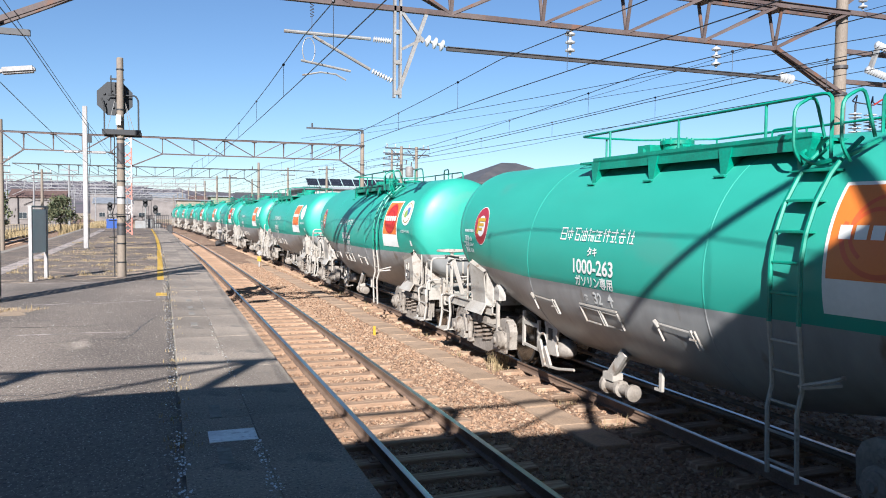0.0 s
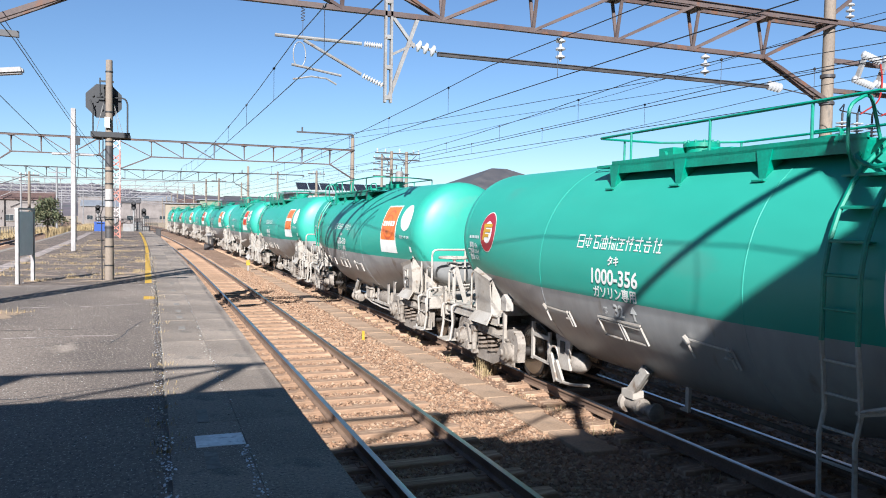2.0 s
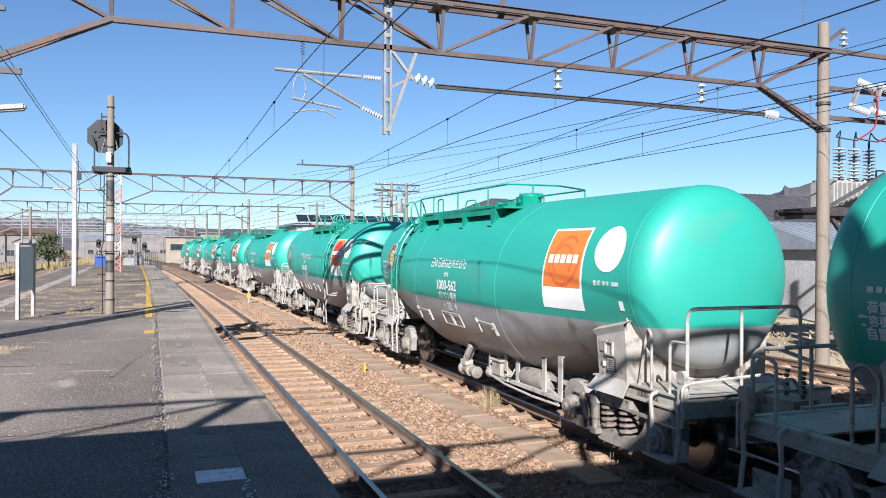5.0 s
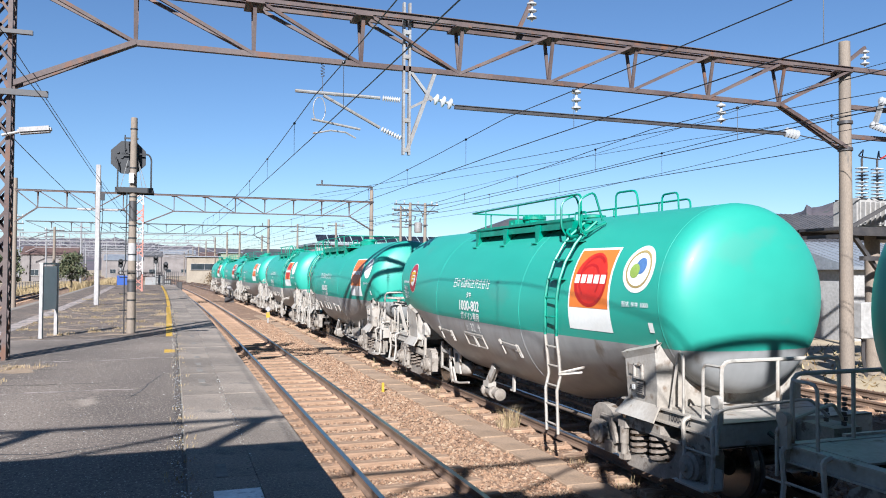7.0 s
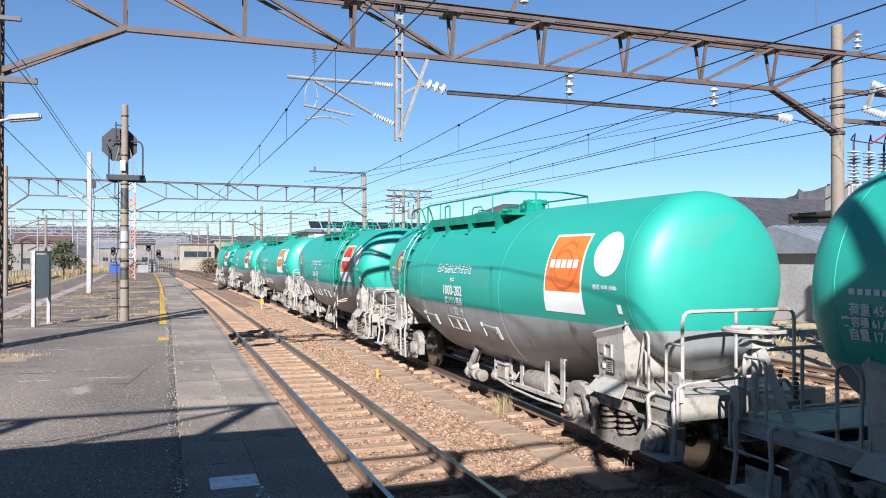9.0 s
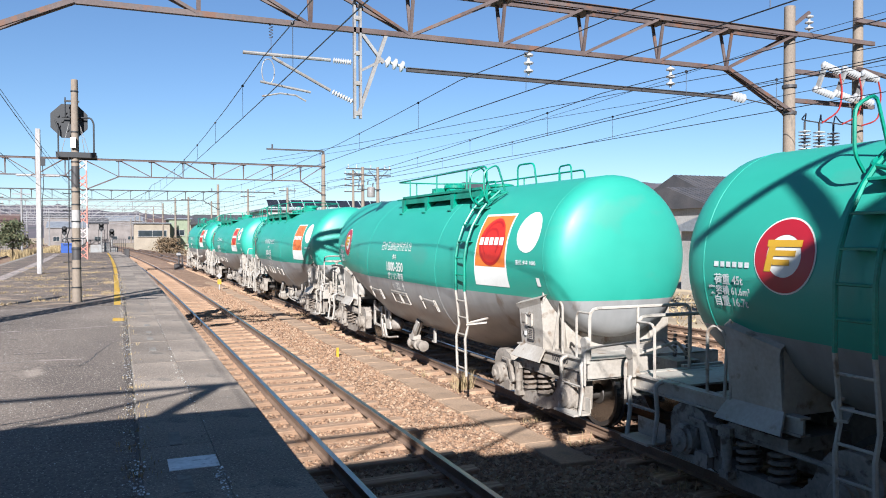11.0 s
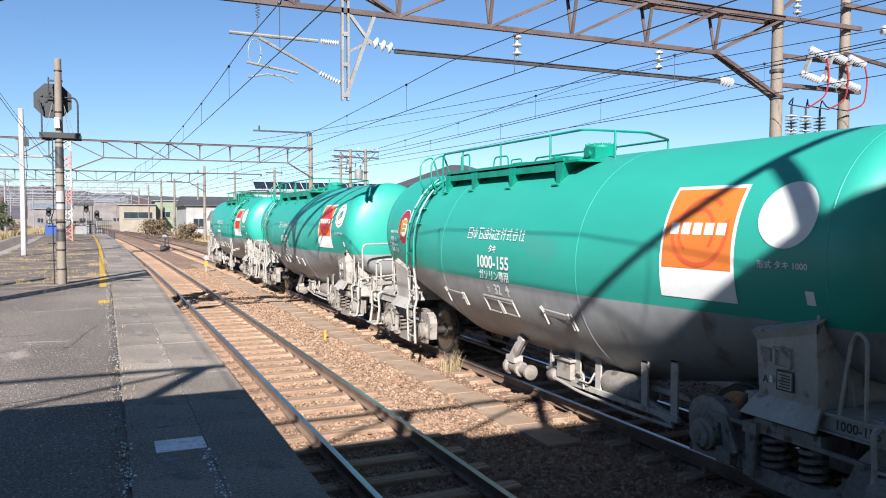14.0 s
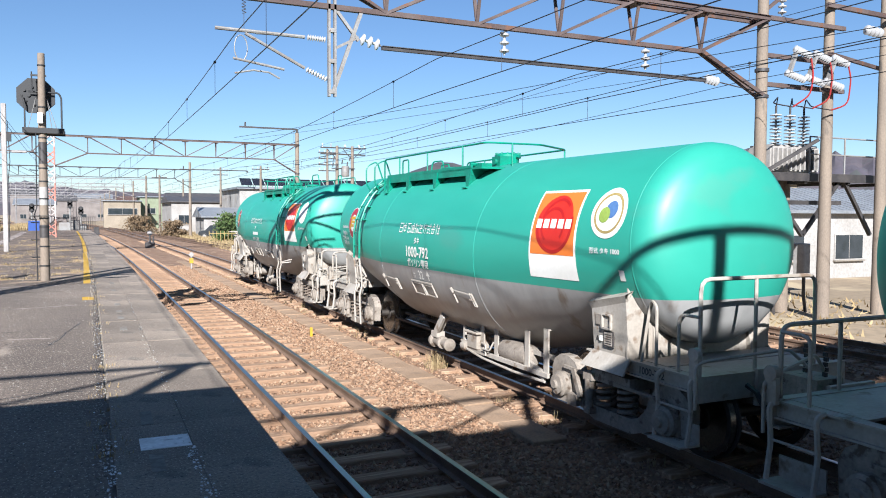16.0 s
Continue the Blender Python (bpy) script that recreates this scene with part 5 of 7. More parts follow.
# ---- overhead line: gantries ----
def disc_string(parent, a, b, n=3, r=0.10, name="insulator"):
    """A string of white porcelain discs from a to b."""
    bm = bmesh.new()
    a, b = Vector(a), Vector(b)
    ln = (b - a).length
    prof = [(0.015, 0)]
    for k in range(n):
        h = ln * (k + 0.5) / n
        w = ln / n * 0.4
        prof += [(0.03, h - w), (r, h - w * 0.35), (r * 0.95, h + w * 0.1), (0.045, h + w * 0.3), (0.03, h + w * 0.6)]
    prof.append((0.015, ln))
    lathe(bm, prof, a, b - a, 14)
    return part(name, bm, PORCELAIN, parent)


def lattice_mast(parent, x, y, z0, z1, w, material, step=0.42):
    for sx in (-1, 1):
        for sy in (-1, 1):
            bm = bmesh.new()
            box(bm, x + sx * w / 2 - 0.035, y + sy * w / 2 - 0.035, z0, x + sx * w / 2 + 0.035, y + sy * w / 2 + 0.035, z1)
            part("mast_leg", bm, material, parent, round_off=False)
    bm = bmesh.new()
    z, flip = z0 + 0.05, 1
    while z + step < z1:
        for sx in (-1, 1):
            beam(bm, (x + sx * w / 2, y - flip * w / 2, z), (x + sx * w / 2, y + flip * w / 2, z + step), 0.045, 0.015)
            beam(bm, (x + sx * w / 2, y + flip * w / 2, z), (x + sx * w / 2, y - flip * w / 2, z + step), 0.045, 0.015)
        for sy in (-1, 1):
            beam(bm, (x - flip * w / 2, y + sy * w / 2, z), (x + flip * w / 2, y + sy * w / 2, z + step), 0.015, 0.045)
            beam(bm, (x + flip * w / 2, y + sy * w / 2, z), (x - flip * w / 2, y + sy * w / 2, z + step), 0.015, 0.045)
        z += step
        flip = -flip
    part("lattice", bm, material, parent, round_off=False)


def truss(parent, y, x0, n, p, xl, xr, zb, zt, material, mid, thin=1.0, half=0.22, post=None, drop=0.98):
    """A beam with one lower and two upper chords; nodes x0 + i p; the diagonals turn at the node mid."""
    lower = part("lower_chord", made(box, x0 - 0.12, y - 0.05, zb - 0.05 * thin, x0 + (n - 1) * p + 0.12, y + 0.05, zb + 0.05 * thin), material, parent)
    for s in (-1, 1):
        bm = bmesh.new()
        box(bm, xl, y + s * half - 0.035 * thin, zt - 0.06 * thin, xr, y + s * half + 0.035 * thin, zt + 0.045 * thin)
        box(bm, xl, y + s * half - 0.075 * thin, zt + 0.04 * thin, xr, y + s * half + 0.075 * thin, zt + 0.052 * thin)
        part("upper_chord", bm, material, parent)
    xs = [x0 + i * p for i in range(n)]
    for i, x in enumerate(xs):
        bm = bmesh.new()
        for s in (-1, 1):
            beam(bm, (x, y, zb), (x, y + s * half, zt), post or 0.07 * thin, 0.04 * thin)
        part("upright", bm, material, parent)
        if half > 0.1:
            part("tie_plate", made(box, x - 0.17, y - 0.3, zt - 0.1, x + 0.17, y + 0.3, zt - 0.06), material, parent)
        if i < mid:
            a, b = (x, zt), (x + p, zb)
        elif i < n - 1 and not (post and i > 3):
            a, b = (x, zb), (x + p, zt)
        else:
            continue
        bm = bmesh.new()
        for s in (-1, 1):
            ya, yb = (y + s * half, y + 0.02 * s) if a[1] > b[1] else (y + 0.02 * s, y + s * half)
            beam(bm, (a[0], ya, a[1]), (b[0], yb, b[1]), 0.06 * thin, 0.06 * thin)
        part("diagonal", bm, material, parent)
    # one more upright off the node grid, placed only for its shadow line
    if post:
        part("upright", made(beam, (xs[5] + 1.2, y, zb), (xs[5] + 1.2, y, zt), 0.12, 0.04), material, parent)
    for xa, xb in ((xs[0], xl), (xs[-1], xr)):
        bm = bmesh.new()
        for s in (-1, 1):
            beam(bm, (xa, y + 0.02 * s, zb), (xb, y + s * half, zt), 0.06 * thin)
        part("end_diagonal", bm, material, parent)
        bm = bmesh.new()
        for s in (-1, 1):
            beam(bm, (xa, y + s * 0.05, zb), (xb, y + s * 0.12, zb - drop), 0.07 * thin, 0.09 * thin)
        part("knee_brace", bm, material, parent)


def drop_arm(parent, y, px, tip, low, zb, zt):
    """The hanging post with its cantilever of tubes and ribbed insulators."""
    bm = bmesh.new()
    for s in (-0.06, 0.06):
        box(bm, px + s - 0.022, y - 0.05, low, px + s + 0.022, y + 0.05, zt + 0.35)
    for z in (low + 0.1, 5.6, 6.2, 6.9, 7.4):
        box(bm, px - 0.08, y - 0.055, z - 0.04, px + 0.08, y + 0.055, z + 0.04)
    part("drop_post", bm, GALV, parent)
    bm = bmesh.new()
    beam(bm, (px + 0.03, y, low + 0.12), (px + 0.62, y, zb), 0.07, 0.07)
    beam(bm, (px + 0.05, y, zb), (px + 0.55, y, 6.05), 0.06)
    beam(bm, (px + 0.05, y, 5.85), (px + 0.55, y, 6.12), 0.05)
    part("stay", bm, GALV, parent)
    bm = bmesh.new()
    rod(bm, (tip, y, 6.03), (px - 0.55, y, 6.02), 0.035)
    rod(bm, (tip + 0.55, y, 5.98), (px - 0.55, y, 5.42), 0.032)
    rod(bm, (tip + 0.75, y, 6.0), (tip + 1.25, y, 6.02), 0.02)
    part("cantilever_tube", bm, GALV, parent)
    bm = bmesh.new()
    rod(bm, (tip + 0.32, y, 5.50), (px - 0.95, y, 5.36), 0.025)
    tube(bm, [(tip + 0.35, y, 5.22), (tip + 0.7, y, 5.30), (tip + 1.0, y, 5.28), (tip + 1.2, y, 5.18)], 0.018)
    ring = [(tip + 0.47 + 0.12 * math.cos(2 * math.pi * k / 20), y, 5.70 + 0.24 * math.sin(2 * math.pi * k / 20)) for k in range(21)]
    tube(bm, ring, 0.010)
    part("steady_arm", bm, GALV, parent)
    disc_string(parent, (px - 0.5, y, 6.02), (px - 0.12, y, 6.01), 8, 0.06)
    disc_string(parent, (px - 0.52, y, 5.40), (px - 0.1, y, 5.23), 8, 0.06)


def gantry(y, label, material=RUSTY, full=True, dx=0.0, x0=-0.78, n=8, p=2.086, xl=-2.83, xr=15.92, mid=3, zb=6.66, zt=7.66, lattice=True, low_z=-0.3, thin=1.0, half=0.22, post=None):
    e = thing("gantry", label, "overhead line gantry", "overhead line gantries")
    x0, xl, xr = x0 + dx, xl + dx, xr + dx
    truss(e, y, x0, n, p, xl, xr, zb, zt, material, mid, thin, half, post)
    bm = bmesh.new()
    lathe(bm, [(0.175, low_z), (0.135, 8.42), (0.11, 8.43)], (xr, y, 0), n=16)
    part("pole", bm, POLE, e, "tapered concrete pole")
    for z in (zt, zb - 0.98, zb - 0.3):
        part("pole_band", made(lathe, [(0.18, z - 0.04), (0.18, z + 0.04)], (xr, y, 0), n=16), DARK_STEEL, e)
    if lattice and full:
        lattice_mast(e, xl - 0.08, y, 0.99, 9.4, 0.30, material)
    elif lattice:
        for k in range(6):
            lattice_mast(e, xl, y, 0.99 + 1.16 * k, 0.99 + 1.16 * (k + 1), 0.5, MAST_WHITE if k % 2 else MAST_RED)
    if full:
        drop_arm(e, y, 4.34 + dx, 2.10 + dx, 4.90, zb, zt)
        bm = bmesh.new()
        box(bm, 5.39 + dx, y - 0.04, 5.92, 14.0 + dx, y + 0.04, 5.985)
        box(bm, 5.39 + dx, y - 0.06, 5.985, 14.0 + dx, y + 0.06, 6.0)
        part("hanger_beam", bm, DARK_STEEL, e)
        disc_string(e, (4.92 + dx, y, 6.10), (5.37 + dx, y, 6.0), 3, 0.12)
        disc_string(e, (14.02 + dx, y, 6.0), (14.42 + dx, y, 5.95), 4, 0.12)
        part("tie_rod", made(rod, (14.42 + dx, y, 5.95), (15.8 + dx, y, 5.8), 0.015), DARK_STEEL, e)
        for x in (8.24, 12.11):
            disc_string(e, (x + dx, y, 6.58), (x + dx, y, 6.06), 3, 0.11)
            part("hook", made(rod, (x + dx, y, 6.56), (x + dx, y, 6.68), 0.02), DARK_STEEL, e)
        # insulators and outrigger above the beam
        bm = bmesh.new()
        beam(bm, (6.8 + dx, y, zt), (7.15 + dx, y, zt + 0.75), 0.08)
        beam(bm, (15.5 + dx, y, zt - 0.1), (16.6 + dx, y, 8.35), 0.08)
        part("outrigger", bm, RUSTY, e)
        disc_string(e, (7.15 + dx, y, 8.4), (7.15 + dx, y, 7.95), 3, 0.11)
        disc_string(e, (16.6 + dx, y, 8.3), (16.6 + dx, y, 7.85), 3, 0.11)
        # brackets and lamp on the mast
        bm = bmesh.new()
        box(bm, -3.1 + dx, y - 0.3, 5.50, -2.15 + dx, y - 0.22, 5.60)
        part("mast_bracket", bm, DARK_STEEL, e)
        part("mast_bracket", made(box, -3.1 + dx, y - 0.3, 6.55, -2.4 + dx, y - 0.22, 6.62), DARK_STEEL, e)
        bm = bmesh.new()
        spring = [(2.63 + dx + 0.04 * math.cos(k * 1.2), y, 6.62 - 0.012 * k) for k in range(24)]
        tube(bm, spring, 0.008, 5)
        rod(bm, (2.63 + dx, y, 6.34), (2.63 + dx, y, 6.05), 0.006, n=5)
        part("jumper", bm, DARK_STEEL, e)
    return e


gantry(14.8, "rusty lattice gantry carrying the overhead line over the tracks")
# out of view behind the camera; its members follow the barred shadow it casts
gantry(-1.6, "rusty lattice gantry above the platform end", x0=-8.17, n=12, xl=-10.4, mid=0, zb=6.3, zt=7.8, lattice=False, half=0.03, thin=0.45, post=0.15)
gantry(55.0, "distant steel gantry over the tracks", x0=-0.3, n=7, p=2.02, xl=-2.5, xr=13.5, mid=3, zb=6.45, zt=7.55, full=False, material=RUSTY, thin=0.8)
gantry(92.0, "distant steel gantry over the tracks", x0=-13.0, n=12, p=1.95, xl=-15.5, xr=10.1, mid=6, zb=6.5, zt=7.55, full=False, lattice=False, material=DARK_STEEL, thin=0.8)
for i, y in enumerate((128, 150, 172, 196, 222, 250, 285, 325)):
    gantry(y, "far grey gantry of the station yard", x0=-24 - i * 1.5, n=15, p=2.1, xl=-26 - i * 1.5, xr=7.5 - i * 0.9, mid=7, zb=6.6, zt=7.8, full=False, lattice=False, material=FAR_STEEL, thin=0.9)
# crossarms that stand above the far gantries
for x0, x1, y, z in ((9.4, 13.5, 55.0, 8.68), (9.0, 16.6, 92.0, 7.6)):
    bm = bmesh.new()
    box(bm, x0, y - 0.06, z - 0.06, x1, y + 0.06, z + 0.05)
    rod(bm, (x0 + 0.4, y, z), (x0 + 0.4, y, z + 0.35), 0.06)
    box(bm, x1 - 0.08, y - 0.08, 7.4, x1 + 0.08, y + 0.08, z)
    whole("crossarm", bm, DARK_STEEL, "dark steel crossarm above a far gantry", "crossarm")
# the second span of the gantry at 55 m, over the tracks beyond the platform
e = thing("gantry", "distant gantry span beyond the platform", "overhead line gantry", "overhead line gantries")
truss(e, 55.0, -8.6, 4, 1.7, -9.9, -2.5, 6.45, 7.55, RUSTY, 2, 0.8)
part("pole", made(lathe, [(0.17, -0.3), (0.13, 8.3)], (-9.9, 55, 0)), POLE, e)
for y, x in ((128, -14), (150, -22), (172, -30), (196, -9), (222, -18), (250, -26), (285, -12)):
    bm = bmesh.new()
    lathe(bm, [(0.17, -0.3), (0.13, 9.5)], (x, y, 0), n=10)
    box(bm, x - 1.2, y - 0.05, 8.6, x + 1.2, y + 0.05, 8.75)
    box(bm, x - 0.9, y - 0.05, 7.8, x + 0.9, y + 0.05, 7.92)
    whole("line_pole", bm, FAR_STEEL, "far grey pole with two crossarms", "utility pole", "line poles")

# ---- wires ----
SPANS = [-30, -1.6, 14.8, 55, 92, 128, 172, 222]


def wire(name, at, sag, r=0.011, label="dark overhead wire", spans=SPANS):
    bm = bmesh.new()
    pts = []
    for a, b in zip(spans, spans[1:]):
        for k in range(8):
            t = k / 8
            y = a + (b - a) * t
            x, z = at(y)
            pts.append((x, y, z - sag * 4 * t * (1 - t) * ((b - a) / 40) ** 2))
    x, z = at(spans[-1])
    pts.append((x, spans[-1], z))
    tube(bm, pts, r, 5)
    return whole(name, bm, WIRE, label, "overhead wire", "overhead wires")


def catenary(x0, zm, zc, name, shift=None):
    """Carrier wire, contact wire and the hangers between them."""
    path = shift or (lambda y: bend(x0, y))
    wire("carrier_wire", lambda y: (path(y), zm), 0.35, 0.009, "dark carrier wire of the overhead line")
    wire("contact_wire", lambda y: (path(y), zc), 0.0, 0.009, "contact wire of the overhead line")
    for a, b in zip(SPANS[1:5], SPANS[2:6]):
        n = max(3, int((b - a) / 5))
        for k in range(n):
            t = (k + 0.5) / n
            y = a + (b - a) * t
            top = zm - 0.35 * 4 * t * (1 - t) * ((b - a) / 40) ** 2
            bm = bmesh.new()
            rod(bm, (path(y), y, zc), (path(y), y, top), 0.005, n=5)
            bmesh.ops.create_icosphere(bm, subdivisions=1, radius=0.035, matrix=Matrix.Translation((path(y), y, top)))
            whole("wire_hanger", bm, WIRE, "thin hanger between two overhead wires", "wire hanger", "wire hangers")


catenary(2.52, 5.95, 5.16, "near")
def through_points(*rows):
    """A line across that runs straight from (y, x) to (y, x)."""
    def at(y):
        for (ya, xa), (yb, xb) in zip(rows, rows[1:]):
            if y <= yb:
                return xa + (xb - xa) * (y - ya) / (yb - ya)
        return rows[-1][1] - BEND * (y * y - rows[-1][0] ** 2)
    return at


catenary(7.0, 5.84, 5.13, "train", through_points((-30, 7.1), (-1.6, 7.0), (14.8, 6.60), (55, 6.6)))
catenary(10.7, 5.80, 5.14, "middle", through_points((-30, 11.3), (-1.6, 10.8), (14.8, 10.15), (55, 10.9)))
catenary(12.55, 5.82, 5.14, "siding", through_points((-30, 14.6), (-1.6, 13.6), (14.8, 12.43), (55, 9.2)))
wire("feeder_wire", lambda y: (15.2 - 0.27 * y if y > -2 else 15.7, 5.96), 0.2, 0.008, "thin wire crossing over the tracks", [-30, -1.6, 14.8, 35])
wire("feeder_wire", lambda y: (17.0 - 0.31 * y if y > -2 else 17.6, 5.88), 0.2, 0.006, "thin wire crossing over the tracks", [-30, -1.6, 14.8, 35])
for x, z, sag in ((16.6, 7.8, 0.4), (15.2, 6.0, 0.35), (-2.2, 5.5, 0.3), (-2.8, 6.55, 0.3), (-2.75, 4.9, 0.4)):
    wire("feeder_wire", lambda y, x=x, z=z: (bend(x, y), z), sag, 0.008, "thin dark feeder wire")


# ---- things on the platform ----
def signal_mast():
    e = thing("signal_mast", "concrete signal mast with the black back of a signal head", "railway signal", at=pose(-1.05, 19.9, 1.0))
    part("pole", made(lathe, [(0.105, 0), (0.10, 0.6), (0.075, 5.22), (0.065, 5.23)], n=18), POLE, e, "weathered tapered concrete pole")
    bm = bmesh.new()
    pts = [(0.43 * math.cos(math.pi / 8 + k * math.pi / 4), 0.43 * math.sin(math.pi / 8 + k * math.pi / 4)) for k in range(8)]
    a = [bm.verts.new((-0.13 + x, 0.20, 4.28 + z)) for x, z in pts]
    b = [bm.verts.new((-0.13 + x, 0.24, 4.28 + z)) for x, z in pts]
    bm.faces.new(a)
    bm.faces.new(b[::-1])
    for k in range(8):
        bm.faces.new((a[k], a[(k + 1) % 8], b[(k + 1) % 8], b[k]))
    for x, z in ((-0.24, 0.12), (-0.08, 0.2), (0.1, 0.16), (-0.22, -0.12), (-0.04, -0.2), (0.12, -0.15), (-0.15, 0.0)):
        lathe(bm, [(0.035, 0), (0.035, 0.03)], (-0.13 + x, 0.17, 4.28 + z), "Y", 8)
    box(bm, -0.3, 0.24, 3.95, 0.06, 0.42, 4.6)
    part("signal_head", bm, BLACK, e, "black octagonal signal back plate", round_off=False)
    bm = bmesh.new()
    box(bm, -0.40, -0.10, 3.43, 0.46, 0.55, 3.47)
    for y in (-0.10, 0.55):
        box(bm, -0.40, y - 0.02, 3.40, 0.46, y + 0.02, 3.52)
    part("work_platform", bm, BLACK, e)
    bm = bmesh.new()
    tube(bm, rounded([(-0.36, 0.1, 3.45), (-0.36, 0.1, 4.1), (-0.42, 0.1, 4.28)], 0.05), 0.018)
    tube(bm, rounded([(0.40, 0.1, 3.45), (0.40, 0.1, 4.25), (0.34, 0.1, 4.36), (-0.28, 0.1, 4.36)], 0.06), 0.02)
    part("guard_rail", bm, BLACK, e)
    bm = bmesh.new()
    for x, x2 in ((-0.3, -0.13), (0.3, 0.1), (0.2, 0.1)):
        rod(bm, (x, 0.1, 3.5), (x2, 0.05, 4.2), 0.007, n=5)
    part("stay_wire", bm, GALV, e)
    for z in (0.35, 0.8, 1.25, 1.45, 1.9, 2.3, 2.6, 3.3, 4.0, 4.95):
        part("pole_band", made(lathe, [(0.112 - 0.005 * z, z - 0.016), (0.112 - 0.005 * z, z + 0.016)], n=16), BLACK, e)
    for z in (0.55, 0.95, 1.35, 1.75, 2.15, 2.55, 2.95):
        part("climbing_rung", made(tube, rounded([(-0.1, -0.05, z), (-0.26, -0.08, z), (-0.26, -0.14, z + 0.02)], 0.03), 0.012), BLACK, e)
    bm = bmesh.new()
    tube(bm, [(-0.15, -0.1, 0.0), (-0.16, -0.1, 1.4), (-0.2, -0.12, 1.5), (-0.14, -0.1, 1.7), (-0.13, -0.1, 3.4)], 0.014)
    tube(bm, rounded([(-0.14, -0.14, 1.42), (-0.28, -0.16, 1.42), (-0.28, -0.16, 1.5), (0.22, -0.16, 1.5), (0.22, -0.1, 1.40), (0.12, -0.1, 1.32)], 0.05), 0.013)
    part("cable", bm, BLACK, e)
    for z, h in ((1.75, 0.42), (1.0, 0.3), (2.7, 0.5)):
        part("pole_stripe", made(lathe, [(0.1065 - 0.0055 * z, z), (0.1065 - 0.0055 * (z + h), z + h)], n=18), DARK_STEEL if z != 1.75 else PAINTED, e)
    part("small_box", made(box, -0.09, -0.16, 3.62, 0.02, -0.09, 3.86), WHITE, e)
    bm = bmesh.new()
    beam(bm, (-0.22, 0, 4.72), (0.1, 0, 4.72), 0.04)
    rod(bm, (-0.2, 0, 4.35), (-0.2, 0, 4.8), 0.015)
    part("top_bracket", bm, BLACK, e)
    return e


signal_mast()


def lamp_post():
    e = thing("lamp_post", "white square platform lamp post with two arms", "lamp post", at=pose(-3.2, 34.9, 1.0))
    bm = bmesh.new()
    box(bm, -0.09, -0.09, 0, 0.09, 0.09, 5.9)
    bmesh.ops.bevel(bm, geom=bm.edges[:], offset=0.02, segments=1, affect="EDGES")
    part("post", bm, PAINTED, e)
    for s in (-1, 1):
        bm = bmesh.new()
        tube(bm, [(0, 0, 3.9), (s * 0.2, 0, 3.98), (s * 0.3, 0, 4.0)], 0.025)
        part("arm", bm, GALV, e)
        bm = bmesh.new()
        box(bm, s * 0.52 - 0.28, -0.09, 3.96, s * 0.52 + 0.28, 0.09, 4.05)
        bmesh.ops.bevel(bm, geom=bm.edges[:], offset=0.025, segments=2, affect="EDGES")
        part("lamp_head", bm, PAINTED, e)
    bm = bmesh.new()
    tube(bm, [(0.13, -0.1, 0.4), (0.14, -0.12, 3.0), (0.2, -0.12, 3.6), (0.13, -0.1, 5.2)], 0.015)
    box(bm, 0.1, -0.15, 4.4, 0.26, 0.0, 4.7)
    part("cable", bm, BLACK, e)


lamp_post()

# lamp on the gantry's lattice mast
e = thing("mast_lamp", "white lamp head on a short arm at the lattice mast", "lamp", at=pose(-2.6, 14.55, 4.88, 0, -8, 0))
bm = bmesh.new()
box(bm, 0.0, -0.10, -0.05, 0.52, 0.10, 0.06)
bmesh.ops.bevel(bm, geom=bm.edges[:], offset=0.03, segments=2, affect="EDGES")
part("lamp_head", bm, PAINTED, e)
part("arm", made(rod, (-0.25, 0, -0.04), (0.05, 0, 0.0), 0.025), GALV, e)

# notice board
e = thing("notice_board", "white-framed notice board on two posts at the platform", "notice board", at=pose(-2.75, 19.3, 1.0, 0, 0, -13))
for y in (-0.42, 0.42):
    part("post", made(box, -0.035, y - 0.035, 0, 0.035, y + 0.035, 1.64), PAINTED, e)
part("board", made(box, -0.02, -0.385, 0.62, 0.02, 0.385, 1.60), WHITE, e, "weathered pale panel")
part("top_rail", made(box, -0.04, -0.46, 1.64, 0.04, 0.46, 1.68), PAINTED, e)

# blue-sheeted box, cabinet, fence and far signals at the platform's end
whole("blue_box", made(box, -5.2, 75.0, 1.0, -4.25, 75.7, 1.86), BLUE_SHEET, "blue sheeted box at the platform end", "box")
bm = bmesh.new()
box(bm, -2.9, 76.6, -0.32, -1.9, 77.2, 1.7)
bmesh.ops.bevel(bm, geom=bm.edges[:], offset=0.05, segments=1, affect="EDGES")
whole("equipment_cabinet", bm, GALV, "grey equipment cabinet beyond the platform end", "cabinet")


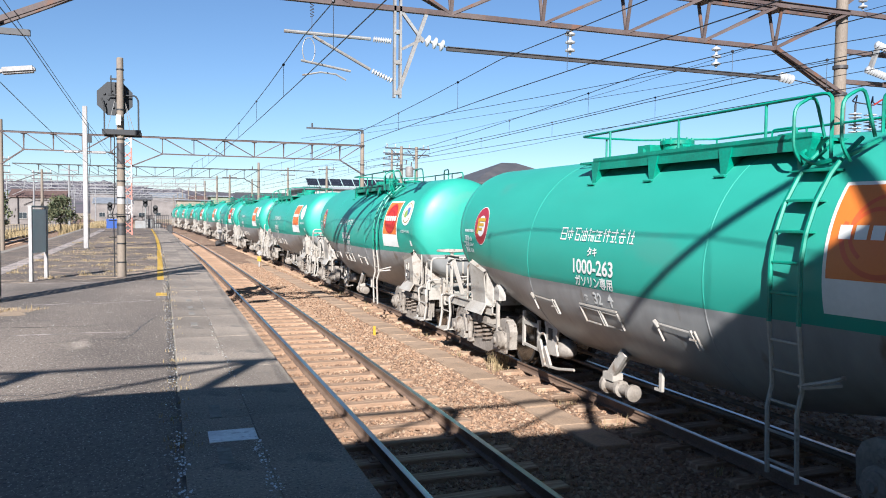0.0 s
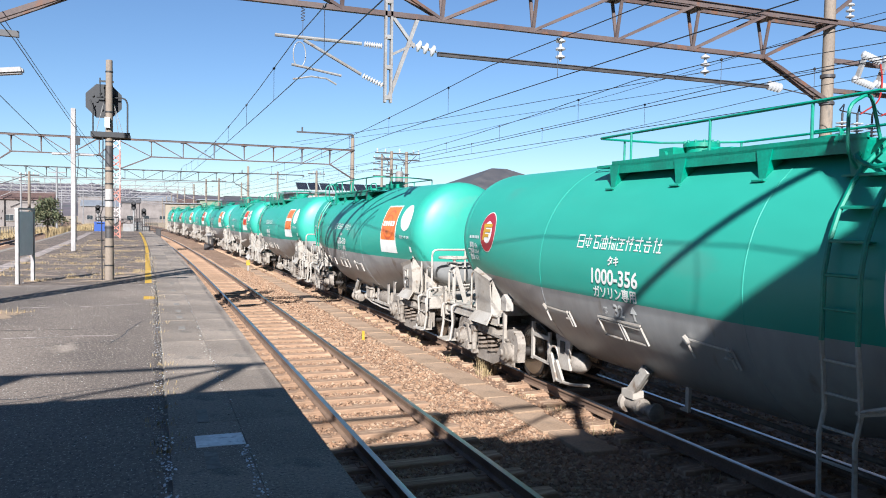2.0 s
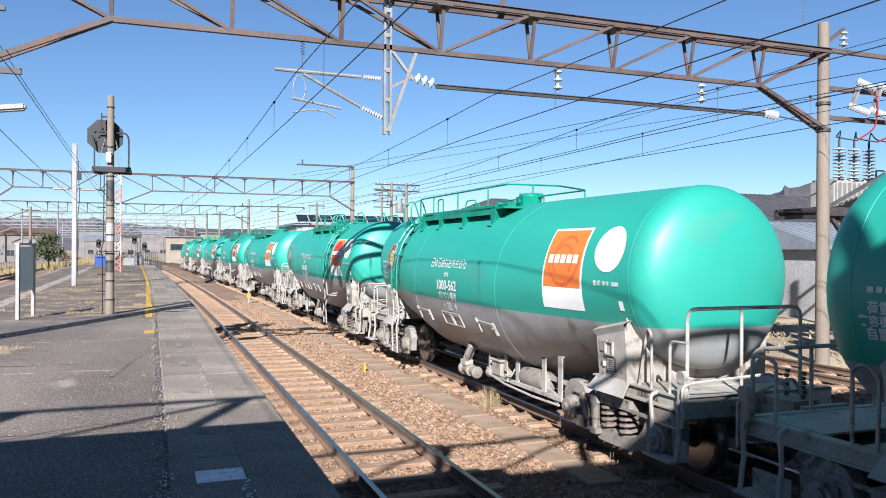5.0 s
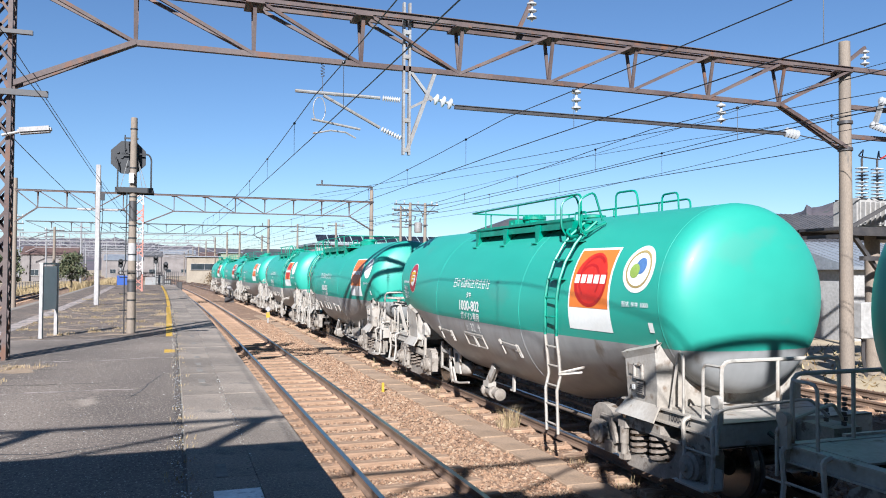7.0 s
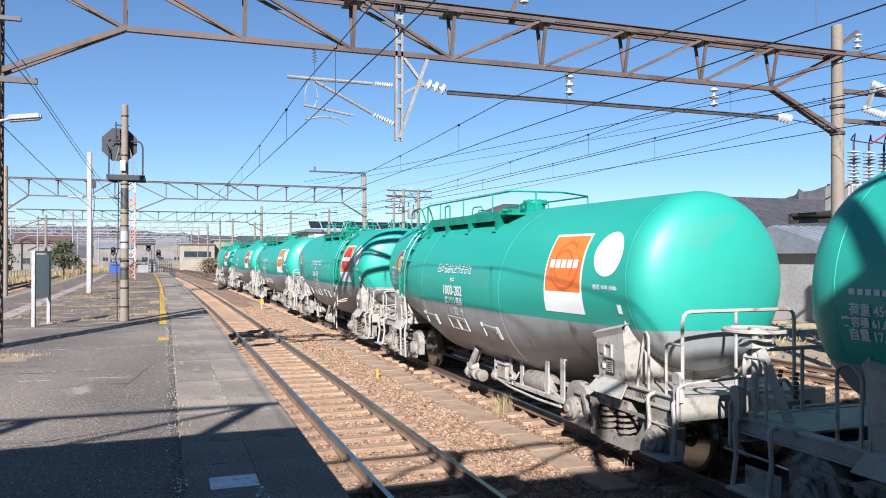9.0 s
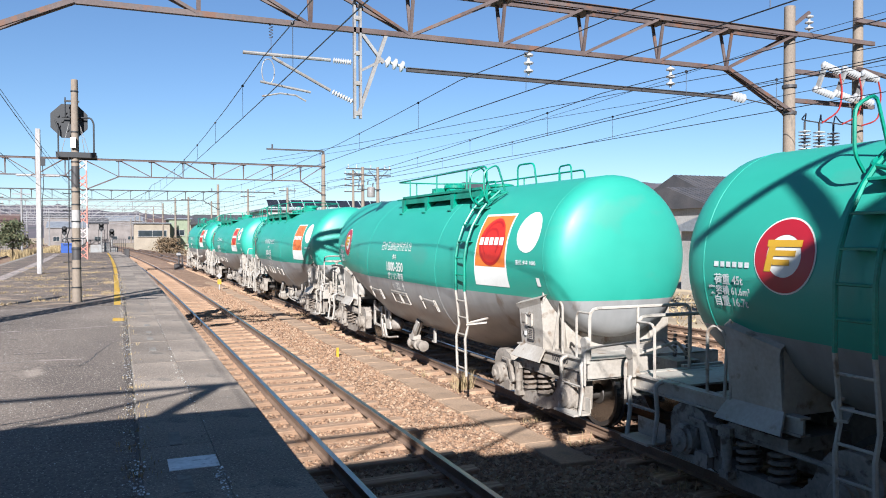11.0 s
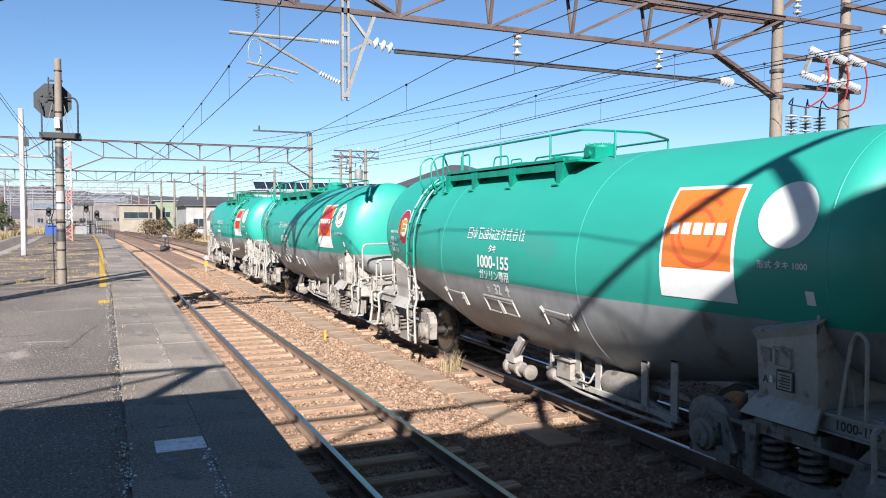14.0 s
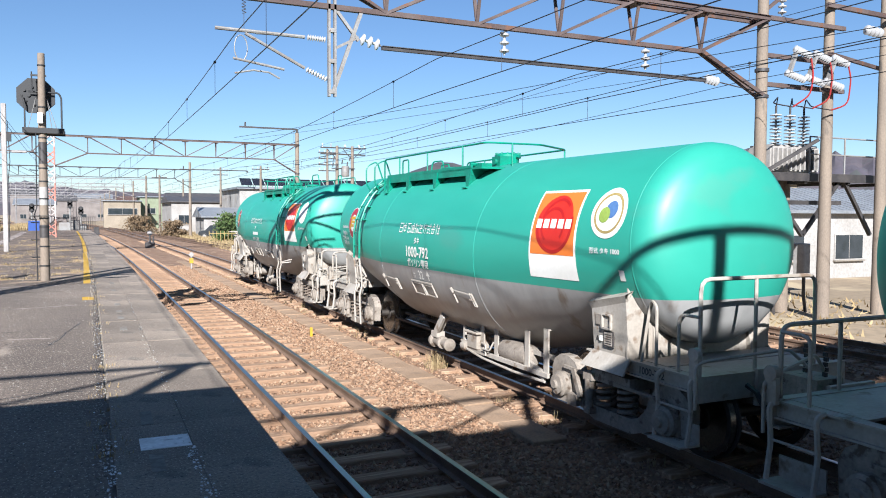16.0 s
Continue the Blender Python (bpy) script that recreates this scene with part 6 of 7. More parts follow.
def far_signal(x, y, h, label):
    e = thing("signal", label, "railway signal", "far signals", at=pose(x, y, 0.3))
    part("post", made(rod, (0, 0, -0.62), (0, 0, h), 0.07), GALV, e)
    bm = bmesh.new()
    lathe(bm, [(0.22, 0), (0.22, 0.06)], (0, -0.15, h - 0.5), "Y", 20)
    lathe(bm, [(0.22, 0), (0.22, 0.06)], (0, -0.15, h - 0.1), "Y", 20)
    box(bm, -0.22, -0.15, h - 0.5, 0.22, -0.09, h - 0.1)
    part("head", bm, BLACK, e)
    for z in (h - 0.1, h - 0.5):
        part("lens", made(lathe, [(0.1, -0.22), (0.12, -0.15)], (0, 0, z), "Y", 12), DARK_STEEL, e)
    bm = bmesh.new()
    for s in (-0.25, 0.25):
        rod(bm, (s, 0.2, 0.2), (s, 0.2, h - 0.6), 0.02, n=5)
    for k in range(int(h / 0.35)):
        rod(bm, (-0.25, 0.2, 0.3 + 0.35 * k), (0.25, 0.2, 0.3 + 0.35 * k), 0.014, n=5)
    part("ladder", bm, DARK_STEEL, e)


far_signal(-2.0, 78.5, 3.4, "far railway signal with a dark double head")
far_signal(-1.1, 78.5, 2.75, "far railway signal on a low post")
far_signal(-5.15, 79, 3.0, "far railway signal beside the cabinet")
e = thing("end_fence", "dark rail fence across the platform end", "fence")
for k in range(12):
    x = -1.9 + k * 0.18
    part("bar", made(rod, (x, 76.3, -0.32), (x, 76.3, 2.2), 0.02, n=5), DARK_STEEL, e)
for z in (1.1, 1.65, 2.2):
    part("rail", made(rod, (-1.95, 76.3, z), (0.15, 76.3, z), 0.022, n=5), DARK_STEEL, e)

for x, y, w, h in ((-0.9, 77.4, 0.7, 1.5), (-1.7, 79.5, 0.9, 1.9), (0.2, 80.5, 0.5, 1.2), (-3.4, 78.2, 0.6, 1.6)):
    e = thing("relay_cabinet", "dark relay cabinet beyond the platform end", "cabinet", "relay cabinets", at=pose(x, y, -0.32))
    bm = bmesh.new()
    box(bm, -w / 2, -0.3, 0.15, w / 2, 0.3, h + 0.32)
    bmesh.ops.bevel(bm, geom=bm.edges[:], offset=0.03, segments=1, affect="EDGES")
    part("body", bm, DARK_STEEL, e)
    part("door", made(box, -w / 2 + 0.06, -0.325, 0.3, w / 2 - 0.06, -0.3, h + 0.2), GALV if w > 0.65 else DARK_STEEL, e)
    part("foot", made(box, -w / 2 + 0.05, -0.25, 0.0, w / 2 - 0.05, 0.25, 0.15), CONCRETE, e)
# lineside markers
e = thing("marker_post", "white marker post with a yellow plate and a white diamond", "marker post", at=pose(4.35, 39.4, -0.2) @ Matrix.Scale(0.72, 4))
part("post", made(box, -0.04, -0.04, 0, 0.04, 0.04, 1.0), PAINTED, e)
part("yellow_plate", made(box, -0.13, -0.06, 0.42, 0.13, -0.03, 0.78), WORN_YELLOW, e)
bm = bmesh.new()
box(bm, -0.14, -0.06, -0.14, 0.14, -0.03, 0.14, Matrix.Translation((0, 0, 1.02)) @ Matrix.Rotation(math.pi / 4, 4, "Y"))
part("diamond_plate", bm, PAINTED, e)
whole("yellow_stub", made(box, 4.385, 16.73, -0.25, 4.44, 16.77, 0.02), WORN_YELLOW, "small yellow stub post in the ballast", "marker post")
e = thing("switch_stand", "dark switch stand with a pale round indicator", "switch stand", at=pose(4.0, 64.5, -0.2))
bm = bmesh.new()
box(bm, -0.35, -0.25, 0, 0.35, 0.25, 0.45)
rod(bm, (0, 0, 0.4), (0, 0, 1.1), 0.06)
box(bm, 0.2, -0.1, 0.3, 0.32, 0.1, 0.95)
part("body", bm, DARK_STEEL, e)
part("indicator", made(lathe, [(0.02, -0.05), (0.2, -0.04), (0.2, 0.04), (0.02, 0.05)], (0, 0, 1.2), "Y", 18), PAINTED, e)

# ---- power equipment beyond the train ----
def pole(x, y, top, label, r=0.17):
    return whole("utility_pole", made(lathe, [(r + 0.03, -0.35), (r - 0.03, top), (r - 0.06, top + 0.02)], (x, y, 0), n=16), POLE, label, "utility pole", "concrete poles")


pole(18.52, 14.9, 8.9, "tall concrete pole with power switches", 0.155)
pole(20.95, 15.0, 8.9, "tall concrete pole beside the transformer stage", 0.15)
e = thing("power_switch", "three-pole power switch with white insulators and red cables", "power switch")
bm = bmesh.new()
for z in (7.72, 6.75, 6.0):
    beam(bm, (15.9, 14.72, z), (18.9, 14.72, z), 0.09, 0.11)
beam(bm, (18.2, 14.72, 8.3), (23.0, 14.72, 8.2), 0.1, 0.12)
beam(bm, (18.3, 14.72, 7.0), (22.5, 15.6, 6.9), 0.08, 0.1)
part("crossarm", bm, RUSTY, e)
for k in range(3):
    x = 16.75 + 0.72 * k
    disc_string(e, (x, 14.5, 6.95 - 0.05 * k), (x + 0.55, 14.45, 6.78 - 0.05 * k), 8, 0.095)
    disc_string(e, (x - 0.3, 14.5, 6.30 - 0.05 * k), (x + 0.35, 14.45, 6.14 - 0.05 * k), 8, 0.095)
    part("switch_blade", made(beam, (x - 0.2, 14.5, 6.26 - 0.05 * k), (x + 0.1, 14.5, 6.95 - 0.06 * k), 0.12, 0.07), GALV, e)
    part("red_cable", made(tube, rounded([(x + 0.55, 14.45, 6.75 - 0.05 * k), (x + 0.60, 14.4, 6.3), (x + 0.5, 14.4, 5.75 - 0.08 * k), (x + 0.1, 14.6, 5.45)], 0.2), 0.022), CABLE_RED, e)
    part("black_cable", made(tube, rounded([(x + 0.1, 14.6, 5.45), (x - 0.3, 14.9, 5.55), (17.75 + 0.56 * k, 15.9, 5.95), (17.8 + 0.56 * k, 16.0, 5.7)], 0.25), 0.018), BLACK, e)
disc_string(e, (19.6, 14.6, 7.75), (20.25, 14.6, 7.7), 4, 0.14)
e = thing("transformer_stage", "steel stage on posts with a transformer and bushings", "transformer")
bm = bmesh.new()
box(bm, 16.9, 15.6, 3.72, 22.4, 17.4, 3.80)
for y in (15.6, 17.4):
    box(bm, 16.9, y - 0.06, 3.56, 22.4, y + 0.06, 3.78)
for x in (16.9, 18.6, 20.4, 22.4):
    box(bm, x - 0.05, 15.6, 3.5, x + 0.05, 17.4, 3.6)
part("deck", bm, DARK_STEEL, e, round_off=False)
bm = bmesh.new()
beam(bm, (17.3, 15.6, 2.95), (20.0, 15.6, 2.95), 0.12)
for x, d in ((18.6, -1.5), (18.6, 1.5), (21.5, -1.2)):
    beam(bm, (x, 15.7, 2.0), (x + d, 15.7, 3.6), 0.1)
beam(bm, (18.45, 15.1, 4.7), (17.0, 15.6, 3.8), 0.09)
part("stage_brace", bm, DARK_STEEL, e)
bm = bmesh.new()
for x in (18.75, 20.2, 21.6, 22.35):
    rod(bm, (x, 15.62, 3.8), (x, 15.62, 4.85), 0.025)
for z in (4.35, 4.85):
    rod(bm, (18.75, 15.62, z), (22.35, 15.62, z), 0.022)
part("stage_rail", bm, GALV, e)
bm = bmesh.new()
box(bm, 17.55, 15.9, 3.80, 19.5, 16.8, 4.62)
bmesh.ops.bevel(bm, geom=bm.edges[:], offset=0.06, segments=2, affect="EDGES")
tank = part("transformer_tank", bm, WALL_WHITE, e)
for k in range(10):
    part("cooling_fin", made(box, 17.65 + 0.18 * k, 15.78, 3.9, 17.7 + 0.18 * k, 15.9, 4.5), WALL_WHITE, tank)
for k in range(3):
    disc_string(e, (17.8 + 0.56 * k, 16.0, 4.62), (17.8 + 0.56 * k, 16.0, 5.5), 9, 0.17, "bushing")
    part("bushing_cap", made(rod, (17.8 + 0.56 * k, 16.0, 5.5), (17.8 + 0.56 * k, 16.0, 5.72), 0.03), DARK_STEEL, e)
part("stage_column", made(rod, (18.6, 16.4, -0.3), (18.6, 16.4, 3.6), 0.2, n=14), POLE, e)
for x in (17.9, 19.2):
    bm = bmesh.new()
    box(bm, x - 0.25, 15.9, 0.75, x + 0.25, 16.3, 1.75)
    bmesh.ops.bevel(bm, geom=bm.edges[:], offset=0.03, segments=1, affect="EDGES")
    part("meter_box", bm, WALL_WHITE, e)
    part("conduit", made(tube, [(x, 16.1, 0.75), (x, 16.1, 0.2), (x + 0.1, 16.1, -0.3)], 0.05), DARK_STEEL, e)


# ---- buildings ----
def window(parent, x0, x1, z0, z1, y, side=-1):
    w = part("window", made(box, x0 - 0.06, y - 0.05, z0 - 0.06, x1 + 0.06, y + 0.02, z1 + 0.06), WALL_WHITE, parent)
    part("pane", made(box, x0, y - 0.06, z0, (x0 + x1) / 2 - 0.02, y - 0.052, z1), GLASS, w)
    part("pane", made(box, (x0 + x1) / 2 + 0.02, y - 0.06, z0, x1, y - 0.052, z1), GLASS, w)
    part("sill", made(box, x0 - 0.1, y - 0.14, z0 - 0.12, x1 + 0.1, y, z0 - 0.06), CONCRETE, w)


def house(label, x, y, w, d, h, rise, wall, roof, hip=False, windows=((0.2, 0.35), (0.6, 0.8)), wz=(0.9, 2.0), category="house"):
    e = thing("house", label, category, "buildings along the line", at=pose(x, y, -0.32))
    part("wall", made(box, 0, 0, 0, w, d, h), wall, e)
    bm = bmesh.new()
    o = 0.35
    lo = [(-o, -o, h), (w + o, -o, h), (w + o, d + o, h), (-o, d + o, h)]
    inset = d / 2 if hip else -0.0
    ridge = [(inset if hip else -o, d / 2, h + rise), (w - inset if hip else w + o, d / 2, h + rise)]
    v = [bm.verts.new(p) for p in lo]
    t = [bm.verts.new((p[0], p[1], p[2] + 0.14)) for p in lo]
    r = [bm.verts.new(p) for p in ridge]
    bm.faces.new(v[::-1])
    for k in range(4):
        bm.faces.new((v[k], v[(k + 1) % 4], t[(k + 1) % 4], t[k]))
    bm.faces.new((t[0], t[1], r[1], r[0]))
    bm.faces.new((t[2], t[3], r[0], r[1]))
    bm.faces.new((t[1], t[2], r[1]))
    bm.faces.new((t[3], t[0], r[0]))
    part("roof", bm, roof, e, round_off=False)
    n = max(6, int(w / 0.45))
    if not hip:
        for k in range(min(n, 40)):
            bm = bmesh.new()
            xx = -o + (w + 2 * o) * (k + 0.5) / min(n, 40)
            beam(bm, (xx, -o, h + 0.16), (xx, d / 2, h + rise + 0.02), 0.04, 0.03)
            part("roof_seam", bm, roof, e)
    for a, b in windows:
        window(e, w * a, w * b, wz[0], wz[1], -0.01)
    return e


house("white low house with a grey seamed metal roof", 26.5, 24.5, 13, 7, 3.0, 1.3, WALL_WHITE, ROOF_GREY, windows=((0.08, 0.2), (0.36, 0.5), (0.62, 0.75)))
house("house with a dark hipped roof", 24.5, 60, 10.5, 9, 5.5, 2.2, WALL_WHITE, ROOF_DARK, hip=True, windows=((0.1, 0.25), (0.5, 0.7)), wz=(3.4, 4.6))
house("house with a low dark roof", 36, 40, 9, 8, 4.6, 1.6, WALL_WHITE, ROOF_DARK, windows=((0.15, 0.35), (0.55, 0.75)), wz=(2.8, 3.9))
house("dark-roofed house beside the yard", 42, 46, 12, 9, 5.5, 2.2, WALL_CREAM, ROOF_DARK, windows=((0.15, 0.35),), wz=(3.4, 4.6))
house("cream building beyond the yard", 1.6, 150, 6.2, 9, 5.0, 0.2, WALL_CREAM, ROOF_GREY, windows=((0.12, 0.9),), wz=(2.6, 3.7), category="building")
house("olive green building beyond the yard", 8.0, 156, 9, 12, 5.9, 0.3, WALL_OLIVE, ROOF_GREY, windows=((0.1, 0.3), (0.6, 0.85)), wz=(2.8, 3.8), category="building")
house("white warehouse with a grey roof", 9.8, 112, 9.5, 16, 4.4, 1.0, WALL_WHITE, ROOF_DARK, windows=((0.1, 0.25), (0.5, 0.7)), wz=(1.4, 2.6), category="warehouse")
house("low grey-roofed shed beside the line", 11.6, 92, 7.5, 8, 2.4, 1.2, WALL_WHITE, ROOF_GREY, windows=((0.15, 0.8),), wz=(0.3, 1.6), category="shed")


def solar_building():
    e = thing("solar_building", "long white building with rows of solar panels", "building", at=pose(16.2, 95, -0.32))
    part("wall", made(box, 0, 0, 0, 26, 14, 5.9), WALL_WHITE, e)
    part("roof", made(box, -0.4, -0.4, 5.9, 26.4, 14.4, 6.15), ROOF_GREY, e)
    for k in range(17):
        bm = bmesh.new()
        x = 0.2 + 1.5 * k
        v = [bm.verts.new(p) for p in ((x, -0.2, 6.4), (x + 1.35, -0.2, 6.4), (x + 1.35, 1.4, 7.25), (x, 1.4, 7.25), (x, -0.2, 6.32), (x + 1.35, -0.2, 6.32), (x + 1.35, 1.4, 7.17), (x, 1.4, 7.17))]
        for f in ((0, 1, 2, 3), (7, 6, 5, 4), (0, 4, 5, 1), (1, 5, 6, 2), (2, 6, 7, 3), (3, 7, 4, 0)):
            bm.faces.new([v[i] for i in f])
        p = part("solar_panel", bm, SOLAR, e, round_off=False)
        bm = bmesh.new()
        for xx in (x + 0.2, x + 1.1):
            rod(bm, (xx, 1.3, 6.1), (xx, 1.3, 7.14), 0.03, n=5)
            rod(bm, (xx, 0.0, 6.1), (xx, 0.0, 6.44), 0.03, n=5)
        part("panel_stand", bm, GALV, p)
    for k in range(7):
        window(e, 1.2 + 3.5 * k, 3.0 + 3.5 * k, 3.4, 4.7, -0.01)


solar_building()

# twin pole with a transformer, and other poles along the line
e = thing("twin_pole", "twin utility pole with crossarms and a transformer", "utility pole", at=pose(21.6, 70, -0.3))
for x in (-0.6, 0.9):
    part("pole", made(lathe, [(0.2, 0), (0.14, 9.3)], (x, 0, 0), n=12), POLE, e)
for z in (9.1, 8.5):
    part("crossarm", made(box, -2.2, -0.06, z - 0.06, 2.2, 0.06, z + 0.06), DARK_STEEL, e)
part("transformer", made(lathe, [(0.35, 6.4), (0.38, 6.5), (0.38, 7.3), (0.3, 7.4)], (0.15, -0.2, 0), n=16), GALV, e)
for x in (-2.0, -1.2, 0.2, 1.6, 2.1):
    disc_string(e, (x, 0, 9.15), (x, 0, 9.5), 3, 0.1)
for a, b in (((-0.6, 0, 8.0), (-1.6, 0, 9.0)), ((0.9, 0, 8.0), (1.9, 0, 9.0)), ((0.9, 0, 8.0), (0.0, 0, 9.0))):
    part("brace", made(beam, a, b, 0.06), DARK_STEEL, e)
for x, z in ((-1.0, 7.9), (-0.75, 7.2), (-0.2, 7.6), (0.3, 7.4), (0.55, 7.9), (-1.1, 7.3)):
    part("cutout_fuse", made(rod, (x, -0.25, z), (x + 0.06, -0.25, z + 0.4), 0.06, n=8), DARK_STEEL, e)
part("lower_arm", made(box, -1.2, -0.3, 7.1, 1.1, -0.2, 7.2), DARK_STEEL, e)


def street_pole(x, y, top, arms, label):
    e = thing("utility_pole", label, "utility pole", "utility poles", at=pose(x, y, -0.3))
    part("pole", made(lathe, [(0.17, 0), (0.11, top)], n=10), POLE, e)
    for k in range(arms):
        part("crossarm", made(box, -0.9, -0.05, top - 0.4 - 0.6 * k, 0.9, 0.05, top - 0.3 - 0.6 * k), DARK_STEEL, e)
        for x2 in (-0.8, -0.3, 0.4, 0.8):
            part("pin_insulator", made(rod, (x2, 0, top - 0.3 - 0.6 * k), (x2, 0, top - 0.1 - 0.6 * k), 0.05, n=6), PORCELAIN, e)


for x, y, top, arms in ((21.2, 74, 9.3, 4), (-13.5, 58, 7.6, 3), (-14.2, 78, 7.8, 3), (-11.6, 84, 6.9, 2), (-17, 70, 7.0, 2), (-20, 95, 8, 2), (15.8, 80, 7.8, 1), (14.4, 98, 8.6, 2), (7.4, 100, 7.6, 1), (12.2, 120, 8, 1)):
    street_pole(x, y, top, arms, "grey utility pole with crossarms" if arms > 1 else "grey utility pole with one crossarm")

# station footbridge behind the camera, unseen: assumed from the shade it casts on the platform
e = thing("footbridge", "covered footbridge across the tracks behind the platform", "footbridge", kind="structure")
part("bridge_floor", made(box, -9, -7.7, 5.3, 27, -4.1, 5.6), CONCRETE, e)
part("bridge_wall", made(box, -9, -4.2, 5.6, 27, -4.1, 8.2), WALL_CREAM, e)
part("bridge_wall", made(box, -9, -7.7, 5.6, 27, -7.6, 8.2), WALL_CREAM, e)
part("bridge_roof", made(box, -9.2, -7.9, 8.2, 27.2, -4.05, 8.5), ROOF_GREY, e)
# unseen roof added to throw shade on the ground beyond the train
part("stair_roof", made(box, 3.2, -4.04, 8.52, 27.2, -1.5, 8.62), ROOF_GREY, e)
for x in (-4.8, 9.0, 17.5):
    part("bridge_pier", made(box, x - 0.25, -6.0, -0.4, x + 0.25, -5.0, 5.3), CONCRETE, e)
# unseen wall added to keep sky light from behind off the platform
part("stair_wall", made(box, -4.2, -4.09, 0.99, 0.3, -3.95, 4.0), WALL_CREAM, e)
# unseen canopy over and behind the standpoint, added to darken the shaded platform
e = thing("platform_canopy", "unseen flat canopy on posts behind the standpoint, added to darken the platform", "canopy", kind="structure")
part("canopy_roof", made(box, -5.2, -30, 4.0, 1.0, 2.55, 4.12), ROOF_GREY, e)
for y in (-3, -10, -17, -24):
    part("canopy_post", made(box, -2.1, y - 0.1, 0.99, -1.9, y + 0.1, 4.0), PAINTED, e)


# ---- trees, cars, fence, hills ----
def leafy(name, x, y, height, spread, material, label, seed, trunk=0.4, clumps=60, leaves=36, size=0.16):
    rng = random.Random(seed)
    e = thing(name, label, "tree" if trunk > 0.3 else "bush", at=pose(x, y, -0.32))
    bm = bmesh.new()
    rod(bm, (0, 0, 0), (0.1, 0, height * 0.6), 0.05 * height * 0.5, 0.02 * height * 0.4, 8)
    for k in range(7):
        a = k * 2.4
        z = height * (trunk + (0.85 - trunk) * k / 7)
        rod(bm, (0.05, 0, z), (spread * 0.7 * math.cos(a), spread * 0.7 * math.sin(a), z + 0.25 * spread), 0.035, 0.012, 5)
    part("trunk", bm, BARK, e)
    vs, fs = [], []
    for _ in range(clumps):
        a, h = rng.uniform(0, 6.28), rng.uniform(trunk, 1.0)
        r = spread * math.sqrt(rng.random()) * (1.1 - 0.75 * abs(h - trunk - 0.15) / (1.0 - trunk))
        c = Vector((r * math.cos(a), r * math.sin(a), h * height))
        for _ in range(leaves):
            p = c + Vector((rng.gauss(0, 1), rng.gauss(0, 1), rng.gauss(0, 0.6))) * spread * 0.17
            u = Vector((rng.gauss(0, 1), rng.gauss(0, 1), rng.gauss(0, 1))).normalized() * size
            w = Vector((rng.gauss(0, 1), rng.gauss(0, 1), rng.gauss(0, 1))).normalized() * size * 0.6
            b = len(vs)
            vs += [p - u, p + w, p + u, p - w]
            fs.append((b, b + 1, b + 2, b + 3))
    me = bpy.data.meshes.new("crown")
    me.from_pydata([tuple(v) for v in vs], [], fs)
    me.materials.append(material)
    crown = new("crown", me)
    crown.parent = e
    crown["kind"] = "stuff"


leafy("pine_tree", -13.6, 72, 4.2, 1.3, PINE, "dark pine tree beside the yard", 1)
leafy("pine_tree", -11.0, 92, 4.2, 1.7, PINE, "rounded pine tree behind the track", 2)
leafy("bush", 12.2, 77, 2.7, 1.6, BUSH, "dense green bush beside the line", 3, trunk=0.15, clumps=90)
leafy("bush", 8.6, 96, 1.9, 1.6, WITHERED, "withered brown bush beside the line", 5, trunk=0.1, clumps=50)
leafy("bush", 6.2, 120, 2.2, 2.2, WITHERED, "withered brown bush by the yard", 6, trunk=0.1, clumps=50)


def dry_field(name, area, count, height, seed, label, material=None):
    """A sheet of withered standing grass."""
    rng = np.random.default_rng(seed)
    x = rng.uniform(area[0], area[1], count)
    y = rng.uniform(area[2], area[3], count)
    h = height * rng.uniform(0.4, 1.1, count)
    a = rng.uniform(0, 6.28, count)
    w = 0.05
    p = np.stack([np.stack([x - w * np.cos(a), y - w * np.sin(a), np.full(count, -0.34)], -1), np.stack([x + w * np.cos(a), y + w * np.sin(a), np.full(count, -0.34)], -1),
                  np.stack([x + rng.normal(0, 0.12, count), y + rng.normal(0, 0.12, count), h - 0.34], -1)], 1)
    me = bpy.data.meshes.new(name)
    me.from_pydata(p.reshape(-1, 3).tolist(), [], np.arange(3 * count).reshape(-1, 3).tolist())
    me.materials.append(material or STRAW)
    return tagged(new(name, me), label, "grass", kind="stuff")


dry_field("dry_grass", (-18, -13.7, 45, 140), 14000, 0.8, 1, "tall withered yellow grass along the far track")
dry_field("dry_grass", (-10.4, -8.9, 85, 140), 5000, 1.4, 2, "tall withered reeds beyond the platform")
dry_field("dry_grass", (9.0, 12.5, 55, 120), 6000, 0.5, 3, "withered grass beside the siding")
dry_field("dry_grass", (16.2, 24.0, 8, 60), 3500, 0.2, 4, "low withered grass beyond the siding")

# yellow fence by the line
e = thing("yellow_fence", "low pale yellow fence beside the line", "fence")
for k in range(8):
    part("post", made(box, 9.9 + 0.35 * k, 74.97, -0.32, 9.95 + 0.35 * k, 75.03, 0.9), PALE_YELLOW, e)
part("rail", made(box, 9.9, 74.98, 0.63, 12.5, 75.02, 0.69), PALE_YELLOW, e)


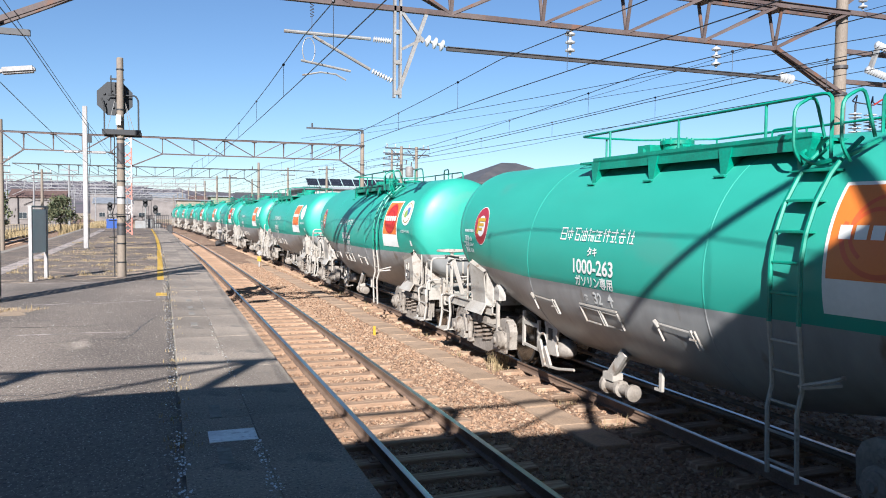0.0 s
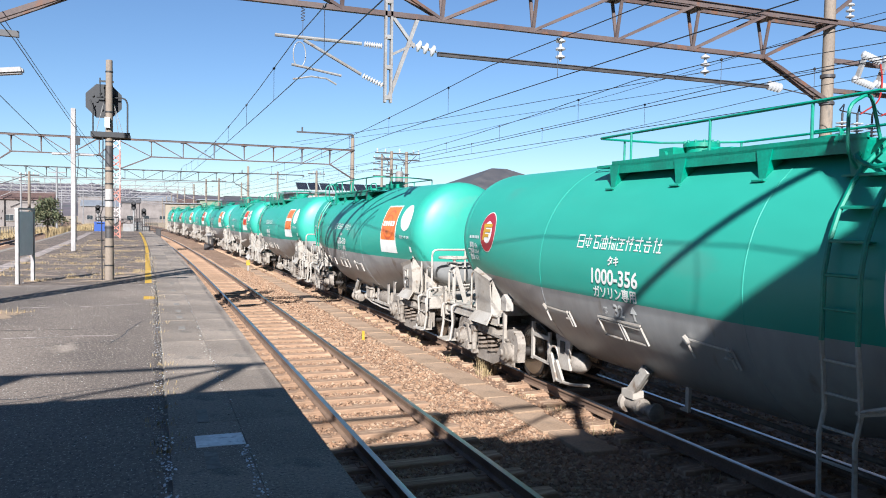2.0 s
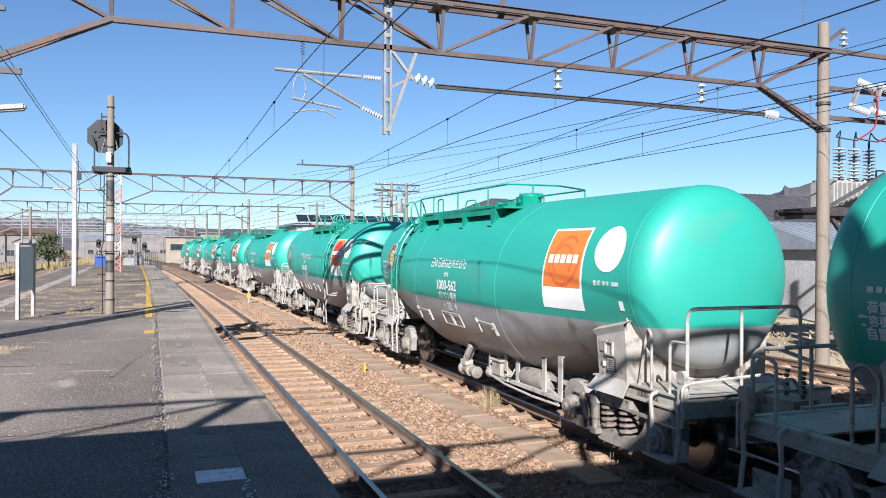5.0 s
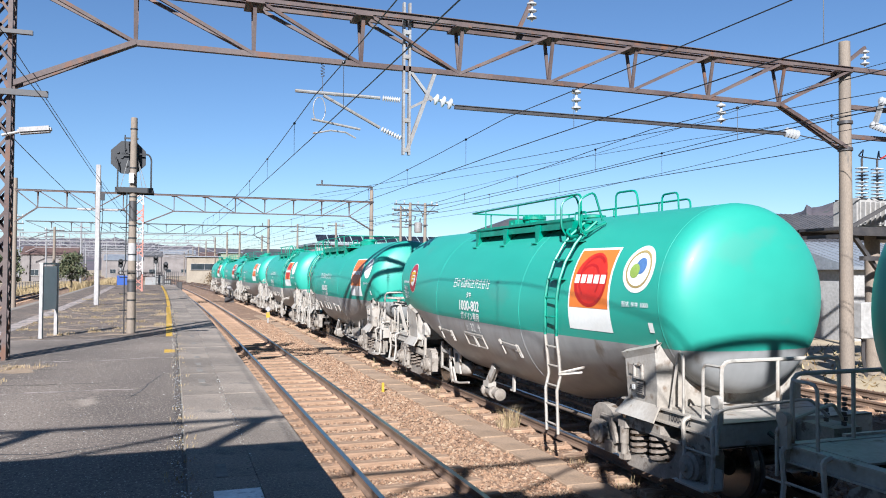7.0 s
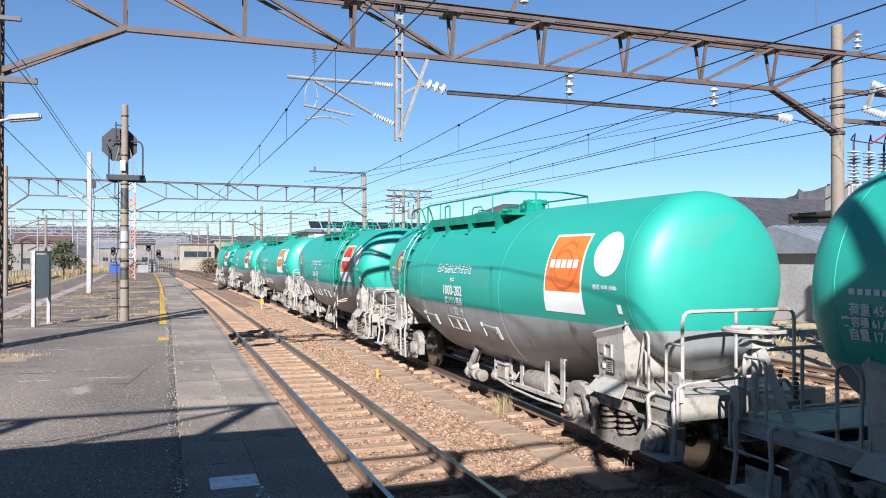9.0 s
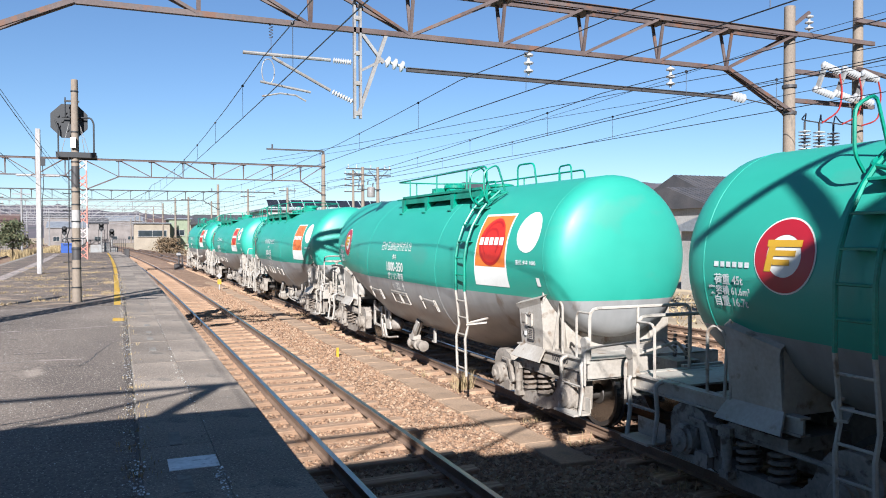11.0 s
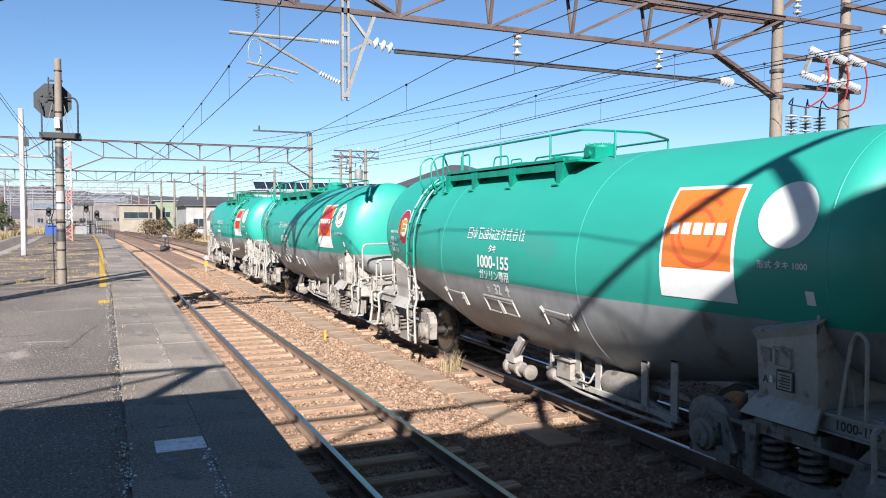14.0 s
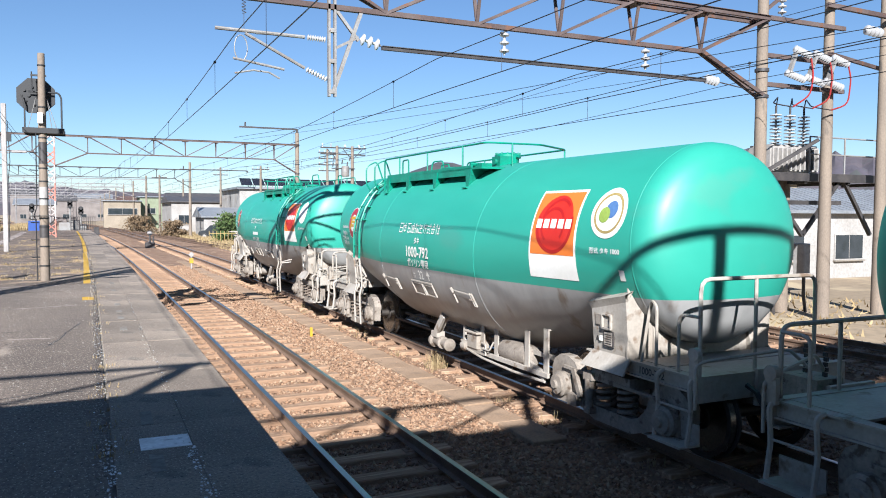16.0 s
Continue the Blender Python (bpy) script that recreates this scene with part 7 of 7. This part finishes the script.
def parked_car(x, y, turn, paint_material, label):
    e = thing("parked_car", label, "car", "parked cars", at=pose(x, y, -0.32, 0, 0, turn))
    bm = bmesh.new()
    prof = [(-1.9, 0.3), (-1.95, 0.75), (-1.75, 0.9), (-1.5, 1.5), (0.6, 1.55), (1.15, 0.98), (1.85, 0.85), (1.95, 0.6), (1.9, 0.3)]
    a = [bm.verts.new((-0.8, p, z)) for p, z in prof]
    b = [bm.verts.new((0.8, p, z)) for p, z in prof]
    bm.faces.new(a)
    bm.faces.new(b[::-1])
    for k in range(len(prof)):
        bm.faces.new((a[k], a[(k + 1) % len(prof)], b[(k + 1) % len(prof)], b[k]))
    part("body", bm, paint_material, e)
    for s in (-0.81, 0.81):
        part("side_window", made(box, min(s, s * 0.99), -1.35, 0.98, max(s, s * 0.99), 0.65, 1.42), GLASS, e)
        for p in (-1.25, 1.25):
            w = part("wheel", made(lathe, [(0.3, -0.1), (0.32, -0.08), (0.32, 0.08), (0.3, 0.1)], (s * 0.95, p, 0.32), "X", 20), BLACK, e)
            part("rim", made(lathe, [(0.19, -0.11), (0.19, 0.11)], (s * 0.95, p, 0.32), "X", 14), GALV, w)


parked_car(-17.2, 66, 80, CAR_WHITE, "white van-like car parked beyond the track")
parked_car(-17.8, 72, 75, CAR_WHITE, "white small car parked beyond the track")
parked_car(-19.5, 60, 85, CAR_WHITE, "white car parked by the fence")
parked_car(12.8, 90, 70, CAR_DARK, "dark car parked in front of the shed")
parked_car(10.6, 118, 10, CAR_WHITE, "white car parked by the warehouse")
e = thing("yard_fence", "thin grey fence along the far yard", "fence")
for k in range(50):
    part("post", made(box, -15.5 - 0.03, 46 + 1.6 * k, -0.32, -15.5 + 0.03, 46.06 + 1.6 * k, 1.0), DARK_STEEL, e)
for z in (0.3, 0.9):
    part("rail", made(rod, (-15.5, 46, z), (-15.5, 124, z), 0.02, n=5), DARK_STEEL, e)
for i, (x, y, w, d, h, roof) in enumerate(((-46, 150, 12, 9, 5, ROOF_DARK), (-30, 175, 10, 8, 5.5, ROOF_RED), (-44, 176, 9, 8, 4.2, ROOF_RED), (-60, 190, 14, 10, 6, ROOF_GREY), (-36, 210, 12, 9, 6, ROOF_DARK), (-20, 240, 10, 9, 5, ROOF_GREY), (16, 190, 12, 9, 6, ROOF_DARK), (30, 150, 12, 9, 6, ROOF_GREY), (52, 70, 12, 9, 5.5, ROOF_DARK), (62, 90, 14, 10, 6, ROOF_GREY), (-70, 240, 14, 10, 6, ROOF_DARK), (-52, 250, 11, 9, 7, ROOF_GREY), (-14, 260, 9, 9, 6.5, ROOF_DARK), (-82, 200, 16, 10, 5, ROOF_RED), (-6, 300, 12, 9, 8, ROOF_GREY), (6, 215, 10, 9, 5.5, ROOF_RED), (-26, 300, 12, 9, 9, ROOF_DARK))):
    house("distant house of the town", x, y, w, d, h, 1.8, WALL_TOWN if x < 0 or i % 2 else WALL_CREAM, roof, windows=((0.15, 0.3), (0.6, 0.8)), wz=(1.2, 2.4))


def hill(label, rows, dist, depth, seed):
    """A bare wooded ridge: (bearing, height) points joined, with an uneven crest."""
    bm = bmesh.new()
    n = 160
    grid = []
    for i in range(n + 1):
        az = rows[0][0] + (rows[-1][0] - rows[0][0]) * i / n
        el = next(a[1] + (b[1] - a[1]) * (az - a[0]) / (b[0] - a[0]) for a, b in zip(rows, rows[1:]) if a[0] <= az <= b[0])
        top = dist * math.tan(radians(el))
        top *= 1 + 0.06 * noise.noise(Vector((az * 0.9, seed, 0))) + 0.02 * noise.noise(Vector((az * 6, seed, 1)))
        col = []
        for j in range(9):
            t = j / 8
            r = dist - depth * (1 - t)
            h = top * t ** 0.8 * (1 + (0.25 * noise.noise(Vector((az * 1.7, t * 3, seed))) if 0 < j < 8 else 0))
            col.append(bm.verts.new((r * math.sin(radians(az)), r * math.cos(radians(az)), h - (0.5 if j == 0 else 0))))
        col.append(bm.verts.new(((dist + depth) * math.sin(radians(az)), (dist + depth) * math.cos(radians(az)), -1)))
        grid.append(col)
    for a, b in zip(grid, grid[1:]):
        for j in range(9):
            bm.faces.new((a[j], b[j], b[j + 1], a[j + 1]))
    whole("hill", bm, HILL, label, "hill", kind="structure")


hill("long low bare hill in the distance", [(-40, 1.2), (-20, 1.9), (-9.6, 2.0), (-4.2, 2.1), (-1.4, 1.75), (3.2, 1.55), (6, 1.35), (9, 1.3), (20, 1.0), (26, 0.6)], 1400, 500, 3)
hill("bare brown wooded hill behind the houses", [(24, 0.6), (30, 2.6), (34, 4.1), (40, 3.7), (42, 3.75), (44.5, 4.3), (46.5, 4.8), (52, 4.2), (60, 3.0), (75, 2.0)], 900, 350, 8)

motions()
